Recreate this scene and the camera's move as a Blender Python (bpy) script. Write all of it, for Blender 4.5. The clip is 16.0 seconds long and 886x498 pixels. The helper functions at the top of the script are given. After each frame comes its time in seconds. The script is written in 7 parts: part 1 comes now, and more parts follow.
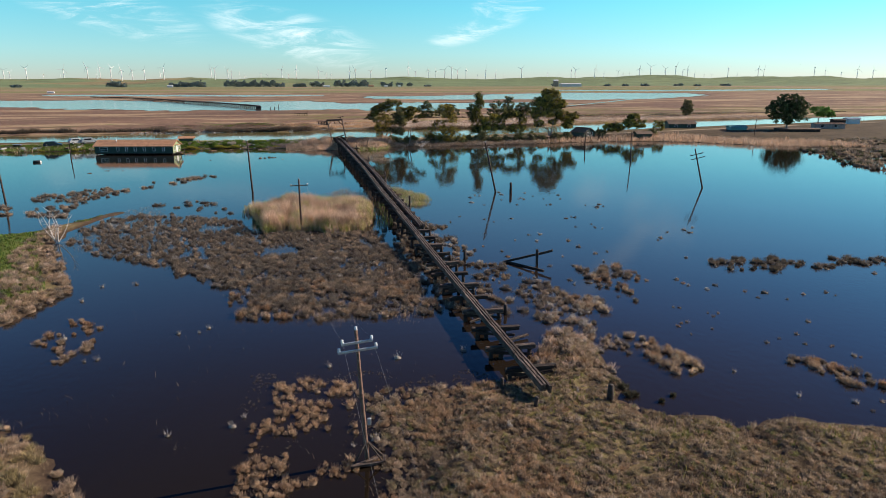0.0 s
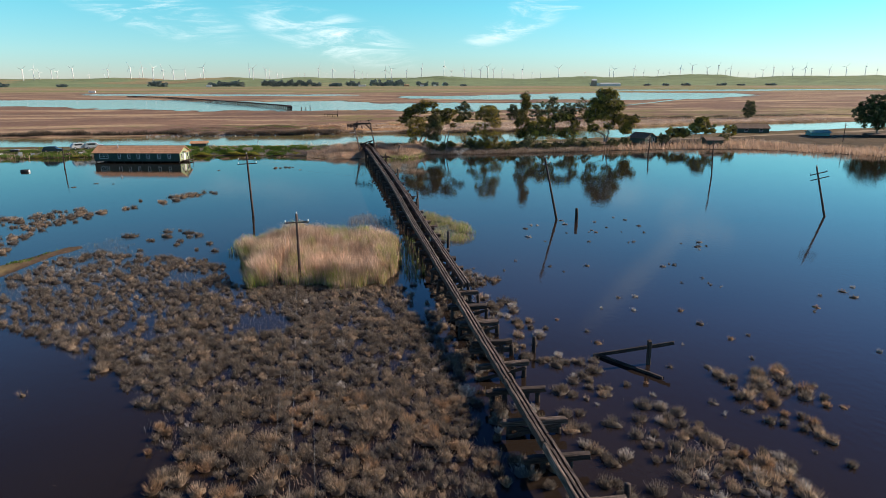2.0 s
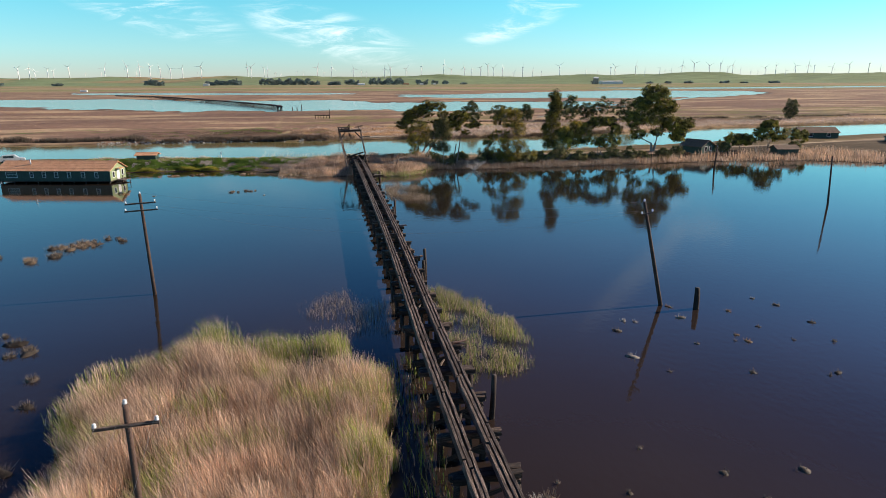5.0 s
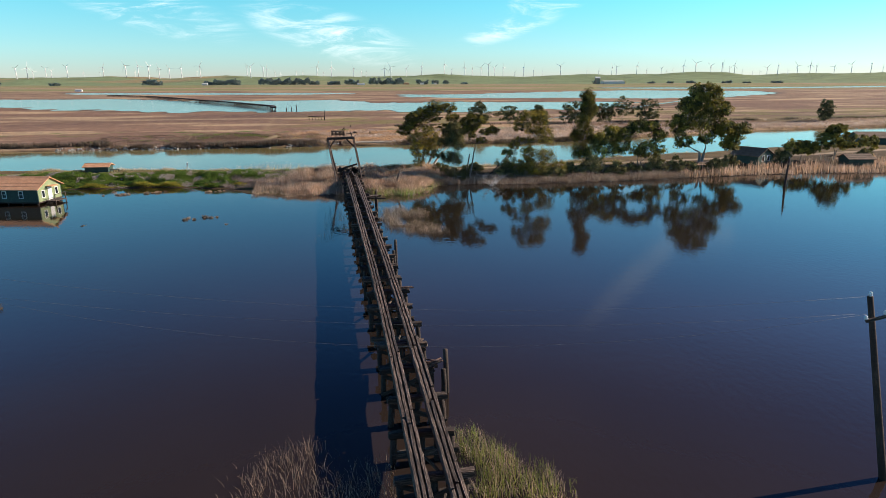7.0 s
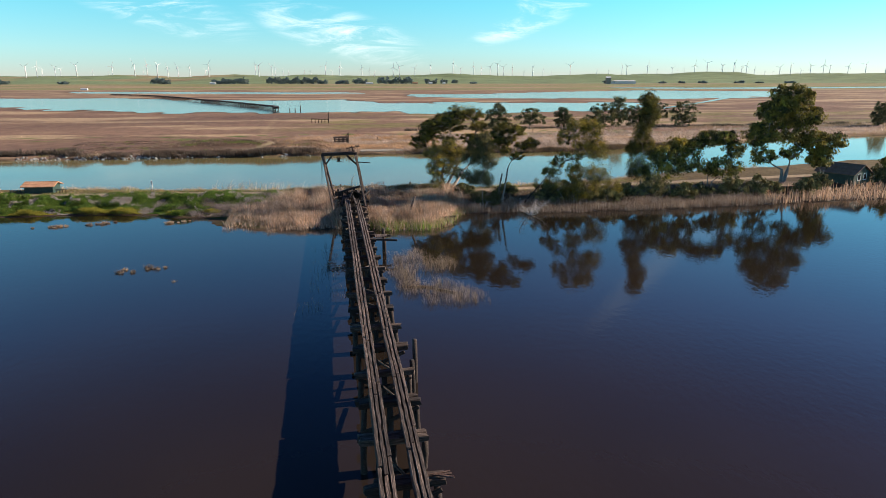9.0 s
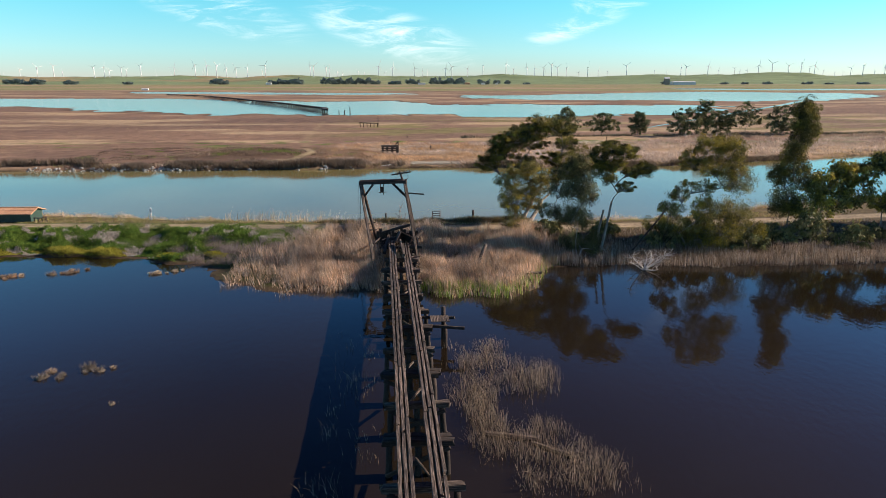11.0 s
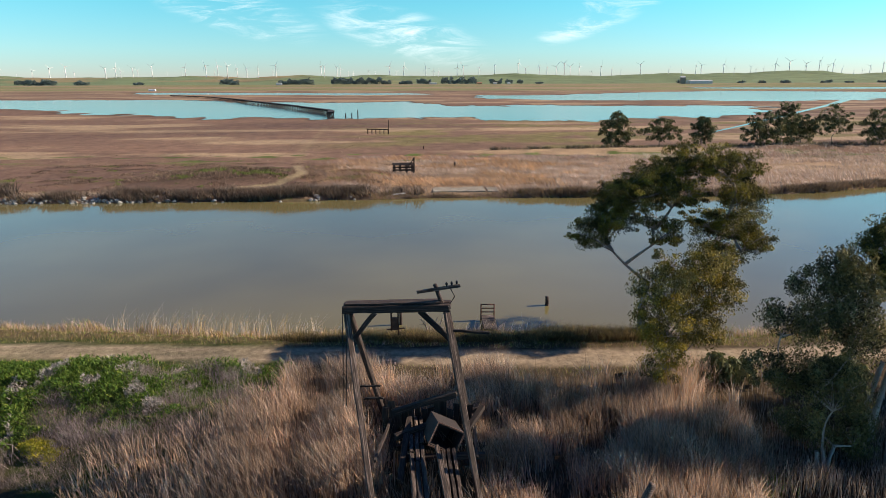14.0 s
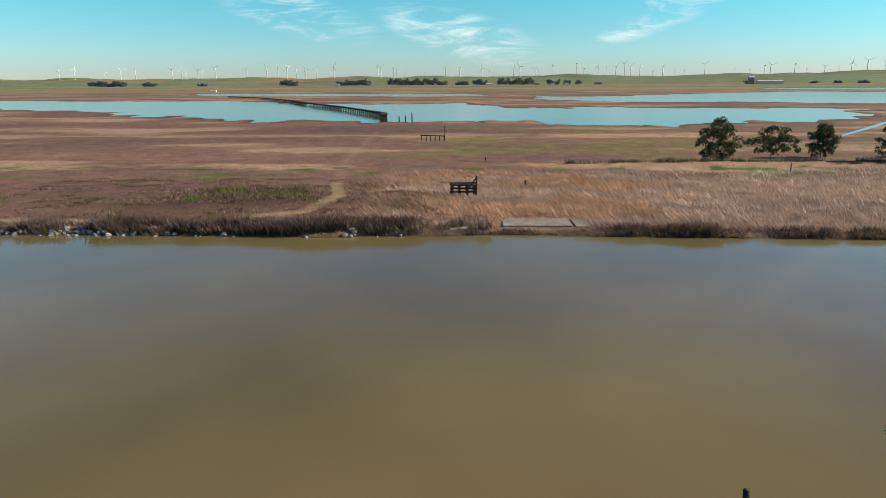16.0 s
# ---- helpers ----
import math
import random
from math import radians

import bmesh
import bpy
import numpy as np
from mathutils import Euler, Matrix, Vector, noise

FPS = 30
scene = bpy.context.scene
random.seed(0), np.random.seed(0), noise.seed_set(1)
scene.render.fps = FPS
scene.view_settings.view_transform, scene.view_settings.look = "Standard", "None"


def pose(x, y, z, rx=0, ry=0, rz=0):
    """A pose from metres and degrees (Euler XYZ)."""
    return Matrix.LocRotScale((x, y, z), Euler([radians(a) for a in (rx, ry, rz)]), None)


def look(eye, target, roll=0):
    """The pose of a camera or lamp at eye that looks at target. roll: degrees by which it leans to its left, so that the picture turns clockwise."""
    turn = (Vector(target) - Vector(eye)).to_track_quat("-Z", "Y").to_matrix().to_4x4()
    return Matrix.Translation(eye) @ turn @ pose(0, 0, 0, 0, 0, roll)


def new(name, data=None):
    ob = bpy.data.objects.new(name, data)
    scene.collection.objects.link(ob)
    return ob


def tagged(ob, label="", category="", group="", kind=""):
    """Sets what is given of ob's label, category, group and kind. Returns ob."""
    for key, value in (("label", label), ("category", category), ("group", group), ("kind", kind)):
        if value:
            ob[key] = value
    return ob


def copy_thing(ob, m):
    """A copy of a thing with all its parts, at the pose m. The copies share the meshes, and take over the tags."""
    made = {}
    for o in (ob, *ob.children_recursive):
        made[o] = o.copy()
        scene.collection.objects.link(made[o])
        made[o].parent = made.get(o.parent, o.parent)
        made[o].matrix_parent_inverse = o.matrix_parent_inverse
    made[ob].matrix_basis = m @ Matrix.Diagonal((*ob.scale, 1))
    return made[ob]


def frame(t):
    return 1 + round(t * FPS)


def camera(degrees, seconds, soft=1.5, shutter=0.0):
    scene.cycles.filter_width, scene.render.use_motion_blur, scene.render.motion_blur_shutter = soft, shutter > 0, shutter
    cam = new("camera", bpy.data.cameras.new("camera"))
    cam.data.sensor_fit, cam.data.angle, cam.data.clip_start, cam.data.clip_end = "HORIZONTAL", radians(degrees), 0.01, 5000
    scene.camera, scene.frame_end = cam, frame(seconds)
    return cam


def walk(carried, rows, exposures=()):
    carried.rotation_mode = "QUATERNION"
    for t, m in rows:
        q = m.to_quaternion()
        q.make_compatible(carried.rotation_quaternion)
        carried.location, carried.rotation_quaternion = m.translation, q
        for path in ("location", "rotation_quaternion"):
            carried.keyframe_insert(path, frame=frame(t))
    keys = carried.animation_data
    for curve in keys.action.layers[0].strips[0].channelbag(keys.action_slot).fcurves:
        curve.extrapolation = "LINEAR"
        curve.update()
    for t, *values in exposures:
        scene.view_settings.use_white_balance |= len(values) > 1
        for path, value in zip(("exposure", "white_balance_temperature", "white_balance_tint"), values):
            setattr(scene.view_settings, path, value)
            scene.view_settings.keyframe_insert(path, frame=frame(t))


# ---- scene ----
cam = camera(70.5, 16.0, soft=0.5)
PATH = [
    (0, (-12.529, 0.134, 18.139), (-12.108, 2.022, 17.631), -0.1),
    (0.5, (-11.581, 5.914, 18.13), (-11.168, 7.804, 17.622), -0.1),
    (1, (-10.694, 11.684, 18.1), (-10.321, 13.583, 17.592), -0.1),
    (1.5, (-9.877, 17.506, 18.058), (-9.553, 19.413, 17.551), -0.1),
    (2, (-9.159, 23.383, 18.013), (-8.842, 25.291, 17.504), -0.1),
    (2.5, (-8.479, 29.297, 17.96), (-8.161, 31.204, 17.449), -0.1),
    (3, (-7.8, 35.24, 17.906), (-7.484, 37.147, 17.395), -0.1),
    (3.5, (-7.162, 41.249, 17.864), (-6.846, 43.156, 17.352), -0.2),
    (4, (-6.551, 47.27, 17.815), (-6.235, 49.177, 17.302), -0.3),
    (6.5, (-3.67, 77.066, 17.11), (-3.351, 78.973, 16.596), -0.1),
    (7, (-3.224, 83.014, 17.066), (-2.907, 84.921, 16.552), -0.2),
    (7.5, (-2.832, 88.938, 17.049), (-2.515, 90.844, 16.534), -0.2),
    (8, (-2.445, 94.847, 17.067), (-2.127, 96.752, 16.551), -0.2),
    (10.5, (-1.201, 124.179, 17.443), (-1.014, 126.102, 16.929), 0.1),
    (11, (-1.195, 129.977, 17.428), (-1.055, 131.905, 16.914), 0),
    (11.5, (-1.296, 135.751, 17.404), (-1.191, 137.681, 16.891), -0.1),
    (12, (-1.445, 141.622, 17.387), (-1.34, 143.552, 16.873), -0.1),
    (12.5, (-1.582, 147.553, 17.382), (-1.477, 149.483, 16.868), -0.2),
    (13, (-1.752, 153.541, 17.392), (-1.647, 155.471, 16.877), -0.1),
    (13.5, (-1.906, 159.595, 17.397), (-1.8, 161.525, 16.882), -0.1),
    (14, (-2.043, 165.645, 17.394), (-1.937, 167.575, 16.879), -0.2),
    (14.5, (-2.199, 171.664, 17.406), (-2.092, 173.594, 16.891), -0.2),
    (15, (-2.419, 177.613, 17.407), (-2.325, 179.543, 16.893), -0.2),
    (15.5, (-2.74, 183.514, 17.404), (-2.716, 185.447, 16.89), -0.3),
    (16, (-3.133, 189.391, 17.395), (-3.194, 191.323, 16.883), -0.3),
]
walk(cam, [(t, look(eye, target, roll)) for t, eye, target, roll in PATH],
     exposures=((0.0, 0.42), (2.5, 0.46), (7.0, 0.54), (11.5, 0.58), (14.0, 0.48), (15.0, 0.36), (16.0, 0.22)))

# ---- world, sun, exposure ----
SUN_EL, SUN_AZ = 26.0, 85.0          # degrees; azimuth clockwise from +y
world = bpy.data.worlds.new("sky_world")
scene.world = world
world.use_nodes = True
wn, wl = world.node_tree.nodes, world.node_tree.links
wn.clear()
w_out = wn.new("ShaderNodeOutputWorld")
w_bg = wn.new("ShaderNodeBackground")
w_sky = wn.new("ShaderNodeTexSky")
w_sky.sky_type = 'NISHITA'
w_sky.sun_disc = False
w_sky.sun_elevation = radians(SUN_EL)
w_sky.sun_rotation = radians(SUN_AZ)
w_sky.air_density, w_sky.dust_density, w_sky.ozone_density = 1.0, 0.1, 2.5
w_bg.inputs["Strength"].default_value = 0.122


def wmath(op, a, b=None):
    n = wn.new("ShaderNodeMath")
    n.operation = op
    for i, v in enumerate((a, b)):
        if v is None:
            continue
        if isinstance(v, (int, float)):
            n.inputs[i].default_value = v
        else:
            wl.new(v, n.inputs[i])
    return n.outputs[0]


w_tc = wn.new("ShaderNodeTexCoord")
w_sep = wn.new("ShaderNodeSeparateXYZ")
wl.new(w_tc.outputs["Generated"], w_sep.inputs[0])
ahead = wmath('MAXIMUM', w_sep.outputs[1], 0.02)
u, v = wmath('DIVIDE', w_sep.outputs[0], ahead), wmath('DIVIDE', w_sep.outputs[2], ahead)
w_cmb = wn.new("ShaderNodeCombineXYZ")
wl.new(u, w_cmb.inputs[0])
wl.new(v, w_cmb.inputs[1])


def wnoise(scale, stretch, turn, detail, rough, warp=0.0):
    mp = wn.new("ShaderNodeMapping")
    mp.inputs["Rotation"].default_value, mp.inputs["Scale"].default_value = (0, 0, radians(turn)), (*stretch, 1)
    wl.new(w_cmb.outputs[0], mp.inputs[0])
    t = wn.new("ShaderNodeTexNoise")
    for key, val in (("Scale", scale), ("Detail", detail), ("Roughness", rough), ("Distortion", warp)):
        t.inputs[key].default_value = val
    wl.new(mp.outputs[0], t.inputs["Vector"])
    return t.outputs["Fac"]


def wrange(x, lo, hi):
    r = wn.new("ShaderNodeMapRange")
    r.interpolation_type = 'SMOOTHSTEP'
    r.inputs[1].default_value, r.inputs[2].default_value = lo, hi
    wl.new(x, r.inputs[0])
    return r.outputs[0]


# thin cirrus: streaked noise inside soft ovals (bearing, height, half length, half height, turn, density)
wisps = wnoise(12.0, (0.7, 3.6), 14, 10, 0.68, 0.7)
shred = wmath('MULTIPLY', wrange(wisps, 0.42, 0.74), 0.8)
cloud = None
for cu, cv, ca, cb, turn, dense in ((-0.25, 0.1, 0.15, 0.036, -14, 1.0), (0.0, 0.07, 0.16, 0.04, -15, 1.0), (0.33, 0.118, 0.085, 0.022, 10, 1.0), (0.275, 0.082, 0.1, 0.02, 16, 0.8),
                                    (0.51, 0.19, 0.08, 0.045, 20, 0.5), (0.615, 0.238, 0.11, 0.05, 30, 0.7), (-0.15, 0.16, 0.16, 0.03, 5, 0.3)):
    du, dv = wmath('SUBTRACT', u, cu), wmath('SUBTRACT', v, cv)
    ct, st_ = math.cos(radians(turn)), math.sin(radians(turn))
    ru = wmath('DIVIDE', wmath('ADD', wmath('MULTIPLY', du, ct), wmath('MULTIPLY', dv, st_)), ca)
    rv = wmath('DIVIDE', wmath('SUBTRACT', wmath('MULTIPLY', dv, ct), wmath('MULTIPLY', du, st_)), cb)
    rr = wmath('ADD', wmath('MULTIPLY', ru, ru), wmath('MULTIPLY', rv, rv))
    one_ = wmath('MULTIPLY', wmath('SUBTRACT', 1.0, wrange(rr, 0.0, 1.0)), dense)
    cloud = one_ if cloud is None else wmath('MAXIMUM', cloud, one_)
cloud = wmath('MULTIPLY', cloud, shred)
# one long faint trail
tu, tv = wmath('SUBTRACT', u, 0.52), wmath('SUBTRACT', v, 0.332)
t1 = wmath('DIVIDE', wmath('SUBTRACT', wmath('MULTIPLY', tu, 0.727), wmath('MULTIPLY', tv, 0.687)), 0.17)
t2 = wmath('DIVIDE', wmath('ADD', wmath('MULTIPLY', tu, 0.687), wmath('MULTIPLY', tv, 0.727)), 0.03)
trail = wmath('SUBTRACT', 1.0, wrange(wmath('ADD', wmath('MULTIPLY', t1, t1), wmath('MULTIPLY', t2, t2)), 0.0, 1.0))
cloud = wmath('MAXIMUM', cloud, wmath('MULTIPLY', wmath('MULTIPLY', trail, wrange(wisps, 0.2, 0.6)), 0.14))
high = wmath('MULTIPLY', wmath('MULTIPLY', wrange(wnoise(1.1, (0.7, 1.6), 20, 8, 0.6, 0.5), 0.56, 0.8), wrange(v, 0.35, 0.8)), 0.5)
cloud = wmath('MULTIPLY', wmath('MAXIMUM', cloud, high), wmath('GREATER_THAN', w_sep.outputs[1], 0.05))
# the sky's colour, paler and warmer towards the horizon
w_grade = wn.new("ShaderNodeValToRGB")
wl.new(w_sep.outputs[2], w_grade.inputs[0])
ge = w_grade.color_ramp.elements
ge[0].position, ge[0].color = 0.0, (0.56, 0.61, 0.82, 1)
ge[1].position, ge[1].color = 0.62, (0.095, 0.19, 0.38, 1)
for pos, col in ((0.045, (0.52, 0.79, 0.93, 1)), (0.11, (0.39, 0.91, 0.95, 1)), (0.24, (0.35, 0.79, 1.0, 1)), (0.33, (0.31, 0.66, 1.0, 1)), (0.45, (0.16, 0.34, 0.63, 1))):
    ge.new(pos).color = col
w_tint = wn.new("ShaderNodeMix")
w_tint.data_type, w_tint.blend_type = 'RGBA', 'MULTIPLY'
w_tint.inputs["Factor"].default_value = 1.0
wl.new(w_sky.outputs[0], w_tint.inputs["A"])
wl.new(w_grade.outputs[0], w_tint.inputs["B"])
w_mix = wn.new("ShaderNodeMix")
w_mix.data_type = 'RGBA'
wl.new(cloud, w_mix.inputs["Factor"])
wl.new(w_tint.outputs["Result"], w_mix.inputs["A"])
w_mix.inputs["B"].default_value = (7.4, 7.9, 7.8, 1)
wl.new(w_mix.outputs["Result"], w_bg.inputs["Color"])
wl.new(w_bg.outputs[0], w_out.inputs[0])

sun = new("sun", bpy.data.lights.new("sun", 'SUN'))
sun.data.energy = 5.6
sun.data.angle = radians(0.53)
sun.data.color = (1.0, 0.83, 0.67)
az, el = radians(SUN_AZ), radians(SUN_EL)
SUN_DIR = Vector((math.sin(az) * math.cos(el), math.cos(az) * math.cos(el), math.sin(el)))
sun.matrix_world = look((0, 0, 60), Vector((0, 0, 60)) - SUN_DIR)


# ---- noise and shapes in the plan ----
rng = np.random.default_rng(7)
TABLE = rng.random((256, 256))


def vnoise(x, y, k=0):
    """Smooth noise from 0 to 1 over the plan."""
    xi, yi = np.floor(x).astype(int), np.floor(y).astype(int)
    fx, fy = x - xi, y - yi
    fx, fy = fx * fx * (3 - 2 * fx), fy * fy * (3 - 2 * fy)
    a = TABLE[(xi + 37 * k) % 256, (yi + 91 * k) % 256]
    b = TABLE[(xi + 1 + 37 * k) % 256, (yi + 91 * k) % 256]
    c = TABLE[(xi + 37 * k) % 256, (yi + 1 + 91 * k) % 256]
    d = TABLE[(xi + 1 + 37 * k) % 256, (yi + 1 + 91 * k) % 256]
    return (a * (1 - fx) + b * fx) * (1 - fy) + (c * (1 - fx) + d * fx) * fy


def fbm(x, y, k=0, octaves=4):
    s, amp, tot = 0, 1.0, 0
    for o in range(octaves):
        s = s + amp * vnoise(x * 2 ** o + 17.3 * o, y * 2 ** o - 9.1 * o, k + o)
        tot += amp
        amp *= 0.5
    return s / tot


def smooth(a, b, x):
    t = np.clip((x - a) / (b - a), 0, 1)
    return t * t * (3 - 2 * t)


def inside_dist(x, y, poly):
    """Signed distance to a polygon's edge: positive inside."""
    x, y = np.asarray(x, float), np.asarray(y, float)
    best = np.full(x.shape, 1e18)
    odd = np.zeros(x.shape, bool)
    n = len(poly)
    for i in range(n):
        (x0, y0), (x1, y1) = poly[i], poly[(i + 1) % n]
        ex, ey = x1 - x0, y1 - y0
        t = np.clip(((x - x0) * ex + (y - y0) * ey) / (ex * ex + ey * ey), 0, 1)
        best = np.minimum(best, (x - x0 - t * ex) ** 2 + (y - y0 - t * ey) ** 2)
        cross = (y0 > y) != (y1 > y)
        odd ^= cross & (x < x0 + ex * (y - y0) / (ey if ey else 1e-9))
    d = np.sqrt(best)
    return np.where(odd, d, -d)


def line(*pts):
    px, py = [p[0] for p in pts], [p[1] for p in pts]
    return lambda x: np.interp(x, px, py)


# shorelines and the levee road, as y over x
shore_pond = line((-500, 205), (-95, 197), (-58, 196.5), (-46, 195.2), (-35, 195.2), (-28, 193.6), (-21, 190.3), (-17, 185), (-12, 182.3), (-7, 181.3), (-3, 182),
                  (1, 180.8), (8.5, 179.5), (11, 182), (13, 187.6), (22, 188), (31, 187), (50, 187), (79, 189), (100, 186), (110, 180), (128, 160), (150, 152), (500, 140))
road_mid = line((-500, 226), (-95, 208.5), (-24, 203), (-12, 201.8), (5.5, 200.2), (20, 199.6), (50, 202), (100, 208), (140, 217), (500, 300))
shore_near = line((-500, 245), (-95, 219), (-44, 213), (-26, 209.2), (-9, 206.4), (3, 205.9), (12, 205.6), (17, 205.4), (24, 205.4), (33, 206.2), (40, 208.2), (48, 211.5), (60, 215.5), (100, 226), (150, 237), (204, 248), (272, 262), (500, 330))
shore_far = line((-500, 290), (-60, 261.5), (-20, 260.5), (2, 261.8), (22, 260.7), (45, 259.8), (65, 262), (145, 288), (187, 293), (322, 312), (500, 370))

NEAR_LAND = [(-7, 29), (-4, 33.5), (0, 34.3), (3, 38), (5.6, 41), (7, 39.5), (6, 33.4), (4.6, 31), (5.3, 28.2), (7, 27.9), (8.9, 27.4), (9.7, 25.8), (13.6, 27.2), (17, 24.6),
             (25, 22), (34, 18), (41, 8), (44, -10), (38, -48), (-16, -52), (-20, -20), (-13, 4), (-9, 20), (-8.6, 24)]
LEFT_LAND = [(-29.7, 36), (-28.3, 35), (-26.4, 32.3), (-25, 30), (-23.6, 27.9), (-22, 22), (-23, 4), (-27, -20), (-40, -44), (-90, -40), (-100, 10), (-84, 36), (-60, 45), (-45, 41), (-34, 38)]
GREEN_LAND = [(-33.8, 59.7), (-35.6, 53.6), (-38, 50), (-58, 49), (-82, 46), (-110, 54), (-118, 70), (-96, 86), (-70, 88), (-55, 84), (-45.5, 88), (-42.5, 96), (-40.5, 100), (-38.6, 99), (-40, 93), (-42.5, 87), (-40.5, 76), (-37.5, 69)]
FLAT_LAND = [(106, 107), (111, 124), (118, 140), (128, 158), (140, 166), (165, 178), (210, 160), (210, 95)]
LAKES = [
    [(-240, 588), (-178, 526), (-137, 500), (-100, 484), (-35, 476), (31, 459), (97, 450), (137, 463), (190, 497), (247, 568), (253, 632), (150, 644), (81, 664), (48, 640), (0, 770),
     (-44, 740), (-89, 753), (-152, 772), (-221, 864), (-420, 880), (-700, 1000), (-760, 900)],
    [(68, 858), (124, 782), (183, 764), (249, 769), (314, 698), (429, 739), (463, 758), (648, 934), (758, 1154), (577, 1331), (416, 1224), (285, 1137), (166, 1017), (86, 1046)],
    [(-430, 1190), (-252, 1122), (-80, 1060), (38, 1090), (42, 1202), (-97, 1250), (-313, 1340), (-511, 1400)],
    [(720, 1760), (807, 1517), (1145, 1565), (1644, 1700), (1928, 2093), (1372, 1859), (1001, 1862), (793, 2000)],
    [(196, 482), (268, 546), (340, 640), (350, 652), (282, 566), (206, 500)],
]


def hills(x, y):
    ridge = 29 + 26 * fbm(x / 620 + 3, y * 0 + 5, 4, 4) + 15 * smooth(0, 2500, x)
    rise = smooth(3350, 4350, y + 260 * (fbm(x / 300, y / 500, 9, 3) - 0.5))
    rolls = 46 * (fbm(x / 330, y / 300, 12, 3) - 0.5) * smooth(3300, 3700, y)
    return rise * ridge + rolls * rise + 7 * smooth(1800, 3300, y)


def ground_height(x, y):
    x, y = np.asarray(x, float), np.asarray(y, float)
    n1, n2 = fbm(x / 3.1, y / 3.1, 1), fbm(x / 0.9, y / 0.9, 2, 3)
    bump = (n1 - 0.5) * 0.35 + (n2 - 0.5) * 0.18
    h = np.full(x.shape, -0.7)
    for poly, top in ((NEAR_LAND, 0.45), (LEFT_LAND, 0.7), (GREEN_LAND, 0.9)):
        d = inside_dist(x, y, poly) + (n1 - 0.5) * 2.4
        h = np.maximum(h, np.clip(d * 0.2, -0.7, top) + bump * smooth(-1, 1, d))
    flat = inside_dist(x, y, FLAT_LAND)
    h = np.maximum(h, np.where(flat > -4, -0.35 + 0.9 * fbm(x / 11, y / 5, 6) * smooth(-3, 5, flat), -0.7))
    # the levee between pond and channel
    s1, s2, rd, s3 = shore_pond(x), shore_near(x), road_mid(x), shore_far(x)
    d1, d2 = y - s1 + (n1 - 0.5) * 1.6, s2 - y + (n1 - 0.5) * 1.0
    run = np.maximum(rd - 2.0 - s1, 2.0)
    lev = np.where(d1 > 0, 0.06 + 1.2 * smooth(0.15, 1.0, d1 / run), d1 * 0.3)
    lev = np.minimum(lev, np.where(d2 > 0, 0.05 + 0.42 * d2, d2 * 0.4))
    on_road = np.exp(-((y - rd) / 1.6) ** 4)
    lev = lev + bump * 0.6 * (1 - on_road) * smooth(-0.5, 1, np.minimum(d1, d2))
    h = np.maximum(h, np.clip(lev, -1.5, 3))
    # the plain beyond the channel
    d3 = y - s3 + (n1 - 0.5) * 2.0
    plain = np.clip(d3 * 0.5, -1.5, 0.55) + 0.25 * smooth(2, 8, d3) * (1 - smooth(10, 24, d3))
    plain = plain + bump * smooth(0, 3, d3) * (1 - smooth(60, 160, d3))
    mound = 1.7 * np.exp(-((x + 33) / 15) ** 2 - ((y - 281) / 9) ** 2) + 1.3 * np.exp(-((x + 11) / 6) ** 2 - ((y - 277) / 9) ** 2)
    bank = 0.9 * np.exp(-((y - (318 + 0.05 * x)) / 3.5) ** 2) * smooth(-25, 30, x)
    h = np.where(d3 > -8, np.maximum(plain + (mound + bank) * smooth(0, 4, d3), -1.5), h)
    far = y > 430
    if np.any(far):
        st = fbm(x / 26, y / 44, 21, 5) - 0.5
        hf = 0.34 + 0.25 * st
        for poly in LAKES:
            d = inside_dist(x, y, poly) + st * 46
            hf = np.minimum(hf, 0.2 - 0.02 * d + 1.0 * (fbm(x / 12, y / 26, 27, 5) - 0.5))
        hf = np.clip(hf, -0.5, 0.5) + hills(x, y)
        h = np.where(far, h + (hf - h) * smooth(430, 450, y), h)
    return h


def trestle_x(y):
    return np.interp(y, [30, 50, 65, 73, 95, 120, 135, 174, 190], [1.15, 0.9, 0.52, 0.4, 0.1, 0.1, -0.1, -0.85, -1.25])


def deck_z(y):
    """The top of the rails' timbers: the near end has sunk."""
    return float(np.interp(y, [30, 50, 72, 95, 118, 150, 192], [1.3, 1.3, 1.8, 2.0, 2.08, 2.3, 2.35]))


# ---- materials ----
def material(name):
    m = bpy.data.materials.new(name)
    m.use_nodes = True
    t = m.node_tree
    return m, t.nodes, t.links, t.nodes["Principled BSDF"]


def add_noise(n, l, scale, detail=4, rough=0.55, coord="Object", stretch=None):
    tc = n.new("ShaderNodeTexCoord")
    tex = n.new("ShaderNodeTexNoise")
    tex.inputs["Scale"].default_value, tex.inputs["Detail"].default_value, tex.inputs["Roughness"].default_value = scale, detail, rough
    if stretch:
        mp = n.new("ShaderNodeMapping")
        mp.inputs["Scale"].default_value = stretch
        l.new(tc.outputs[coord], mp.inputs[0])
        l.new(mp.outputs[0], tex.inputs["Vector"])
    else:
        l.new(tc.outputs[coord], tex.inputs["Vector"])
    return tex.outputs["Fac"]


def ramp(n, l, fac, stops):
    r = n.new("ShaderNodeValToRGB")
    e = r.color_ramp.elements
    while len(e) < len(stops):
        e.new(0.5)
    for i, (p, c) in enumerate(stops):
        e[i].position, e[i].color = p, (*c, 1)
    l.new(fac, r.inputs[0])
    return r.outputs[0]


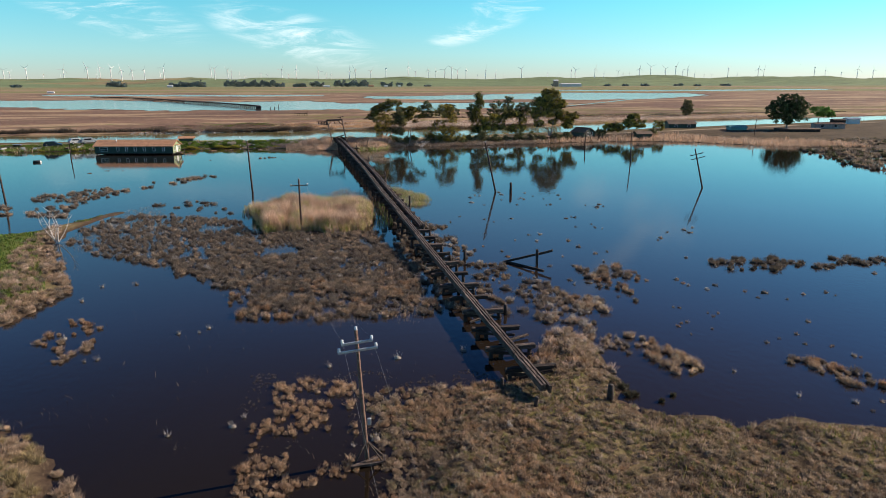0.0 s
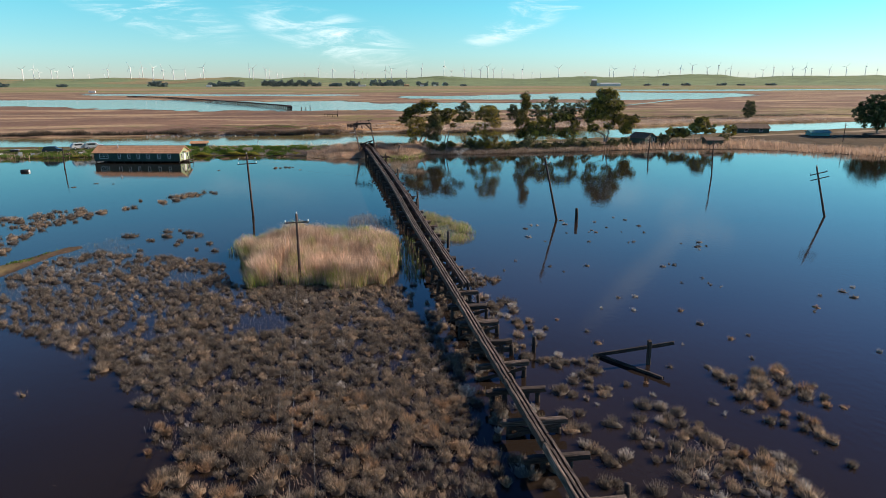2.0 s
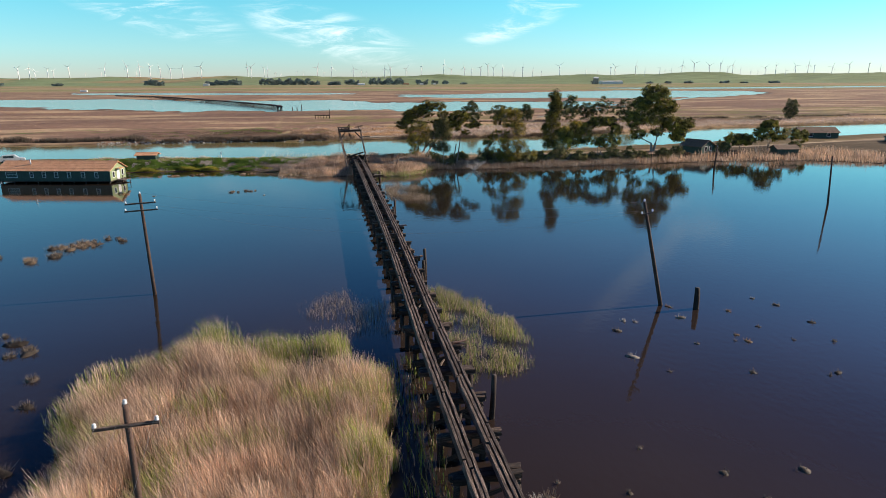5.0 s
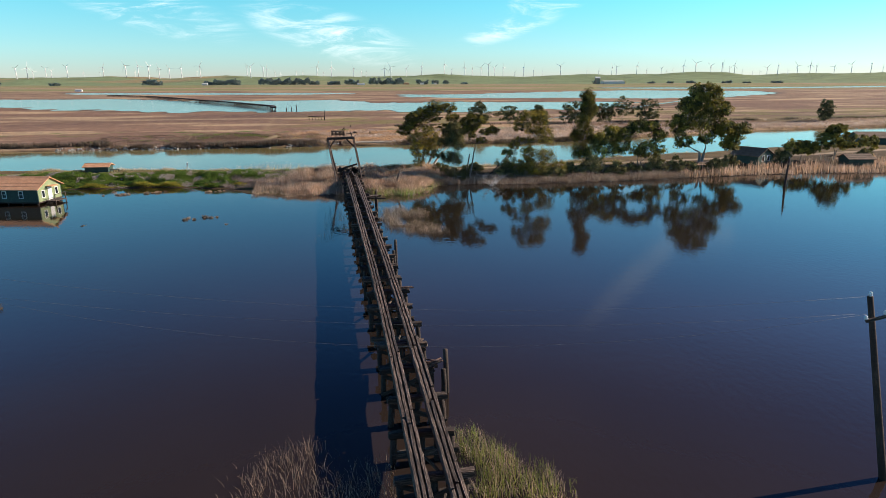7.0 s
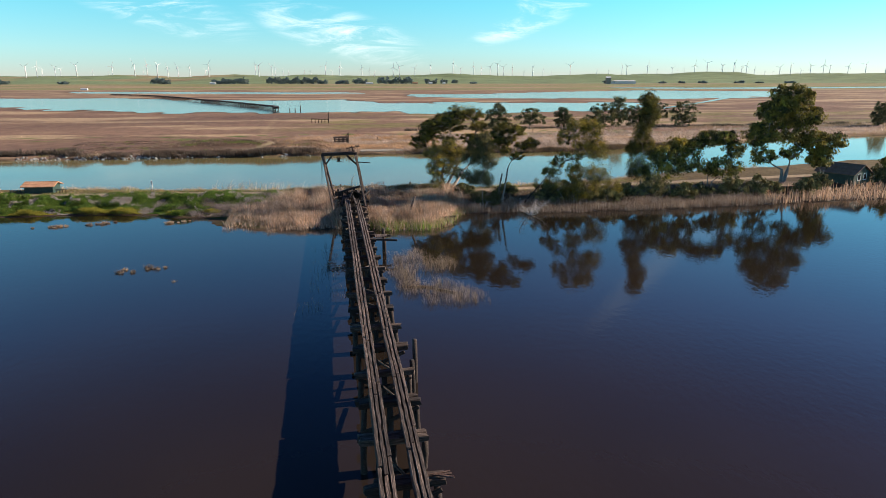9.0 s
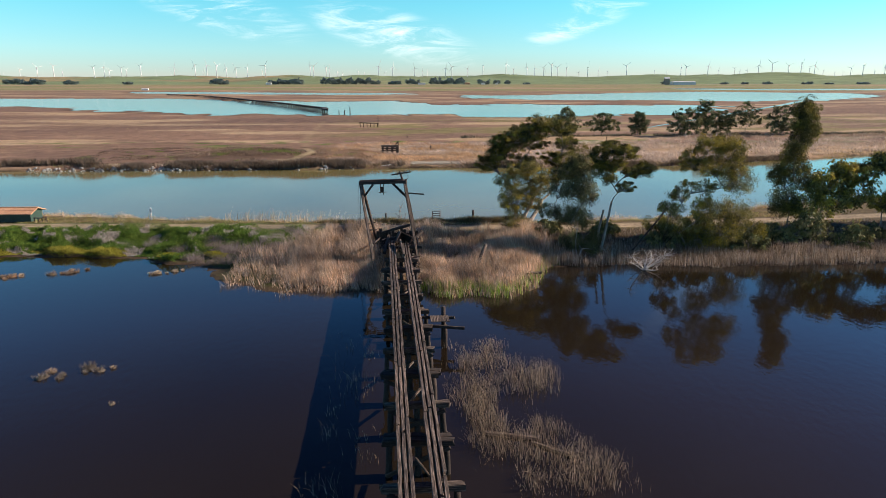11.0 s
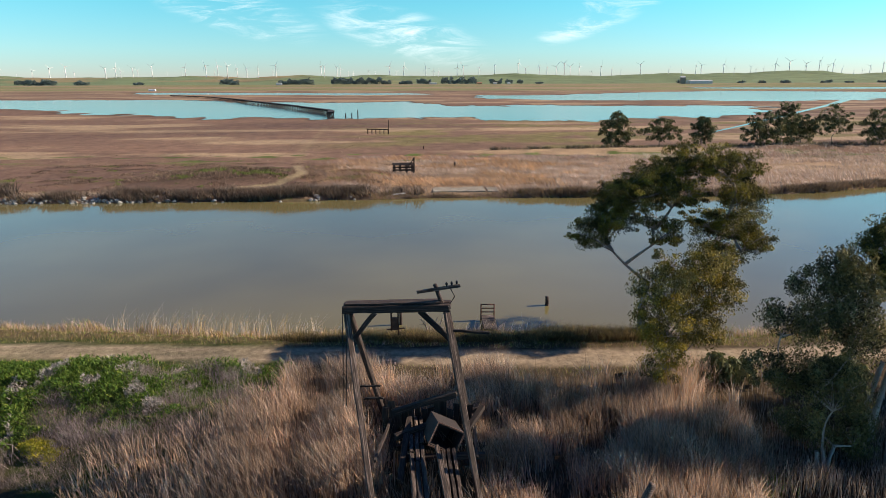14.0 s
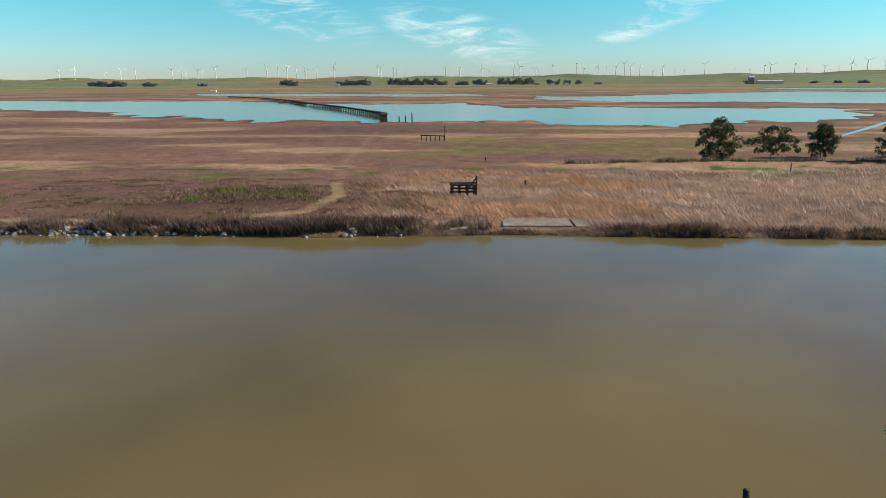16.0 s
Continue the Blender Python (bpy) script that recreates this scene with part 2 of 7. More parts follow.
def times(n, l, a, b, fac=1.0):
    m = n.new("ShaderNodeMix")
    m.data_type, m.blend_type = 'RGBA', 'MULTIPLY'
    m.inputs["Factor"].default_value = fac
    l.new(a, m.inputs["A"])
    l.new(b, m.inputs["B"])
    return m.outputs["Result"]


def add_bump(n, l, bsdf, fac, strength, distance):
    b = n.new("ShaderNodeBump")
    b.inputs["Strength"].default_value, b.inputs["Distance"].default_value = strength, distance
    l.new(fac, b.inputs["Height"])
    l.new(b.outputs[0], bsdf.inputs["Normal"])
    return b


def surface(name, dark, light, scale=3.0, rough=0.8, bump=0.3, dist=0.02, metal=0.0, stretch=None, per_object=0.0):
    """A mottled surface between two colours, with grain at two scales."""
    m, n, l, b = material(name)
    f1 = add_noise(n, l, scale, 6, 0.6, stretch=stretch)
    f2 = add_noise(n, l, scale * 9, 4, 0.6, stretch=stretch)
    c = ramp(n, l, f1, [(0.3, dark), (0.7, light)])
    g = ramp(n, l, f2, [(0.25, (0.62, 0.62, 0.62)), (0.75, (1.25, 1.25, 1.25))])
    c = times(n, l, c, g)
    if per_object:
        oi = n.new("ShaderNodeObjectInfo")
        c = times(n, l, c, ramp(n, l, oi.outputs["Random"], [(0, (1 - per_object,) * 3), (1, (1 + per_object,) * 3)]))
    l.new(c, b.inputs["Base Color"])
    b.inputs["Roughness"].default_value, b.inputs["Metallic"].default_value = rough, metal
    add_bump(n, l, b, f2, bump, dist)
    return m


def plant(name, translucent=0.25, spread=0.35, rough=0.7, gloss=0.25):
    """Leaves and stalks: the species' colour from the mesh, varied from piece to piece."""
    m, n, l, b = material(name)
    at = n.new("ShaderNodeAttribute")
    at.attribute_name = "tone"
    geo = n.new("ShaderNodeNewGeometry")
    c = times(n, l, at.outputs["Color"], ramp(n, l, geo.outputs["Random Per Island"], [(0, (1 - spread,) * 3), (1, (1 + spread, 1 + spread * 0.9, 1 + spread * 0.7))]))
    l.new(c, b.inputs["Base Color"])
    b.inputs["Roughness"].default_value = rough
    b.inputs["Specular IOR Level"].default_value = gloss
    tr = n.new("ShaderNodeBsdfTranslucent")
    l.new(c, tr.inputs["Color"])
    mx = n.new("ShaderNodeMixShader")
    mx.inputs[0].default_value = translucent
    l.new(b.outputs[0], mx.inputs[1])
    l.new(tr.outputs[0], mx.inputs[2])
    l.new(mx.outputs[0], n["Material Output"].inputs[0])
    return m


def water(name, body, ripple, size, rough=0.02, sky_patch=None):
    m, n, l, b = material(name)
    f = add_noise(n, l, 0.035, 3, 0.5)
    c = ramp(n, l, f, [(0.3, tuple(0.8 * q for q in body)), (0.7, tuple(1.2 * q for q in body))])
    # rounded patch multiplies the body colour, painting in paler blue sky reflection
    if sky_patch:
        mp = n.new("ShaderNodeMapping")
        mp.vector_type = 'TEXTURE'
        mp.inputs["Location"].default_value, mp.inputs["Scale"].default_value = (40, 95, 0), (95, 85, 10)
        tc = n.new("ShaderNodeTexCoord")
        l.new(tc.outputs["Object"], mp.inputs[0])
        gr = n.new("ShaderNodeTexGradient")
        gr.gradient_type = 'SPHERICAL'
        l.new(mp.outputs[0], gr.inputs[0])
        c = times(n, l, c, ramp(n, l, gr.outputs["Fac"], [(0, (1, 1, 1)), (0.7, sky_patch)]))
    l.new(c, b.inputs["Base Color"])
    b.inputs["Roughness"].default_value = rough
    b.inputs["IOR"].default_value = 1.33
    w = add_noise(n, l, size, 3, 0.5, stretch=(1, 0.6, 1))
    add_bump(n, l, b, w, ripple, 0.05)
    return m


def ground_material():
    m, n, l, b = material("ground_soil")
    at = n.new("ShaderNodeAttribute")
    at.attribute_name = "tone"
    fine = add_noise(n, l, 2.6, 6, 0.7)
    mid = add_noise(n, l, 0.22, 5, 0.6)
    far = add_noise(n, l, 0.02, 6, 0.6, stretch=(0.35, 1.0, 1))
    c = times(n, l, at.outputs["Color"], ramp(n, l, fine, [(0.3, (0.55, 0.52, 0.5)), (0.7, (1.35, 1.32, 1.25))]))
    c = times(n, l, c, ramp(n, l, mid, [(0.3, (0.72, 0.72, 0.72)), (0.7, (1.22, 1.2, 1.15))]))
    c = times(n, l, c, ramp(n, l, far, [(0.3, (0.75, 0.75, 0.78)), (0.7, (1.25, 1.22, 1.15))]))
    l.new(c, b.inputs["Base Color"])
    b.inputs["Roughness"].default_value = 0.95
    b.inputs["Specular IOR Level"].default_value = 0.1
    add_bump(n, l, b, fine, 0.6, 0.12)
    return m


def timber_material(name, dark, light):
    """Weathered timber: grain along the piece, checks and grey patches."""
    m, n, l, b = material(name)
    grain = add_noise(n, l, 9, 7, 0.65, stretch=(0.12, 3.0, 3.0))
    blot = add_noise(n, l, 0.9, 4, 0.6)
    c = ramp(n, l, grain, [(0.32, tuple(0.35 * q for q in dark)), (0.5, dark), (0.72, light)])
    c = times(n, l, c, ramp(n, l, blot, [(0.3, (0.6, 0.56, 0.54)), (0.7, (1.35, 1.3, 1.28))]))
    oi = n.new("ShaderNodeObjectInfo")
    c = times(n, l, c, ramp(n, l, oi.outputs["Random"], [(0, (0.6, 0.58, 0.57)), (1, (1.4, 1.36, 1.32))]))
    l.new(c, b.inputs["Base Color"])
    b.inputs["Roughness"].default_value = 0.88
    add_bump(n, l, b, grain, 0.7, 0.02)
    return m


M_GROUND = ground_material()
M_POND = water("pond_water_surface", (0.0146, 0.0106, 0.0064), 0.17, 2.2, sky_patch=(1.95, 1.95, 2.8))
M_CHANNEL = water("channel_water_surface", (0.178, 0.152, 0.064), 0.10, 0.9, 0.08)
M_LAKE = water("lake_water_surface", (0.06, 0.07, 0.06), 0.08, 0.4, 0.12)
M_PLANT = plant("dry_stalks", 0.34, 0.45)
M_LEAF = plant("tree_leaves", 0.15, 0.22, 0.65, 0.1)
M_DECK = timber_material("grey_timber", (0.05, 0.036, 0.028), (0.33, 0.27, 0.235))
M_PILE = timber_material("dark_timber", (0.03, 0.021, 0.017), (0.125, 0.092, 0.075))
M_SPLIT = timber_material("split_timber", (0.12, 0.07, 0.05), (0.36, 0.27, 0.22))
M_POLE = timber_material("pole_wood", (0.075, 0.046, 0.035), (0.17, 0.115, 0.09))
M_BARK = surface("eucalyptus_bark", (0.16, 0.12, 0.09), (0.48, 0.41, 0.34), 2.2, 0.85, 0.4, 0.02, stretch=(2, 2, 0.5))
M_DEAD = surface("bleached_wood", (0.35, 0.31, 0.28), (0.66, 0.61, 0.56), 4, 0.85)
M_WHITE = surface("white_paint", (0.68, 0.67, 0.64), (0.82, 0.81, 0.79), 2.5, 0.55, 0.1)
M_STEEL = surface("galvanised_steel", (0.42, 0.43, 0.44), (0.62, 0.63, 0.64), 5, 0.45, 0.1, metal=0.7)
M_RUST = surface("rusted_steel", (0.05, 0.022, 0.014), (0.14, 0.06, 0.035), 5, 0.8, 0.4, metal=0.2)
M_GREEN = surface("green_siding", (0.018, 0.042, 0.032), (0.036, 0.075, 0.055), 1.6, 0.6, 0.2)
M_GREEN2 = surface("pale_green_siding", (0.19, 0.24, 0.12), (0.28, 0.33, 0.17), 1.6, 0.65, 0.2)
M_ROOF = surface("orange_brown_roofing", (0.5, 0.25, 0.13), (0.68, 0.37, 0.21), 1.2, 0.85, 0.4)
M_ROOF2 = surface("brown_roofing", (0.13, 0.09, 0.06), (0.24, 0.16, 0.11), 1.2, 0.85, 0.4)
M_CONC = surface("old_concrete", (0.22, 0.19, 0.14), (0.42, 0.37, 0.28), 0.8, 0.9, 0.4)
M_STONE = surface("riprap_stone", (0.2, 0.19, 0.17), (0.46, 0.44, 0.4), 1.4, 0.9, 0.5, per_object=0.3)
M_PINK = surface("weathered_pink_boards", (0.26, 0.18, 0.16), (0.5, 0.42, 0.38), 1.5, 0.8)
M_TEAL = surface("teal_paint", (0.09, 0.26, 0.25), (0.14, 0.36, 0.34), 2, 0.6)
M_CAR = surface("dark_blue_car_paint", (0.012, 0.016, 0.028), (0.02, 0.026, 0.04), 2, 0.25, 0.02)
M_CAR2 = surface("silver_car_paint", (0.36, 0.37, 0.38), (0.45, 0.46, 0.47), 2, 0.3, 0.02)
M_RUBBER = surface("black_rubber", (0.012, 0.012, 0.012), (0.03, 0.03, 0.03), 4, 0.85)
M_WIRE = surface("weathered_wire", (0.12, 0.12, 0.12), (0.22, 0.22, 0.22), 2, 0.7, 0.05)
M_CERAMIC = surface("white_porcelain", (0.66, 0.68, 0.70), (0.8, 0.82, 0.84), 6, 0.2, 0.02)


def glass_material():
    m, n, l, b = material("window_glass")
    b.inputs["Base Color"].default_value = (0.02, 0.025, 0.03, 1)
    b.inputs["Roughness"].default_value = 0.05
    return m


M_GLASS = glass_material()


# ---- mesh helpers ----
def np_mesh(name, verts, faces, mat, tone=None, smooth_shade=False):
    """A mesh from arrays: faces all have the same number of corners."""
    verts, faces = np.asarray(verts, np.float32), np.asarray(faces, np.int32)
    me = bpy.data.meshes.new(name)
    me.vertices.add(len(verts))
    me.vertices.foreach_set("co", verts.ravel())
    k = faces.shape[1]
    me.loops.add(faces.size)
    me.loops.foreach_set("vertex_index", faces.ravel())
    me.polygons.add(len(faces))
    me.polygons.foreach_set("loop_start", np.arange(0, faces.size, k, dtype=np.int32))
    if smooth_shade:
        me.polygons.foreach_set("use_smooth", np.ones(len(faces), bool))
    me.update(calc_edges=True)
    if tone is not None:
        a = me.attributes.new("tone", 'FLOAT_COLOR', 'POINT')
        c = np.ones((len(verts), 4), np.float32)
        c[:, :3] = tone
        a.data.foreach_set("color", c.ravel())
    me.materials.append(mat)
    return me


def part(name, bm, mat, parent, label="", m=None):
    """One mesh object under a thing, or under a part."""
    if isinstance(bm, bpy.types.Mesh):
        me = bm
    else:
        me = bpy.data.meshes.new(name)
        bm.to_mesh(me)
        bm.free()
        me.materials.append(mat)
    ob = new(name, me)
    if m is not None:
        ob.matrix_basis = m
    ob.parent = parent
    if label:
        tagged(ob, label)
    return ob


def empty(name, m, label, category, group="", kind=""):
    e = new(name)
    e.empty_display_size = 0.3
    e.matrix_basis = m
    return tagged(e, label, category, group, kind)


def box(bm, x0, x1, y0, y1, z0, z1, bevel=0.0):
    r = bmesh.ops.create_cube(bm, size=1.0, matrix=Matrix.LocRotScale(((x0 + x1) / 2, (y0 + y1) / 2, (z0 + z1) / 2), None, (x1 - x0, y1 - y0, z1 - z0)))
    if bevel:
        es = {e for v_ in r["verts"] for e in v_.link_edges}
        bmesh.ops.bevel(bm, geom=list(es), offset=bevel, segments=1, affect='EDGES')
    return bm


def boxed(*a, **k):
    return box(bmesh.new(), *a, **k)


def tube(bm, pts, radii, sides=8, cap=True):
    """A tapered round limb along points."""
    pts = [Vector(p) for p in pts]
    rings = []
    for i, p in enumerate(pts):
        d = (pts[min(i + 1, len(pts) - 1)] - pts[max(i - 1, 0)]).normalized()
        a = d.orthogonal().normalized() if abs(d.z) < 0.99 else Vector((1, 0, 0))
        if abs(d.z) < 0.9:
            a = Vector((-d.y, d.x, 0)).normalized()
        b = d.cross(a)
        rings.append([bm.verts.new(p + radii[i] * (math.cos(2 * math.pi * j / sides) * a + math.sin(2 * math.pi * j / sides) * b)) for j in range(sides)])
    for r0, r1 in zip(rings, rings[1:]):
        for j in range(sides):
            bm.faces.new((r0[j], r0[(j + 1) % sides], r1[(j + 1) % sides], r1[j]))
    if cap:
        bm.faces.new(rings[0][::-1])
        bm.faces.new(rings[-1])
    for f in bm.faces:
        f.smooth = True
    return bm


def timber(length, w, h, seed, wear=0.025, sections=5):
    """A rough-sawn beam along x, with worn corners, waney edges and ragged ends."""
    r = random.Random(seed)
    bm = bmesh.new()
    rings = []
    for i in range(sections + 1):
        x = length * (i / sections - 0.5)
        oy, oz = r.uniform(-wear, wear) * 0.6, r.uniform(-wear, wear) * 0.6
        ring = []
        for sy, sz in ((-1, -0.7), (-0.8, -1), (0.8, -1), (1, -0.7), (1, 0.7), (0.8, 1), (-0.8, 1), (-1, 0.7)):
            end = r.uniform(-4, 1) * wear * (1 if i == sections else -1) if i in (0, sections) else 0
            ring.append(bm.verts.new((x + end, oy + sy * w / 2 + r.uniform(-wear, wear) * 0.5, oz + sz * h / 2 + r.uniform(-wear, wear) * 0.5)))
        rings.append(ring)
    for a, b in zip(rings, rings[1:]):
        for j in range(8):
            bm.faces.new((a[j], a[(j + 1) % 8], b[(j + 1) % 8], b[j]))
    bm.faces.new(rings[0][::-1])
    bm.faces.new(rings[-1])
    return bm


def timber_mesh(name, mat, *a, **k):
    me = bpy.data.meshes.new(name)
    bm = timber(*a, **k)
    bmesh.ops.recalc_face_normals(bm, faces=bm.faces)
    bm.to_mesh(me)
    bm.free()
    me.materials.append(mat)
    return me


def span(p, q, roll=0.0):
    """The pose of a beam along x whose middle lies between p and q."""
    p, q = Vector(p), Vector(q)
    d = (q - p).normalized()
    return Matrix.Translation((p + q) / 2) @ d.to_track_quat('X', 'Z').to_matrix().to_4x4() @ pose(0, 0, 0, roll)


def blades(p, height, width, lean, tone, segs=1, tip=None):
    """Arrays for stalks that stand on p: height, width, the lean's way and the colour one by one."""
    n = len(p)
    yaw = rng.random(n) * np.pi
    s = np.stack([np.cos(yaw), np.sin(yaw), np.zeros(n)], 1) * (width * 0.5)[:, None]
    up = np.stack([lean[:, 0], lean[:, 1], np.ones(n)], 1) * height[:, None]
    if segs == 1:
        vs = np.stack([p - s, p + s, p + up], 1).reshape(-1, 3)
        fs = np.arange(3 * n).reshape(-1, 3)
        per = 3
    else:
        mid = p + up * 0.55 - np.stack([lean[:, 0], lean[:, 1], np.zeros(n)], 1) * (height * 0.28)[:, None]
        vs = np.stack([p - s, p + s, mid - s * 0.8, mid + s * 0.8, p + up], 1).reshape(-1, 3)
        b = (np.arange(n) * 5)[:, None]
        fs = np.concatenate([b + [0, 1, 3], b + [0, 3, 2], b + [2, 3, 4]])
        per = 5
    tn = np.repeat(tone, per, 0)
    if tip is not None:
        tn = tn.reshape(n, per, 3)
        tn[:, -1] = tip
        tn = tn.reshape(-1, 3)
    return vs, fs, tn


def joined(name, sets, mat, label, category):
    vs, fs, tn, k = [], [], [], 0
    for v_, f_, t_ in sets:
        vs.append(v_)
        fs.append(f_ + k)
        tn.append(t_)
        k += len(v_)
    ob = new(name, np_mesh(name, np.concatenate(vs), np.concatenate(fs), mat, np.concatenate(tn)))
    return tagged(ob, label, category, kind="stuff")


def scatter(poly, density, edge=0.0, k=0, scale=4.0, cut=0.0):
    """Random places in a polygon, thinned by noise (cut) and with an uneven rim."""
    px, py = [q[0] for q in poly], [q[1] for q in poly]
    x0, x1, y0, y1 = min(px), max(px), min(py), max(py)
    n = int((x1 - x0) * (y1 - y0) * density)
    x, y = x0 + rng.random(n) * (x1 - x0), y0 + rng.random(n) * (y1 - y0)
    f = fbm(x / scale, y / scale, k)
    d = inside_dist(x, y, poly) + (f - 0.5) * edge
    keep = (d > 0) & (f > cut)
    return x[keep], y[keep], f[keep], d[keep]


def mix_tones(n, tones, weights):
    i = rng.choice(len(tones), n, p=np.array(weights) / sum(weights))
    return np.array(tones)[i] * (0.8 + 0.4 * rng.random((n, 1)))


# ---- ground and water ----
def steps(*runs):
    out = [np.array([runs[0][0]])]
    for a, b, s in runs:
        n = max(1, int(round((b - a) / s)))
        out.append(np.linspace(a, b, n + 1)[1:])
    return np.concatenate(out)


def ground_tones(x, y, h):
    n1, n2 = fbm(x / 5, y / 5, 31), fbm(x / 1.3, y / 1.3, 33, 3)
    mud, straw, green = np.array([0.07, 0.05, 0.038]), np.array([0.15, 0.115, 0.075]), np.array([0.11, 0.16, 0.04])
    dirt, marsh, olive = np.array([0.42, 0.345, 0.255]), np.array([0.165, 0.108, 0.072]), np.array([0.24, 0.21, 0.1])
    # far_green is pale and bluish: distance haze put into the hills' colour
    far_green, far_tan, far_brown = np.array([0.205, 0.275, 0.155]), np.array([0.44, 0.335, 0.225]), np.array([0.22, 0.145, 0.112])
    mix = lambda a, b, t: a * (1 - t[:, None]) + b * t[:, None]
    c = mix(np.tile(mud, (len(x), 1)), straw, smooth(0.02, 0.3, h))
    c = mix(c, olive, smooth(0.5, 0.62, n1) * smooth(0.1, 0.4, h) * 0.8)
    c = mix(c, green, smooth(1.5, 3.5, inside_dist(x, y, GREEN_LAND)) * 0.9)
    s1, s2, rd, s3 = shore_pond(x), shore_near(x), road_mid(x), shore_far(x)
    lev = (y > s1) & (y < s2)
    # straw lowered here to paint the shaded gaps between the reeds
    bank = mix(np.tile(straw * 0.6, (len(x), 1)), green * 0.5, smooth(-9, -13, x) * smooth(0.3, 1.5, y - s1))
    bank = mix(bank, np.array([0.13, 0.10, 0.055]), smooth(rd + 1.7, rd + 2.1, y))
    ruts = np.exp(-((np.abs(y - rd) - 0.85) / 0.55) ** 2)
    track = np.clip(np.exp(-((y - rd) / 1.1) ** 6) * (0.55 + 0.45 * ruts) + 0.2 * (n2 - 0.5), 0, 1)
    bank = mix(bank, dirt, track)
    bank = mix(bank, mud, smooth(0.14, 0.02, h))
    c = np.where(lev[:, None], bank, c)
    # the plain beyond
    st = fbm(x / 60, y / 16, 41, 5)
    fine = fbm(x / 9, y / 3, 43, 4)
    p = mix(np.tile(far_brown, (len(x), 1)), far_tan, smooth(0.47, 0.62, st) * 0.85)
    p = mix(p, np.array([0.34, 0.25, 0.17]), smooth(310, 300, y) * smooth(-22, -8, x) * (0.5 + 0.5 * fine))
    p = mix(p, olive * 0.9, smooth(0.45, 0.6, fbm(x / 22, y / 9, 45)) * smooth(318, 330, y) * smooth(480, 420, y) * smooth(-40, 0, x))
    p = mix(p, green, smooth(0.6, 0.68, fbm(x / 7, y / 3, 47)) * smooth(322, 318, y) * smooth(300, 310, y))
    p = mix(p, np.array([0.10, 0.075, 0.05]), np.exp(-((x + 36) / 15) ** 2 - ((y - 278) / 8) ** 2) * 0.8)
    # the two-wheel path that climbs from the water's edge
    for (ax, ay), (bx, by) in (((-62, 266), (-33, 265.5)), ((-33, 265.5), (-24, 270)), ((-24, 270), (-21, 279)), ((-21, 279), (-25, 297)), ((-25, 297), (-29, 330)), ((-29, 330), (-34, 420))):
        fade = 1.0 if by < 300 else 0.25
        ex, ey = bx - ax, by - ay
        t = np.clip(((x - ax) * ex + (y - ay) * ey) / (ex * ex + ey * ey), 0, 1)
        dd = np.hypot(x - ax - t * ex, y - ay - t * ey)
        p = mix(p, np.array([0.37, 0.31, 0.19]), smooth(1.4, 0.6, dd) * 0.8 * fade)
    far_field = mix(np.tile(np.array([0.24, 0.25, 0.12]), (len(x), 1)), far_tan * 0.8, smooth(0.45, 0.62, fbm(x / 420, y / 150, 51)))
    p = mix(p, far_field, smooth(1300, 1700, y + x * 0.1))
    hill = mix(np.tile(far_green, (len(x), 1)), np.array([0.32, 0.27, 0.16]), smooth(0.5, 0.64, fbm(x / 500 + 2, y / 260, 55)) * smooth(500, -900, x))
    p = mix(p, hill, smooth(3000, 3500, y))
    p = mix(p, np.array([0.10, 0.065, 0.05]), smooth(0.2, 0.02, h) * smooth(430, 450, y))
    return np.where((y > s3)[:, None], p, c)


GX = steps((-4600, -700, 75), (-700, -140, 11), (-140, -62, 2.2), (-62, 62, 0.85), (62, 140, 1.8), (140, 800, 11), (800, 4600, 75))
GY = steps((-60, 16, 6), (16, 44, 0.6), (44, 174, 3.0), (174, 216, 0.6), (216, 256, 4), (256, 332, 1.1), (332, 440, 4), (440, 1400, 10), (1400, 3300, 60), (3300, 4900, 45))
gx, gy = np.meshgrid(GX, GY)
gxf, gyf = gx.ravel(), gy.ravel()
gz = ground_height(gxf, gyf)
idx = np.arange(gx.size).reshape(gx.shape)
quads = np.stack([idx[:-1, :-1], idx[:-1, 1:], idx[1:, 1:], idx[1:, :-1]], -1).reshape(-1, 4)
ground = new("ground", np_mesh("ground", np.stack([gxf, gyf, gz], 1), quads, M_GROUND, ground_tones(gxf, gyf, gz), True))
tagged(ground, "brown marsh plain with levee, dirt track and green hills", "ground", kind="structure")


def water_strip(name, xs, low, high, mat, label):
    lo, hi = low(xs), high(xs)
    n, k = len(xs), 6
    rows = [np.stack([xs, lo + (hi - lo) * i / k, np.zeros(n)], 1) for i in range(k + 1)]
    id_ = np.arange(n * (k + 1)).reshape(k + 1, n)
    q = np.stack([id_[:-1, :-1], id_[:-1, 1:], id_[1:, 1:], id_[1:, :-1]], -1).reshape(-1, 4)
    ob = new(name, np_mesh(name, np.concatenate(rows), q, mat))
    return tagged(ob, label, "water", kind="structure")


WX = np.linspace(-480, 480, 97)
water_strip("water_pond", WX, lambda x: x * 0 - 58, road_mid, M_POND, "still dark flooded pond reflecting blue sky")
water_strip("water_channel", WX, road_mid, lambda x: shore_far(x) + 6, M_CHANNEL, "muddy green-brown river channel with faint ripples")
water_strip("water_lake", np.linspace(-1500, 2400, 40), lambda x: x * 0 + 436, lambda x: x * 0 + 2300, M_LAKE, "shallow pale flooded flats far across the marsh")


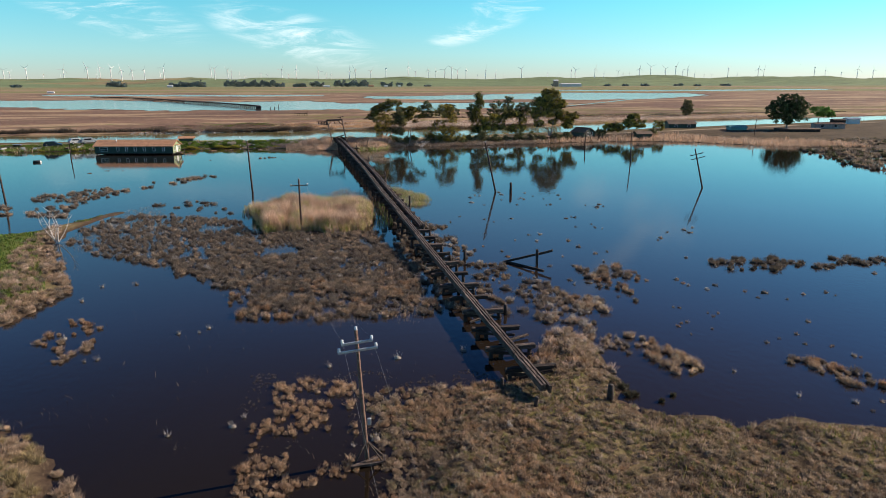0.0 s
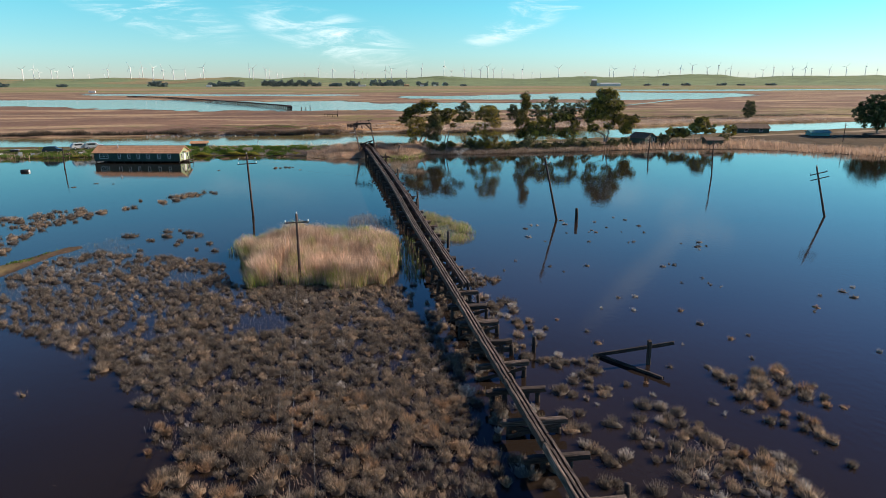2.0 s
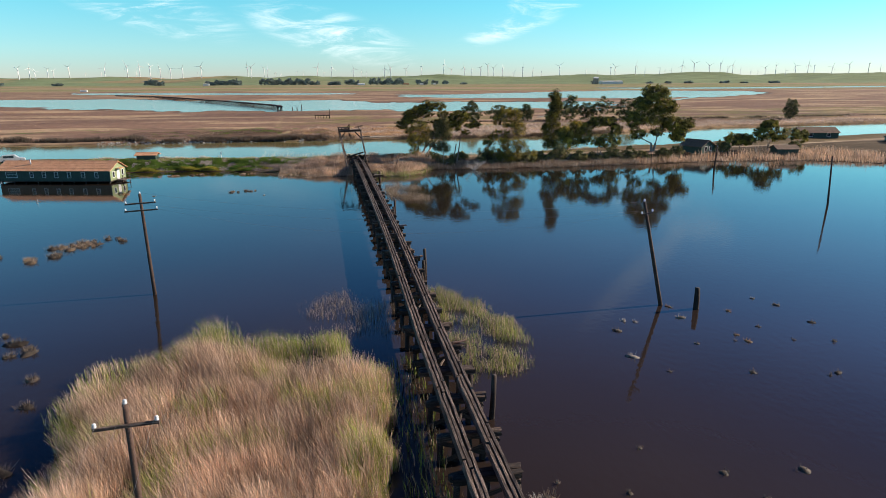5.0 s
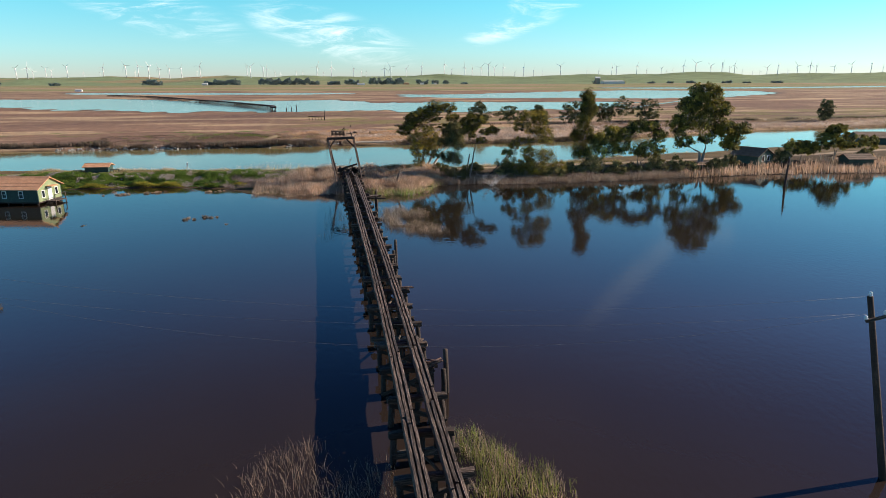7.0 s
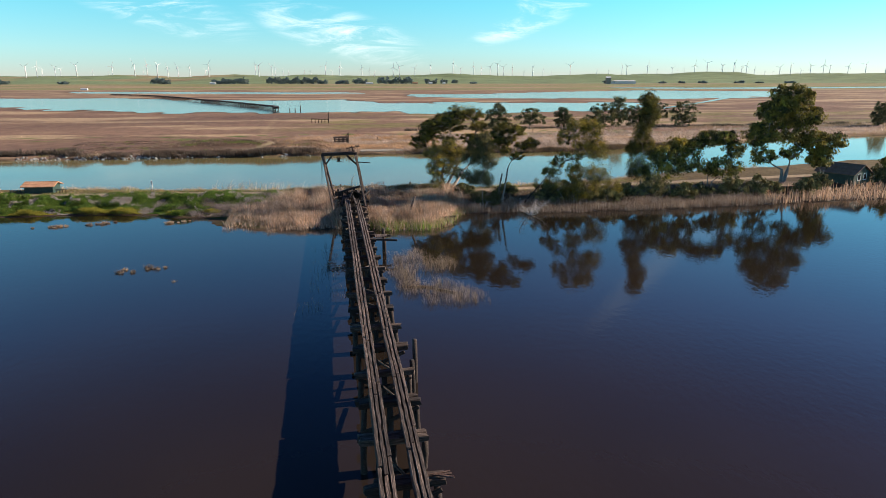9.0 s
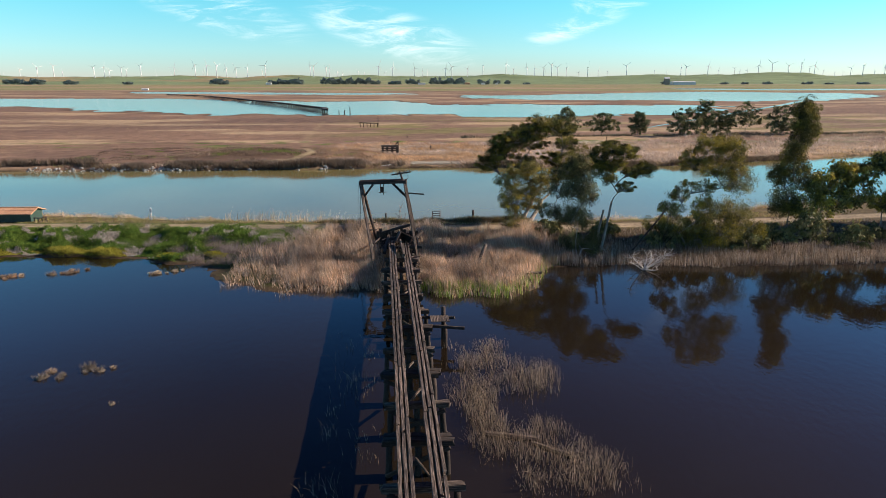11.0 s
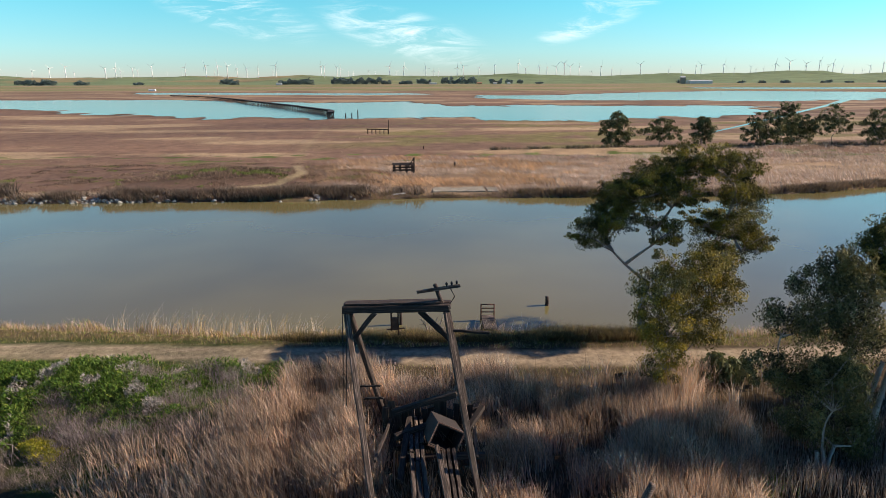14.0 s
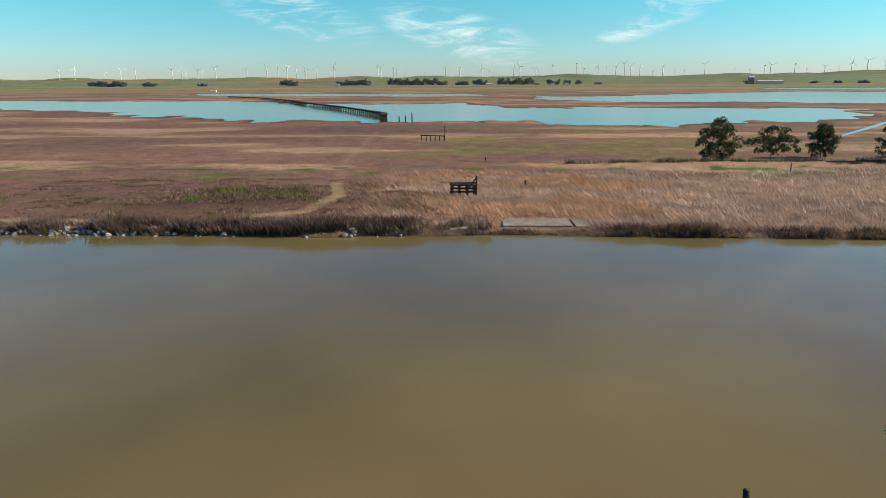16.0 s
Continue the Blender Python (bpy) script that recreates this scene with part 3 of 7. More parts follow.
ditch = [(92, 364), (103, 378), (117, 394), (153, 436), (222, 518), (298, 607), (409, 745)]
dv = [(x + s * w, y - s * w * 0.8, 0.66) for (x, y), w in zip(ditch, (0.25, 0.45, 0.6, 0.9, 1.3, 1.9, 3.5)) for s in (-1, 1)]
tagged(new("water_ditch", np_mesh("water_ditch", dv, [(2 * i, 2 * i + 1, 2 * i + 3, 2 * i + 2) for i in range(6)], M_LAKE)), "straight water-filled ditch across the plain", "water", kind="structure")


def land_z(x, y):
    return float(ground_height(np.array([x]), np.array([y]))[0])


# ---- the trestle ----
trestle = empty("railway_trestle", pose(0, 0, 0), "ruined dark timber railway trestle standing in flooded marsh", "trestle")
STRINGERS = [timber_mesh("stringer", M_DECK, 6.72, 0.168, 0.42, 100 + i, 0.026, 9) for i in range(8)]
CAPS = [timber_mesh("cap", M_DECK if i % 2 else M_PILE, 3.2, 0.33, 0.33, 200 + i, 0.035, 6) for i in range(6)]
BRACES = [timber_mesh("brace", M_PILE, 3.2, 0.07, 0.22, 260 + i, 0.02, 4) for i in range(4)]
STRUTS = [timber_mesh("strut", M_DECK, 2.6, 0.09, 0.12, 270 + i, 0.015, 4) for i in range(3)]
SPLINTERS = [timber_mesh("splinter", M_SPLIT, 1.0, 0.08, 0.07, 280 + i, 0.02, 4) for i in range(4)]


def pile_mesh(i, length=2.2, r0=0.16):
    r = random.Random(300 + i)
    bm = bmesh.new()
    pts = [(r.uniform(-.02, .02), r.uniform(-.02, .02), length * k / 3) for k in range(4)]
    tube(bm, pts, [r0 * r.uniform(0.9, 1.08) for _ in pts], 9)
    me = bpy.data.meshes.new("upright")
    bm.to_mesh(me)
    bm.free()
    me.materials.append(M_PILE)
    return me


PILES = [pile_mesh(i) for i in range(5)]
BENTS = [34.6, 38.0, 41.5, 45.2] + [48.6 + 3.33 * k for k in range(42)]
rt = random.Random(11)
for i, y in enumerate(BENTS):
    c = float(trestle_x(y))
    top = deck_z(y) - 0.42
    near = y < 60
    short = 60 <= y < 76
    skew = rt.uniform(-2.5, 2.5) * (2.2 if near else 1)
    cc = c - (0.3 if near else 0.0) + rt.uniform(-.12, .16)
    o = part("cap", CAPS[i % 6], None, trestle, m=pose(cc, y, top - 0.165, rt.uniform(-3, 3), rt.uniform(-1.2, 1.2), skew))
    o.scale.x = (1.08 if near else 0.86 if short else 1.0) * rt.uniform(0.95, 1.07)
    if i > 8 and rt.random() < 0.6:
        o = part("cap", CAPS[(i + 2) % 6], None, trestle, m=pose(cc + rt.uniform(-.2, .2), y + 0.36, top - 0.18, rt.uniform(-5, 5), rt.uniform(-1.5, 1.5), skew + rt.uniform(-2, 2)))
        o.scale.x = rt.uniform(0.9, 1.08)
    if not near and rt.random() < 0.3:
        part("cap", CAPS[(i + 3) % 6], None, trestle, m=pose(c + rt.uniform(-.15, .15), y + rt.uniform(-.1, .1), 0.5 + rt.uniform(-.1, .15), 0, rt.uniform(-3, 3), skew + rt.uniform(-2, 2)))
    for k, off in enumerate((-1.35, -0.68, 0.0, 0.68, 1.35)):
        if rt.random() < (0.72 if near else 0.88):
            tilt = -off * 2.5
            o = part("upright", PILES[(i + k) % 5], None, trestle, m=pose(cc + off * 0.98 - math.tan(radians(tilt)) * 1.2, y + rt.uniform(-.06, .06), -0.62, rt.uniform(-1.5, 1.5), tilt, rt.uniform(0, 90)))
            o.scale.z = (top - 0.3 + 0.62) / 2.2
    for sgn in (-1, 1):
        if rt.random() < (0.55 if near else 0.62):
            a_, b_ = (cc - sgn * 1.5, y - 0.2 - 0.04 * sgn, 0.12), (cc + sgn * 1.45, y - 0.2 - 0.04 * sgn, top - 0.35)
            o = part("brace", BRACES[(i + sgn) % 4], None, trestle, m=span(a_, b_))
            o.scale.x = (Vector(a_) - Vector(b_)).length / 3.2
    if not near and rt.random() < 0.55:
        sgn = rt.choice((-1, 1))
        part("strut", STRUTS[i % 3], None, trestle, m=span((c + sgn * rt.uniform(0.2, 0.5), y + 0.5, top - 0.25), (c - sgn * rt.uniform(0.1, 0.5), y + 2.9, top - 0.75)))
    if rt.random() < 0.2 and i > 10:
        for k in range(rt.randint(3, 5)):
            part("splinter", SPLINTERS[k % 4], None, trestle, m=pose(cc + 1.35 + rt.uniform(-.1, .25), y - 0.1 + 0.1 * k, top + 0.08 + rt.uniform(0, .1), rt.uniform(-20, 20), rt.uniform(-14, 4), rt.uniform(-35, 35)))
# two rows of three timbers; the right-hand row starts further along
for side, y0, y1 in ((-0.66, 31.2, 192.5), (0.66, 72.8, 188.6)):
    for lane in (-0.225, 0.0, 0.225):
        y = y0 + (0 if lane == 0 else rt.uniform(-.3, .3))
        ln = rt.uniform(3.0, 6.66)
        while y < y1 - 1.0:
            e = min(y + ln, y1 + 0.6)
            xa, xb = float(trestle_x(y)) + side + lane, float(trestle_x(e)) + side + lane
            za = deck_z(y) - 0.21 + rt.uniform(-.03, .02)
            zb = deck_z(e) - 0.21 + rt.uniform(-.03, .02)
            o = part("stringer", STRINGERS[rt.randrange(8)], None, trestle, m=span((xa + rt.uniform(-.02, .02), y, za), (xb + rt.uniform(-.02, .02), e, zb), rt.uniform(-4, 4)))
            o.scale.x = (e - y - 0.05) / 6.72
            y = e
            ln = 6.66
# a loose timber that lies across the end of the right-hand row
part("stringer", timber_mesh("stringer", M_DECK, 4.6, 0.17, 0.2, 390, 0.02), None, trestle, m=span((-0.75, 184.2, 2.5), (-1.05, 188.6, 2.75)))
part("plank", timber_mesh("plank", M_DECK, 3.4, 0.16, 0.06, 391, 0.01), None, trestle, m=span((-0.55, 183.2, 1.9), (0.0, 186.3, 1.75)))
# taller piles beside it
for px, py, top in ((3.6, 62.0, 1.15), (2.22, 88.8, 2.55), (2.26, 115.0, 2.6), (2.05, 114.6, 1.6), (1.75, 140.4, 2.7), (1.5, 139.2, 2.0), (2.9, 46.0, 0.8)):
    bm = bmesh.new()
    tube(bm, [(0, 0, -0.6), (0.02, 0, top * 0.5), (0.0, 0.03, top)], [0.17, 0.15, 0.14], 9)
    part("upright", bm, M_PILE, trestle, m=pose(px, py, 0, rt.uniform(-2, 2), rt.uniform(-2, 2)))
# side platform of planks near the far end
for k in range(6):
    part("plank", timber_mesh("plank", M_DECK, 1.15, 0.2, 0.06, 400 + k, 0.012), None, trestle, m=pose(0.95 + 0.215 * k, 170.1, 1.8, 0, 0, 90 + rt.uniform(-3, 3)))
part("brace", timber_mesh("brace", M_PILE, 3.0, 0.12, 0.2, 410, 0.02), None, trestle, m=span((0.1, 169.3, 1.66), (3.1, 168.9, 1.55)))
part("brace", timber_mesh("brace", M_PILE, 2.6, 0.12, 0.2, 411, 0.02), None, trestle, m=span((0.0, 170.8, 1.66), (2.6, 170.6, 1.66)))
for px, py, top in ((1.8, 170.9, 2.35), (1.8, 169.4, 1.6)):
    bm = bmesh.new()
    tube(bm, [(0, 0, -0.6), (0.01, 0, 1.0), (0.0, 0.02, top)], [0.17, 0.16, 0.15], 9)
    part("upright", bm, M_PILE, trestle, m=pose(px, py, 0))
# bulkhead of upright planks at the landing
for k in range(15):
    part("bulkhead_plank", timber_mesh("bulkhead_plank", M_PILE, 2.9 + 0.5 * math.sin(k * 1.7), 0.29, 0.09, 420 + k, 0.02), None, trestle,
         m=pose(-3.3 + 0.3 * k, 191.9 + 0.06 * math.sin(k * 3.1), 1.5, 0, -90 + rt.uniform(-4, 4), 90))
for k, (a, b) in enumerate((((-3.0, 191.6, 2.75), (0.0, 191.6, 3.6)), ((-2.9, 190.2, 2.3), (-1.2, 190.9, 2.5)), ((-2.7, 189.2, 1.9), (1.0, 189.3, 1.85)), ((0.3, 190.3, 2.4), (1.2, 191.6, 2.9)), ((-2.6, 187.8, 1.7), (-2.2, 191.4, 2.6)), ((-2.9, 190.6, 1.6), (1.2, 190.6, 1.5)), ((0.2, 189.6, 1.2), (1.1, 193.2, 2.2)), ((-3.2, 189.4, 1.1), (-2.7, 193.0, 2.0)))):
    part("beam", timber_mesh("beam", M_PILE, (Vector(a) - Vector(b)).length, 0.26, 0.26, 440 + k, 0.03), None, trestle, m=span(a, b))

# ---- the gantry over the landing ----
gantry = empty("timber_gantry", pose(0, 0, 0), "leaning weathered timber gantry over the trestle landing", "gantry")
GTL, GTR = (-4.85, 191.5, 7.75), (-0.55, 191.0, 7.95)
for name, a, b, w, h, s in (
        ("top_beam", (-5.0, 191.4, 7.9), (-0.35, 190.95, 8.05), 0.3, 0.32, 1), ("top_beam", (-4.95, 191.75, 7.9), (-0.3, 191.3, 8.05), 0.3, 0.34, 2),
        ("top_plank", (-4.9, 191.6, 8.12), (-0.7, 191.15, 8.26), 0.5, 0.06, 3),
        ("leg", GTL, (-3.35, 185.3, 0.3), 0.24, 0.24, 4), ("leg", GTR, (0.72, 186.0, 0.3), 0.24, 0.24, 5),
        ("leg", (-4.75, 191.7, 7.7), (-3.35, 194.0, 0.9), 0.24, 0.2, 6), ("leg", (-0.5, 191.3, 7.9), (0.85, 192.3, 0.6), 0.24, 0.22, 7),
        ("brace", (-4.65, 191.4, 6.4), (-3.6, 191.3, 7.75), 0.16, 0.2, 8), ("brace", (-0.35, 191.1, 6.5), (-1.7, 191.2, 7.85), 0.16, 0.22, 9),
        ("brace", (-3.6, 188.0, 2.6), (-3.0, 192.3, 2.2), 0.12, 0.14, 10), ("brace", (0.55, 188.0, 2.6), (0.75, 191.8, 2.4), 0.12, 0.14, 11),
        ("ladder_rung", (-4.5, 192.6, 3.6), (-3.5, 192.5, 3.65), 0.08, 0.08, 12), ("ladder_rung", (-4.35, 192.9, 2.8), (-3.4, 192.8, 2.85), 0.1, 0.1, 13),
        ("arm", (-0.4, 191.2, 6.9), (1.4, 191.1, 6.75), 0.1, 0.12, 14)):
    part(name, timber_mesh(name, M_DECK if s in (4, 5) else M_PILE, (Vector(a) - Vector(b)).length, w, h, 450 + s, 0.02, 6), None, gantry, m=span(a, b))
bm = bmesh.new()
tube(bm, [(-0.3, 191.2, 7.2), (-0.75, 191.15, 8.3), (-1.0, 191.1, 9.05)], [0.12, 0.1, 0.09], 8)
part("pole", bm, M_PILE, gantry)
part("crossarm", timber_mesh("crossarm", M_DECK, 1.9, 0.11, 0.13, 470, 0.01), None, gantry, m=span((-1.75, 191.1, 8.72), (0.05, 191.0, 9.0)))
for k in range(3):
    bm = bmesh.new()
    tube(bm, [(0, 0, 0), (0, 0, 0.1), (0, 0, 0.17)], [0.03, 0.06, 0.03], 8)
    part("insulator", bm, M_RUBBER, gantry, m=pose(-0.5 + 0.22 * k, 191.05, 8.98 + 0.03 * k))
bm = bmesh.new()
tube(bm, [(-0.35, 191.05, 8.9), (-0.15, 191.05, 8.5), (-0.4, 191.05, 8.1), (-0.35, 191.1, 7.7)], [0.03] * 4, 6)
part("cable", bm, M_RUBBER, gantry)
for k, (a, b) in enumerate((((-2.9, 191.3, 7.8), (-2.9, 191.3, 6.9)), ((-2.6, 191.3, 7.8), (-2.6, 191.3, 6.7)), ((-3.1, 191.3, 6.95), (-2.3, 191.3, 7.0)))):
    bm = bmesh.new()
    tube(bm, [a, b], [0.035, 0.035], 6)
    part("pulley_rod", bm, M_RUST, gantry)
bm = boxed(-2.88, -2.62, 191.2, 191.4, 6.95, 7.5, bevel=0.03)
part("pulley_block", bm, M_RUST, gantry)
for x0 in (-5.0, -4.85):
    bm = bmesh.new()
    tube(bm, [(x0, 191.3, 7.8), (x0 - 0.05, 191.2, 5.5), (x0 - 0.1, 190.8, 3.6)], [0.02] * 3, 5)
    part("cable", bm, M_RUBBER, gantry)

# open rusted bin among the timbers
M_BIN = surface("dark_rusted_plate", (0.018, 0.013, 0.011), (0.05, 0.032, 0.026), 5, 0.75, 0.3)
rusty_bin = empty("steel_bin", pose(-0.75, 190.2, 2.5, -12, 28, 4), "open rusted steel box lying tilted among the timbers", "bin")
for nm, dims in (("side", (-.62, -.57, -.8, .8, -.5, .5)), ("side", (.57, .62, -.8, .8, -.5, .5)), ("base", (-.57, .57, -.8, .8, -.5, -.45)), ("top", (-.57, .57, -.8, .8, .45, .5)), ("back", (-.57, .57, .75, .8, -.45, .45))):
    part(nm, boxed(*dims), M_BIN, rusty_bin)
part("rim", box(boxed(-.66, .66, -.84, -.8, .5, .55), -.66, .66, -.84, -.8, -.55, -.5), M_SPLIT, rusty_bin)
part("rim", box(boxed(-.67, -.62, -.84, -.8, -.5, .5), .62, .67, -.84, -.8, -.5, .5), M_SPLIT, rusty_bin)


# ---- poles, posts and wires ----
def insulator_mesh():
    bm = bmesh.new()
    tube(bm, [(0, 0, 0), (0, 0, 0.06), (0, 0, 0.1), (0, 0, 0.16), (0, 0, 0.2)], [0.03, 0.09, 0.05, 0.08, 0.03], 9)
    me = bpy.data.meshes.new("insulator")
    bm.to_mesh(me)
    bm.free()
    me.materials.append(M_CERAMIC)
    return me


INSULATOR = insulator_mesh()


def power_pole(x, y, top, lean=(0, 0), r=0.14, arms=(), yaw=0.0, label="weathered wooden utility pole leaning in shallow water", base_z=-0.6, wood=None, arm=None):
    """A pole whose top stands off by lean; arms are (depth below the top, half length, insulators)."""
    p = empty("utility_pole", pose(x, y, 0), label, "pole", "utility poles")
    bm = bmesh.new()
    pts = [(lean[0] * k / 4, lean[1] * k / 4, base_z + (top - base_z) * k / 4) for k in range(5)]
    tube(bm, pts, [r * (1 - 0.08 * k) for k in range(5)], 10)
    part("pole", bm, wood or M_POLE, p)
    c, s = math.cos(radians(yaw)), math.sin(radians(yaw))
    for down, half, count in arms:
        f = (top - down) / top
        ax, ay, az_ = lean[0] * f, lean[1] * f, top - down
        tilt = -math.degrees(math.atan2(lean[0], top))
        am = part("crossarm", timber_mesh("crossarm", arm or M_DECK, 2 * half, 0.1, 0.12, int(x * 7 + y + down * 10), 0.008), None, p, m=pose(ax, ay - r - 0.03, az_, 0, -tilt, yaw))
        for k in range(count):
            q = half * 0.92 * (2 * k / max(1, count - 1) - 1) if count > 1 else 0
            part("insulator", INSULATOR, None, am, m=pose(q, 0, 0.055))
    if arms:
        part("insulator", INSULATOR, None, p, m=pose(lean[0], lean[1], top))
    return p


power_pole(-13.15, 80.8, 6.6, (0.0, 0), 0.15, ((0.75, 1.1, 2),), 6, "dark wooden utility pole with crossarm beside the reeds")
power_pole(-21.4, 113.8, 8.7, (-0.3, 0.3), 0.17, ((0.75, 1.2, 2), (1.35, 1.3, 2)), 6, "tall reddish wooden utility pole with two crossarms")
power_pole(20.1, 103.7, 8.5, (-2.0, 0.5), 0.17, ((0.9, 0.45, 2),), -6, "wooden utility pole leaning in open water")
power_pole(57.6, 99.2, 6.9, (-1.6, 1.2), 0.16, ((0.9, 1.2, 2), (1.6, 1.3, 0)), -8, "wooden utility pole with two crossarms leaning over")
power_pole(65.3, 139.3, 7.1, (-0.3, 0.2), 0.15, (), 0, "bare wooden pole standing in open water")
power_pole(70.5, 176.6, 4.7, (0.4, 0.2), 0.2, ((1.0, 0.6, 0),), 20, "broken grey pole stub leaning at the bank")
power_pole(-69.2, 174.5, 4.7, (0.2, 0), 0.15, (), 0, "bare wooden pole in water by the house")
power_pole(-58.9, 111.0, 6.2, (-0.3, 0.2), 0.16, (), 0, "bare wooden pole standing in water")
power_pole(142.0, 193.0, 6.5, (0.1, 0), 0.14, ((0.8, 0.9, 2),), 30, "wooden utility pole behind the reed bank")
power_pole(185.0, 178.0, 7.0, (0.0, 0), 0.14, ((0.8, 0.9, 2),), 30, "wooden utility pole behind the reed bank")

near_pole = power_pole(-10.2, 27.8, 7.0, (-0.35, 0.0), 0.12, ((0.55, 0.75, 2), (0.95, 0.95, 2)), 4, "thin wooden power pole on a timber footing with white insulators", wood=M_SPLIT, arm=M_STEEL)
for a, b in (((-0.9, -0.5, 0.12), (0.85, 0.1, 0.14)), ((0.85, 0.1, 0.14), (0.75, -0.45, 0.14)), ((-0.9, -0.5, 0.12), (0.75, -0.45, 0.14))):
    part("footing_beam", timber_mesh("footing_beam", M_DECK, (Vector(a) - Vector(b)).length, 0.14, 0.14, int(a[0] * 90 + b[1] * 50) + 600, 0.01), None, near_pole, m=span(a, b))
for a in ((-0.7, -0.4, 0.2), (0.75, 0.05, 0.2), (0.65, -0.4, 0.2)):
    bm = bmesh.new()
    tube(bm, [a, (-0.03, 0, 1.15)], [0.045, 0.045], 6)
    part("strut", bm, M_DECK, near_pole)
part("meter_box", boxed(0.02, 0.2, -0.22, -0.08, 2.1, 2.45, bevel=0.02), M_STEEL, near_pole, "small grey metal box")


def wire(a, b, sag, label="thin grey overhead power wire"):
    a, b = Vector(a), Vector(b)
    pts = [a.lerp(b, k / 14) - Vector((0, 0, 4 * sag * (k / 14) * (1 - k / 14))) for k in range(15)]
    bm = bmesh.new()
    tube(bm, pts, [0.0045] * 15, 4)
    me = bpy.data.meshes.new("wire")
    bm.to_mesh(me)
    bm.free()
    me.materials.append(M_WIRE)
    return tagged(new("overhead_wire", me), label, "wire", "overhead wires")


wire((-11.2, 27.8, 6.5), (-14.1, 80.7, 6.1), 3.2)
wire((-9.8, 27.8, 6.5), (-12.2, 80.8, 6.1), 3.4)
wire((-10.6, 27.8, 7.1), (-13.1, 80.8, 6.8), 3.0)
wire((-11.2, 27.8, 6.5), (-9.5, -20, 6.5), 1.2)
wire((-9.8, 27.8, 6.5), (-8.0, -20, 6.5), 1.2)
wire((-21.7, 114.1, 8.8), (18.1, 104.2, 8.5), 1.2)
wire((-22.7, 114.0, 8.05), (17.8, 104.2, 7.75), 1.1)
wire((-20.5, 114.0, 7.45), (18.6, 104.2, 7.75), 2.0)


def post(name, x, y, z0, top, lean=(0, 0), r=0.13, mat=None, label="old dark timber post standing in water", category="post", group="posts"):
    bm = bmesh.new()
    pts = [(lean[0] * k / 3 + 0.02 * math.sin(9 * k + x), lean[1] * k / 3, z0 + (top - z0) * k / 3) for k in range(4)]
    tube(bm, pts, [r, r * 0.97, r * 0.9, r * 0.8], 9)
    me = bpy.data.meshes.new(name)
    bm.to_mesh(me)
    bm.free()
    me.materials.append(mat or M_PILE)
    ob = new(name, me)
    ob.matrix_basis = pose(x, y, 0)
    return tagged(ob, label, category, group)


post("mooring_post", 22.3, 102.4, -0.6, 1.75, (0.0, 0.05), 0.24, label="thick broken timber stump in open water")
post("mooring_post", 4.3, 30.6, 0.0, 1.15, (0.02, 0), 0.2, label="charred timber stump on the grassy shore")
post("mooring_post", -0.4, 30.4, 0.0, 1.0, (0.05, 0), 0.14, label="short broken timber post on the grassy shore")
post("mooring_post", -1.5, 33.2, -0.2, 0.95, (0.0, 0), 0.14, label="short broken timber post at the water's edge")
post("mooring_post", 5.7, 185.4, 0.0, 3.1, (1.0, -0.2), 0.17, M_DECK, "grey timber post leaning in the reeds")
post("mooring_post", -2.8, 209.3, -0.6, 1.15, (0, 0), 0.13, label="timber mooring post at the channel's edge")
post("mooring_post", 8.9, 212.7, -0.6, 0.75, (0, 0), 0.17, label="timber mooring post standing in the channel")
post("mooring_post", 7.6, 295.7, 0.2, 1.4, (0, 0), 0.2, label="short timber post in the far reeds")
post("mooring_post", 60.3, 312.4, 0.2, 2.1, (0, 0), 0.12, label="thin timber post in the far reeds")
post("mooring_post", 2.0, 330.0, 0.2, 1.4, (0, 0), 0.13, label="thin timber post on the marsh plain")

# the broken frame that sticks out of the water
frame_ = empty("broken_frame", pose(0, 0, 0), "broken dark timber frame leaning out of shallow water", "timber frame")
part("upright", timber_mesh("upright", M_PILE, 2.2, 0.24, 0.24, 501, 0.02), None, frame_, m=span((10.55, 58.95, -0.5), (10.55, 59.0, 1.65)))
part("beam", timber_mesh("beam", M_PILE, 5.4, 0.2, 0.22, 502, 0.02), None, frame_, m=span((7.6, 60.8, 0.04), (12.0, 58.7, 1.5)))
part("beam", timber_mesh("beam", M_PILE, 5.0, 0.18, 0.2, 503, 0.02), None, frame_, m=span((7.65, 61.0, 0.06), (10.5, 56.7, 0.03)))

# steel gangway and dead sapling on the channel's edge
gang = empty("gangway", pose(3.6, 208.0, -0.2, 0, 0, -4), "rusty steel gangway ladder leading into the channel", "gangway")
for s in (-0.55, 0.55):
    bm = bmesh.new()
    tube(bm, [(s * 0.8, -2.0, 0.95), (s * 0.8, 1.8, 0.5)], [0.06, 0.06], 6)
    part("rail", bm, M_RUST, gang)
    bm = bmesh.new()
    tube(bm, [(s * 0.9, 1.8, -0.6), (s * 0.9, 1.8, 1.5)], [0.05, 0.05], 6)
    part("upright", bm, M_RUST, gang)
for k in range(12):
    part("tread", boxed(-0.46, 0.46, -1.95 + 0.31 * k, -1.69 + 0.31 * k, 0.98 - 0.037 * k, 1.03 - 0.037 * k, bevel=0.008), M_DECK, gang)
for zz in (1.45, 1.15, 0.85):
    bm = bmesh.new()
    tube(bm, [(-0.5, 1.8, zz), (0.5, 1.8, zz)], [0.045, 0.045], 6)
    part("crossbar", bm, M_RUST, gang)

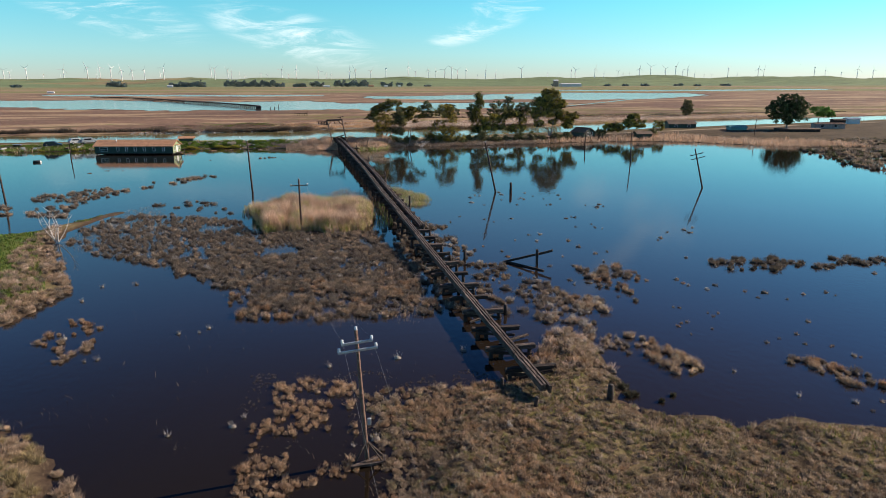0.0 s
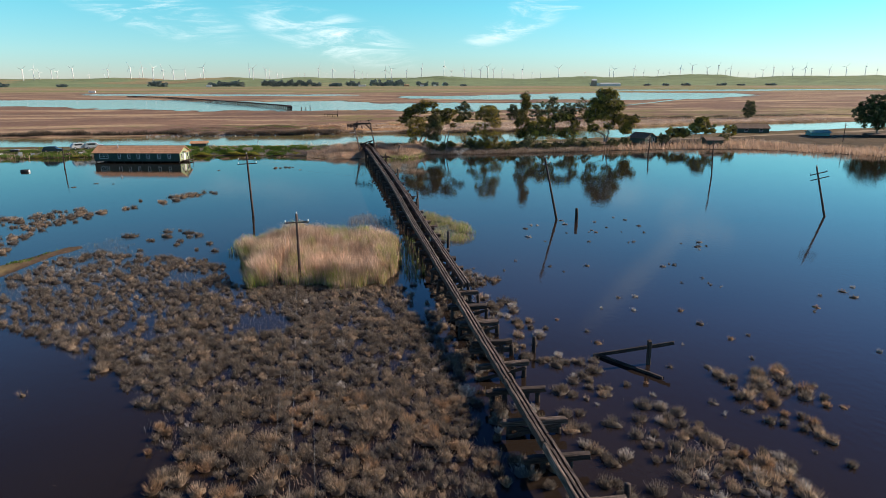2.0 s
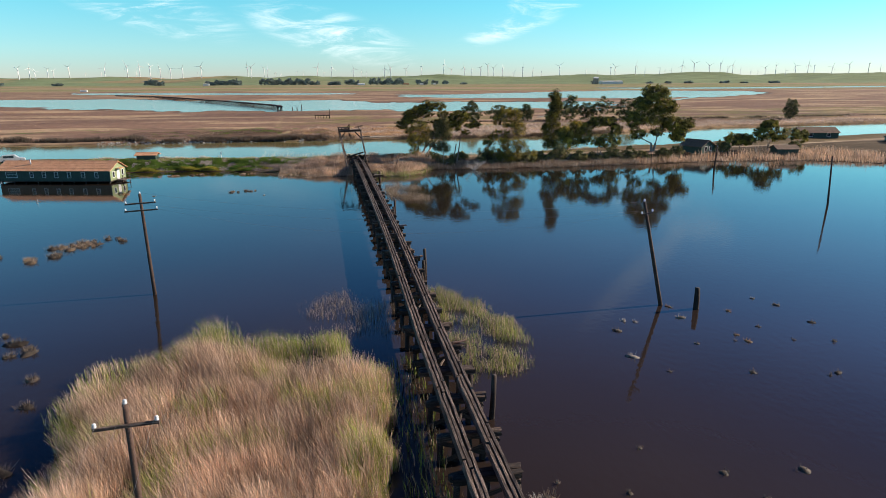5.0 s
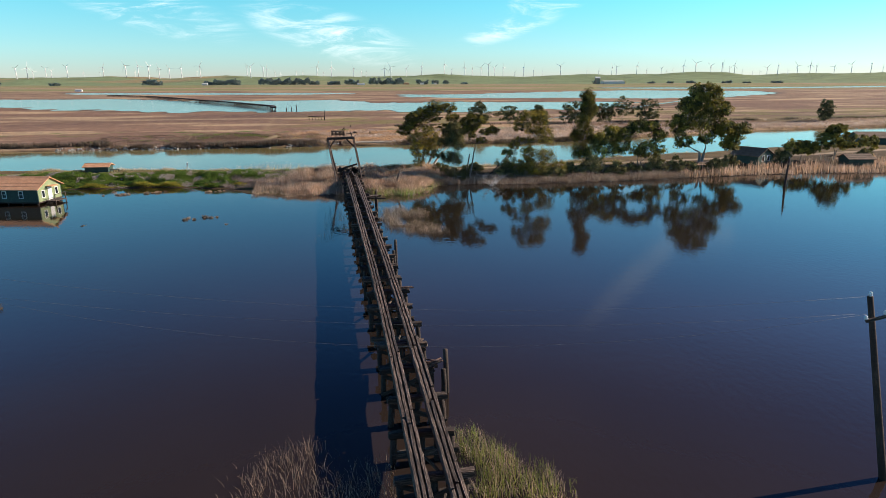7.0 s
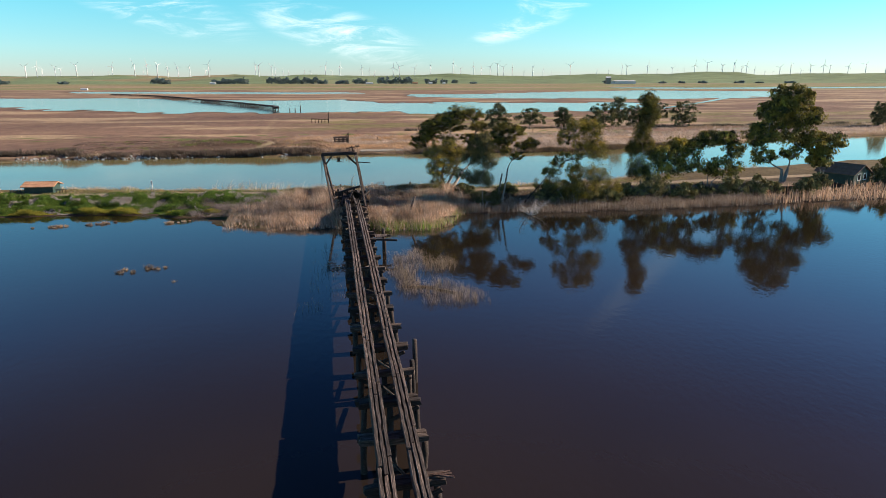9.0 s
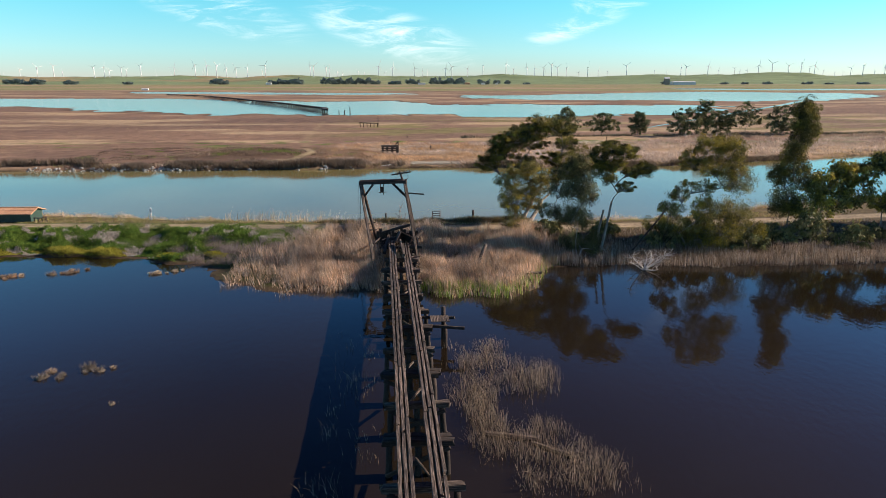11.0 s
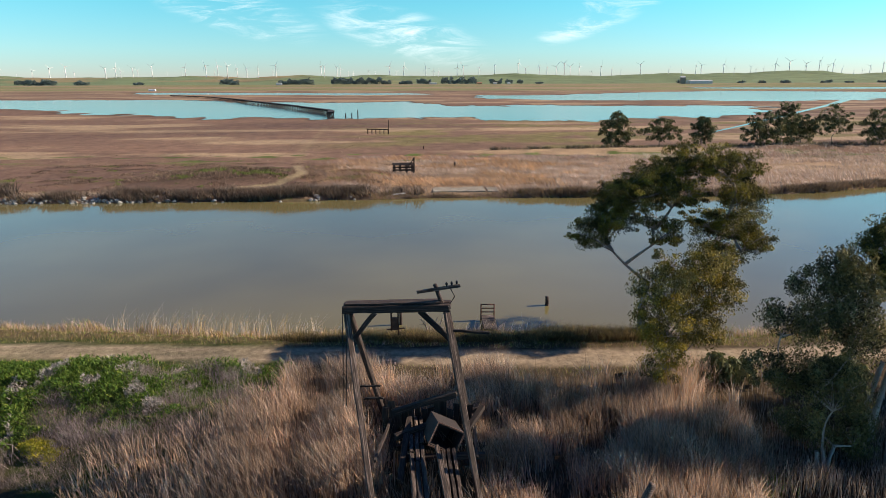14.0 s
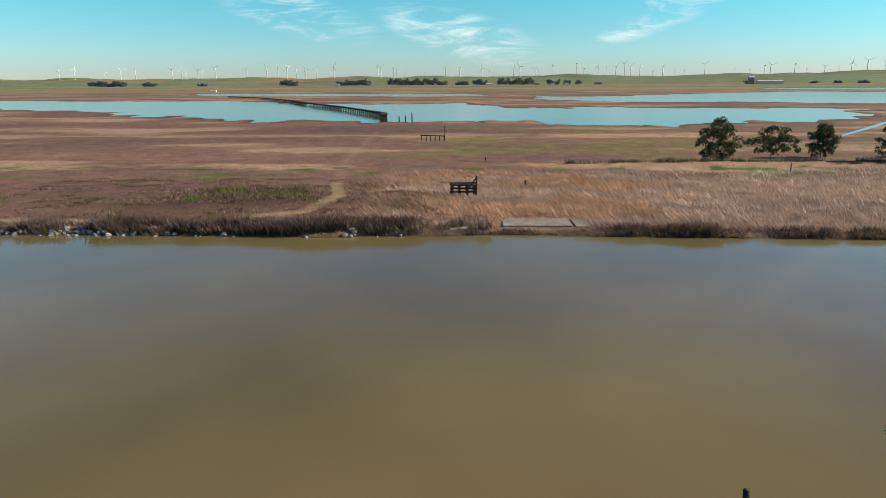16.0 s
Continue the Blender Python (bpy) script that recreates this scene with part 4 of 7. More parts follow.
sign = empty("marker_post", pose(-31.2, 207.2, land_z(-31.2, 207.2)), "white marker post at the edge of the dirt track", "post")
bm = bmesh.new()
tube(bm, [(0, 0, -0.3), (0, 0, 1.5)], [0.06, 0.06], 8)
part("post", bm, M_WHITE, sign)
part("plate", boxed(-0.13, 0.13, -0.09, -0.055, 0.85, 1.4, bevel=0.01), M_WHITE, sign)

stump = empty("tree_stump", pose(11.5, 197.6, land_z(11.5, 197.6)), "freshly sawn tree stump with a pale top", "stump")
bm = bmesh.new()
tube(bm, [(0, 0, -0.1), (0.02, 0, 0.4), (0.0, 0.02, 0.8)], [0.66, 0.55, 0.5], 14)
part("trunk", bm, M_POLE, stump)
bm = bmesh.new()
tube(bm, [(0.0, 0.02, 0.8), (0.0, 0.02, 0.83)], [0.49, 0.47], 14)
part("cut_face", bm, M_DEAD, stump, "pale sawn wood")


# ---- reeds, tufts and grasses ----
OLIVE, TAN, GREY, RUSSET, STRAW = (0.175, 0.145, 0.12), (0.36, 0.27, 0.195), (0.42, 0.385, 0.355), (0.33, 0.21, 0.13), (0.56, 0.44, 0.31)
PALE, REED, LIME, DEEP = (0.60, 0.465, 0.37), (0.53, 0.385, 0.285), (0.28, 0.33, 0.07), (0.085, 0.165, 0.03)

DOME_V, DOME_F = [], []
for i_, (rr_, zz_, m_) in enumerate(((1.0, 0.0, 6), (0.8, 0.6, 6))):
    DOME_V += [(rr_ * math.cos(2 * math.pi * (k + 0.5 * i_) / m_), rr_ * math.sin(2 * math.pi * (k + 0.5 * i_) / m_), zz_) for k in range(m_)]
DOME_V.append((0, 0, 1.0))
for k in range(6):
    DOME_F += [(k, (k + 1) % 6, k + 6), ((k + 1) % 6, (k + 1) % 6 + 6, k + 6), (6 + k, 6 + (k + 1) % 6, 12)]
DOME_V, DOME_F = np.array(DOME_V), np.array(DOME_F)


def mounds(x, y, z, rad, hgt, tone):
    """Matted hearts of the tufts: uneven domes, their tone lowered as painted inner shade."""
    n, m = len(x), len(DOME_V)
    v_ = np.repeat(DOME_V[None], n, 0) * (0.75 + 0.5 * rng.random((n, m, 1)))
    a = rng.random(n) * 2 * np.pi
    c, s = np.cos(a)[:, None], np.sin(a)[:, None]
    q = 0.75 + 0.5 * rng.random((n, 1))
    vx, vy = v_[..., 0] * q, v_[..., 1] / q
    out = np.stack([x[:, None] + (vx * c - vy * s) * rad[:, None], y[:, None] + (vx * s + vy * c) * rad[:, None], z[:, None] - 0.05 + v_[..., 2] * hgt[:, None]], -1).reshape(-1, 3)
    f_ = (np.arange(n) * m)[:, None, None] + DOME_F[None]
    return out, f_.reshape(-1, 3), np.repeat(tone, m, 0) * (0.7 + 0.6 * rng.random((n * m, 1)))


MARSH = [(-41, 79), (-41, 92), (-36, 103), (-32, 96), (-22, 88), (-19, 79), (-13, 79), (-6, 77), (-3.4, 70), (-1.5, 62), (-1.8, 50), (-3.2, 47), (-8, 48), (-12, 50.5), (-17.6, 51.5), (-20, 58), (-28, 69)]
LOW = []


def spaced(x, y, gap):
    """Indices of places that do not crowd: one for each cell of the plan."""
    q = rng.random(2) * gap
    cell = np.floor((x + q[0]) / gap).astype(np.int64) * 100003 + np.floor((y + q[1]) / gap).astype(np.int64)
    return np.unique(cell, return_index=True)[1]


def cushions(x, y, z, rad, hgt, tone, per, wide):
    """Domed tussocks: a darkened heart under a coat of fine stalks that point outwards."""
    n = len(x)
    a, q = rng.random((n, per)) * 2 * np.pi, np.sqrt(rng.random((n, per))) * 0.97
    lump = 0.8 + 0.4 * rng.random((n, 1)) * np.sin(3 * a + 6 * rng.random((n, 1)))
    cx, cy = np.cos(a), np.sin(a)
    up = np.sqrt(1 - q ** 2)
    p = np.stack([x[:, None] + cx * q * rad[:, None] * 0.9 * lump, y[:, None] + cy * q * rad[:, None] * 0.9 * lump, z[:, None] + up * hgt[:, None] * 0.42 - 0.03], -1).reshape(-1, 3)
    lean = np.stack([cx * q * 0.75 + rng.normal(-0.05, 0.22, (n, per)), cy * q * 0.75 + rng.normal(0, 0.22, (n, per))], -1).reshape(-1, 2)
    ln = hgt[:, None] * (0.42 + 0.4 * rng.random((n, per))) * (0.6 + 0.55 * up)
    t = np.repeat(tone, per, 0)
    # stalks run from darker feet to paler tips
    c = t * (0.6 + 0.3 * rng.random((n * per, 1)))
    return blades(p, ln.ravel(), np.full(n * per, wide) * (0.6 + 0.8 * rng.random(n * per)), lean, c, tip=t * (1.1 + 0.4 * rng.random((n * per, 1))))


def marsh(poly, density, edge, k, scale, cut, rad, hgt, tones, weights, per=230, wide=0.024, core=True, gap=0.43, pack=1.2):
    x, y, f, d = scatter(poly, density * 2.6, edge, k, scale, cut)
    fine = fbm(x / (0.3 * scale), y / (0.3 * scale), k + 40) > gap
    x, y = x[fine], y[fine]
    if not len(x):
        return
    ok = spaced(x, y, rad * pack)
    x, y = x[ok], y[ok]
    n = len(x)
    z = np.maximum(ground_height(x, y), 0.0)
    big = 0.5 + 1.0 * rng.random(n) ** 1.4
    tone = mix_tones(n, tones, weights)
    for near, share in ((y < 72, 1.0), (y >= 72, 0.45)):
        if near.any():
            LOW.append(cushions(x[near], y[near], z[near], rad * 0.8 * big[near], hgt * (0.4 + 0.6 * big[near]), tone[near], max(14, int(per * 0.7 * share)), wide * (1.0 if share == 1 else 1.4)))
    # hearts at half tone paint in the shade between the stalks
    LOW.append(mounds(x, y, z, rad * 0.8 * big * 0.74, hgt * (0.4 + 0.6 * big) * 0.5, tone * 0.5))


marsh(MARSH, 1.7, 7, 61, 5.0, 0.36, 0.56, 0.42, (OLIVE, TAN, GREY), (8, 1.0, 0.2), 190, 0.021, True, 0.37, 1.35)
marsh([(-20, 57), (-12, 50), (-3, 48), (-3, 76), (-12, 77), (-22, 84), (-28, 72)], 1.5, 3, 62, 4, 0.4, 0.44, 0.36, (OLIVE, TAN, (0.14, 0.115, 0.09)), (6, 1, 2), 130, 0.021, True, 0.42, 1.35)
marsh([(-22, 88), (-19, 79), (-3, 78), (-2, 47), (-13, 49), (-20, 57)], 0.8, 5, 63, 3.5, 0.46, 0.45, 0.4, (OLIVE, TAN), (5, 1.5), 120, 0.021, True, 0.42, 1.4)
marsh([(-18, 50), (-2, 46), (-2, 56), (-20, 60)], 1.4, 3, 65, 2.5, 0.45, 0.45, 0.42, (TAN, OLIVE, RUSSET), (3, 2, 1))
# loose stalks between the tussocks
x_, y_, f_, d_ = scatter(MARSH, 22, 5.0, 64, 3.0, 0.36)
LOW.append(blades(np.stack([x_, y_, np.full(len(x_), -0.03)], 1), 0.1 + 0.32 * rng.random(len(x_)), np.full(len(x_), 0.016), rng.normal(-0.05, 0.3, (len(x_), 2)), mix_tones(len(x_), (OLIVE, GREY, TAN), (4, 1.5, 1))))
marsh([(-62, 98), (-54, 118), (-40, 130), (-30, 136), (-31, 133), (-44, 118), (-47, 106), (-46, 97)], 0.5, 6, 67, 5, 0.42, 0.8, 0.45, (OLIVE, TAN), (3, 1))
marsh([(-40, 92), (-35, 104), (-26, 106), (-22, 98), (-20, 92)], 0.12, 4, 69, 3, 0.45, 0.8, 0.4, (OLIVE,), (1,))
marsh([(0.8, 45), (1.8, 82), (-1, 82), (-2.4, 62), (-1.8, 47)], 0.9, 2, 71, 3, 0.42, 0.6, 0.45, (OLIVE, TAN, GREY), (4, 1, 1))
marsh([(2.2, 47), (2.8, 62), (2.2, 82), (4.2, 80), (6, 62), (9.8, 50), (12, 47), (8, 41)], 0.7, 4, 73, 3, 0.47, 0.6, 0.36, (OLIVE, TAN, GREY), (4, 1, 0.8))
marsh([(4, 40), (6, 47), (9.5, 49), (12.5, 44), (10, 39), (8.5, 36), (6.5, 39)], 1.2, 3, 75, 2.5, 0.46, 0.45, 0.34, (GREY, TAN, OLIVE), (2, 3, 2), 110)
marsh([(8.6, 48.6), (11.8, 48), (11.6, 43.8), (9.6, 44.4)], 2.2, 1.5, 77, 2, 0.3, 0.6, 0.45, (TAN, STRAW, RUSSET), (3, 1, 1))
marsh([(12.5, 49.5), (14, 56), (19.2, 57.5), (18.6, 54), (16.6, 50), (14, 46)], 0.75, 4, 79, 2.5, 0.45, 0.65, 0.45, (OLIVE, RUSSET, TAN), (4, 1, 1))
marsh([(27.5, 54), (29, 56), (37, 56.5), (45, 54), (50, 55), (58, 54.5), (58, 52), (44, 51), (32, 51.6)], 1.2, 3, 81, 3, 0.36, 0.62, 0.4, (OLIVE, (0.1, 0.085, 0.065)), (3, 2))
marsh([(10.2, 39.8), (11.7, 39.2), (12.6, 34.6), (12.2, 33), (10, 32.6), (10, 36)], 3.0, 1.2, 83, 2, 0.3, 0.5, 0.4, (TAN, STRAW, RUSSET), (3, 1, 1))
marsh([(5.6, 32.6), (8.6, 30.6), (8.4, 29.7), (5.6, 31)], 2.2, 0.8, 85, 2, 0.3, 0.4, 0.32, ((0.07, 0.065, 0.04),), (1,))
marsh([(17.5, 33.5), (20.6, 33.2), (24.5, 26.4), (21.5, 25.6)], 1.9, 2, 87, 2, 0.4, 0.5, 0.35, (TAN, RUSSET, OLIVE), (3, 1, 1))
marsh([(-16.5, 26), (-15, 37), (-12, 37.5), (-7, 33), (-2, 34.4), (-1, 24), (-4, 18), (-16, 18)], 4.2, 2.5, 89, 1.6, 0.49, 0.3, 0.26, ((0.46, 0.32, 0.21), RUSSET, (0.38, 0.26, 0.17)), (5, 1, 3), 110, 0.018, True, 0.38)
marsh([(-18, 24), (-16, 39), (-7, 37), (-1, 36), (-1, 22), (-14, 18)], 9.0, 2.5, 90, 3.0, 0.45, 0.1, 0.08, ((0.14, 0.11, 0.085), OLIVE), (2, 1), 24, 0.02, False, 0.5)
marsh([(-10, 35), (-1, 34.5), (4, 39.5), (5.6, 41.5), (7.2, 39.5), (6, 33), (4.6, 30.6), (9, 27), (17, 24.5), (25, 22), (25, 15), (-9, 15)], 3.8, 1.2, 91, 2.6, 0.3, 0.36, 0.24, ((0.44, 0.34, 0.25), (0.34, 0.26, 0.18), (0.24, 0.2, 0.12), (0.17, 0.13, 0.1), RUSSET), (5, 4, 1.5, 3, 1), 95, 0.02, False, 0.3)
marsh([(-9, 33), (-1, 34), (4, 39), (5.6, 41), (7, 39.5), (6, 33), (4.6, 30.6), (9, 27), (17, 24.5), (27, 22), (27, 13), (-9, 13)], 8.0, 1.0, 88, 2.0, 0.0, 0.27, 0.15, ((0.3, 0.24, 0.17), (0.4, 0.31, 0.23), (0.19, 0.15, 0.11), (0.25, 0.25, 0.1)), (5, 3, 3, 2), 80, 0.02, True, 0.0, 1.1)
# matted dead grass that covers the near shore
for poly_, dens_, tones_, wts_, k_ in ((NEAR_LAND[:15] + [(27, 21), (27, 13), (-9.5, 13), (-9, 24)], 60, ((0.46, 0.35, 0.26), (0.36, 0.28, 0.2), (0.17, 0.13, 0.1), (0.3, 0.27, 0.13)), (4, 4, 3, 1.5), 92), ([(-29.7, 36), (-26.4, 32.3), (-23.6, 27.9), (-22, 22), (-22.4, 14), (-46, 14), (-46, 41), (-34, 38)], 70, (STRAW, TAN, (0.27, 0.21, 0.14)), (3, 4, 3), 94)):
    x_, y_, f_, d_ = scatter(poly_, dens_, 1.0, k_, 2.0)
    t_ = mix_tones(len(x_), tones_, wts_)
    lush_ = (fbm(x_ / 3.5, y_ / 2.5, k_ + 9) > 0.58) & (rng.random(len(x_)) < 0.5)
    t_[lush_] = mix_tones(int(lush_.sum()), ((0.25, 0.24, 0.085), (0.2, 0.2, 0.075)), (1, 1))
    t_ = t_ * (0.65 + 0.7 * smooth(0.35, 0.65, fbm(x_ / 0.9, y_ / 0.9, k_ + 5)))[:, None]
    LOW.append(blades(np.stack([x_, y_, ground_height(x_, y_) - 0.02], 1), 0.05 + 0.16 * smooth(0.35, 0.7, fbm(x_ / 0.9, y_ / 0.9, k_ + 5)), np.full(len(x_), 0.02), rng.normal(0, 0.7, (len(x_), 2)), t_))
marsh([(1.5, 36.5), (5.4, 41.6), (7, 39.5), (6.2, 34), (2, 33.8)], 3.2, 1, 93, 2, 0.3, 0.5, 0.5, (TAN, PALE, RUSSET), (4, 2, 1), 80)
marsh([(-34, 38.5), (-29.7, 36), (-26.4, 32.5), (-23.4, 27.5), (-22, 18), (-40, 18), (-45, 40)], 2.4, 1.4, 95, 2.4, 0.32, 0.5, 0.35, (TAN, STRAW, (0.32, 0.26, 0.14)), (4, 1, 2))
marsh([(-33.6, 60), (-35.4, 53), (-39, 52), (-41, 66), (-44, 76), (-44.5, 90), (-40.5, 76), (-37.4, 69)], 2.4, 1.6, 97, 2.4, 0.3, 0.5, 0.42, (TAN, PALE, OLIVE), (5, 1, 1))
marsh([(-33, 50), (-29, 43), (-27, 44), (-30, 53)], 1.0, 2, 99, 2, 0.48, 0.4, 0.3, (TAN, RUSSET), (3, 1))
marsh([(-26, 26), (26, 26), (30, 62), (-34, 62)], 0.035, 0, 101, 2.4, 0.5, 0.3, 0.35, (GREY, TAN), (2, 1), 26)
marsh([(3, 46), (3, 104), (30, 104), (44, 46)], 0.07, 0, 103, 3.0, 0.54, 0.45, 0.26, (OLIVE, RUSSET, GREY), (3, 1, 1), 50)
marsh([(14, 28), (14, 50), (34, 46), (40, 26), (26, 23)], 0.2, 0, 104, 2.6, 0.56, 0.3, 0.2, (OLIVE, RUSSET, TAN), (3, 1, 1), 40)
marsh([(-60, 125), (-60, 172), (-10, 172), (-12, 135)], 0.004, 0, 105, 3.5, 0.5, 0.8, 0.25, (OLIVE, TAN), (3, 1), 50)
marsh([(-23.5, 167.3), (-19.6, 168.6), (-19.2, 167.4), (-23, 166)], 1.2, 1, 107, 2, 0.2, 0.6, 0.3, (OLIVE, TAN), (3, 1))
marsh([(-40, 188), (-30, 190.5), (-28.5, 189.4), (-39, 186.8)], 1.0, 1, 109, 2, 0.35, 0.6, 0.3, (TAN, RUSSET), (3, 1))
marsh([(-24.6, 188.4), (-21.6, 189.4), (-21.4, 188.6), (-24.4, 187.6)], 5, 0.6, 110, 2, 0.1, 0.4, 0.25, (STRAW, TAN), (2, 1))
marsh([(-19, 190), (-13.5, 191.4), (-15, 186.5), (-18.6, 188)], 1.2, 1, 111, 2, 0.35, 0.6, 0.45, (GREY, TAN), (1, 1))
marsh(FLAT_LAND, 0.22, 4, 113, 5, 0.44, 1.0, 0.8, (OLIVE, (0.07, 0.075, 0.035), TAN), (3, 2, 2), 60, 0.14)
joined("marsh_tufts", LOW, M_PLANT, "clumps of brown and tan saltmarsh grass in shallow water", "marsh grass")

REEDS = []


def reeds(x, y, hgt, tone, wide=0.045, lean=(-0.12, -0.03), spread=0.12, tip=None, segs=2, patch=1.2, vary=0.35):
    n = len(x)
    z = np.maximum(ground_height(x, y), -0.05) - 0.05
    p = np.stack([x, y, z], 1)
    ln = np.stack([rng.normal(lean[0], spread, n), rng.normal(lean[1], spread, n)], 1)
    # stands differ in tone from patch to patch
    f = 0.6 * fbm(x / patch, y / (0.6 * patch), 201, 3) + 0.4 * fbm(x / (4 * patch), y / (2.4 * patch), 203, 3)
    tone = tone * (1 + vary * np.clip((f - 0.5) * 4, -0.9, 1))[:, None]
    REEDS.append(blades(p, hgt * (0.75 + 0.4 * rng.random(n)), np.full(n, wide) * (0.7 + 0.6 * rng.random(n)), ln, tone, segs))


def reed_bed(poly, density, hgt, tones, weights, edge=2.0, k=0, scale=2.5, cut=0.0, green=0.0, split=None, **kw):
    x, y, f, d = scatter(poly, density, edge, k, scale, cut)
    if cut > 0:
        keep = rng.random(len(x)) < 0.12 + smooth(cut, cut + 0.16, f) * smooth(-0.2, 1.6, d)
        x, y, f, d = x[keep], y[keep], f[keep], d[keep]
    if split is not None:
        keep = (np.abs(x - split - 0.08 * (y - 85)) > 0.6 * rng.random(len(x)) + 0.15) | (y > 93)
        x, y, f, d = x[keep], y[keep], f[keep], d[keep]
    t = mix_tones(len(x), tones, weights)
    if green:
        g = (smooth(1.6, 0.2, d) * (rng.random(len(x)) < green) + (fbm(x / 1.7, y / 1.7, k + 3) > 0.64) * (rng.random(len(x)) < 0.5)) > 0.5
        t[g] = np.array(LIME) * (0.8 + 0.4 * rng.random((g.sum(), 1)))
    reeds(x, y, hgt * (0.55 + 0.45 * smooth(0, 1.5, d)) * (0.55 + 0.85 * fbm(x / 2.4, y / 2.4, k + 5)), t, **kw)


reed_bed([(-17.7, 80.3), (-19.8, 91), (-18.5, 98), (-14, 99.5), (-9.6, 96.5), (-3.3, 94), (-2.4, 91), (-3.2, 81.5), (-5.6, 79), (-9.8, 78), (-13, 80)], 200, 2.2, (REED, PALE, (0.60, 0.42, 0.31), (0.4, 0.28, 0.2)), (4, 4, 2, 1), 3.4, 121, green=0.3, split=-14.7, wide=0.025, spread=0.17, patch=0.6, vary=0.6)
reed_bed([(-21.5, 92), (-21.5, 98), (-19, 99), (-18.5, 93)], 30, 1.4, (PALE, LIME), (3, 2), 1.5, 123)
reed_bed([(-3.4, 79), (-3, 96), (-0.8, 99), (-0.6, 80)], 14, 1.3, (OLIVE, DEEP, LIME, TAN), (3, 2, 2, 2), 1.5, 125)
reed_bed([(1.0, 96), (1.5, 110), (3.0, 110.5), (5.4, 107), (7.4, 101.5), (7.4, 98), (5.2, 93), (1.7, 92.7)], 120, 1.0, (LIME, PALE, REED, (0.2, 0.24, 0.05), TAN), (5, 2, 2, 3, 2), 3.0, 127, scale=1.6, cut=0.4, wide=0.015, spread=0.3)
reed_bed([(-9.5, 104), (-7, 111), (-1.4, 110), (-1.2, 100), (-4, 102)], 32, 0.9, (TAN, OLIVE, REED), (3, 2, 2), 4, 129, scale=1.8, cut=0.48, wide=0.014, spread=0.3)
reed_bed([(-16.8, 97), (-16, 104), (-13, 105), (-11.8, 101.5), (-8, 100.5), (-5, 102), (-5, 97)], 110, 1.7, (LIME, PALE, REED, (0.2, 0.26, 0.06)), (4, 2, 1, 2), 2.5, 130, cut=0.33, wide=0.018, spread=0.22)
reed_bed([(1.3, 157), (2.2, 169), (4.6, 170), (7.4, 168.3), (8.6, 165), (6.4, 160.5), (9.8, 153), (4.2, 153.5), (2.2, 156)], 75, 1.0, (TAN, (0.42, 0.33, 0.26), (0.2, 0.15, 0.11), (0.3, 0.24, 0.17)), (3, 2, 3, 3), 3.5, 131, scale=1.6, cut=0.37, spread=0.36, wide=0.013)
reed_bed([(-6.4, 152), (-5.6, 173), (-2.2, 173), (-2.6, 152)], 14, 0.85, (TAN, REED, (0.3, 0.24, 0.17)), (3, 2, 2), 4, 133, scale=1.6, cut=0.5, spread=0.4, wide=0.014)
reed_bed([(5, 46), (6.6, 55), (10, 51), (11, 46)], 24, 0.7, (GREY, TAN, REED), (1, 3, 2), 2, 135, cut=0.48, spread=0.4, wide=0.012)
reed_bed([(-18, 48), (-3, 45), (-3, 49), (-16, 53)], 30, 0.5, (TAN, OLIVE, REED), (2, 2, 2), 2, 137, cut=0.45, spread=0.45, wide=0.012)
reed_bed([(-30, 24), (-3, 24), (-5, 44), (-30, 56)], 0.7, 0.4, (TAN, OLIVE), (1, 1), 0, 139, cut=0.5, spread=0.6, wide=0.014)
# tall reeds on the bank about the landing
n_ = 125000
x_, y_ = -17.0 + rng.random(n_) * 31.5, 178 + rng.random(n_) * 22
f_ = fbm(x_ / 2.4, y_ / 2.4, 141)
d_ = y_ - shore_pond(x_) + (f_ - 0.5) * 3.5
keep_ = (d_ > -0.8) & (rng.random(n_) < 0.2 + 0.8 * smooth(-0.6, 2.6, d_)) & (y_ < road_mid(x_) - 2.2 - 1.5 * f_) & ~((x_ < -9) & (y_ > 193 + 2.5 * f_ + 0.35 * (x_ + 12))) & ~((np.abs(x_ - trestle_x(y_)) < 1.9) & (y_ > 184) & (y_ < 193.5) & (rng.random(n_) < 0.85))
x_, y_, d_, f_ = x_[keep_], y_[keep_], d_[keep_], f_[keep_]
open_ = smooth(0.5, 0.6, fbm(x_ / 1.9, y_ / 1.5, 142)) * smooth(2.0, 4.5, d_) * smooth(-9, -5, x_)
keep_ = (rng.random(len(x_)) > 0.8 * open_) & (rng.random(len(x_)) < 0.3 + 0.7 * smooth(-12.5, -9.5, x_))
x_, y_, d_, f_, open_ = x_[keep_], y_[keep_], d_[keep_], f_[keep_], open_[keep_]
t_ = mix_tones(len(x_), (PALE, REED, (0.58, 0.40, 0.26), GREY, (0.3, 0.21, 0.14), (0.17, 0.12, 0.09)), (5, 4, 2, 2, 1.5, 1))
g_ = (d_ < 1.3) & (rng.random(len(x_)) < 0.5) & (x_ > -0.5)
low_ = 0.62 + 0.38 * smooth(-13, -6, x_)
t_[g_] = np.array((0.2, 0.31, 0.05)) * (0.8 + 0.4 * rng.random((g_.sum(), 1)))
reeds(x_, y_, (0.7 + 1.0 * smooth(-0.5, 4, d_)) * (0.55 + 1.05 * f_) * low_ * (1 - 0.55 * open_), t_ * (1 - 0.3 * open_)[:, None], 0.028, (-0.12, -0.05), 0.2, patch=0.8, vary=0.5)
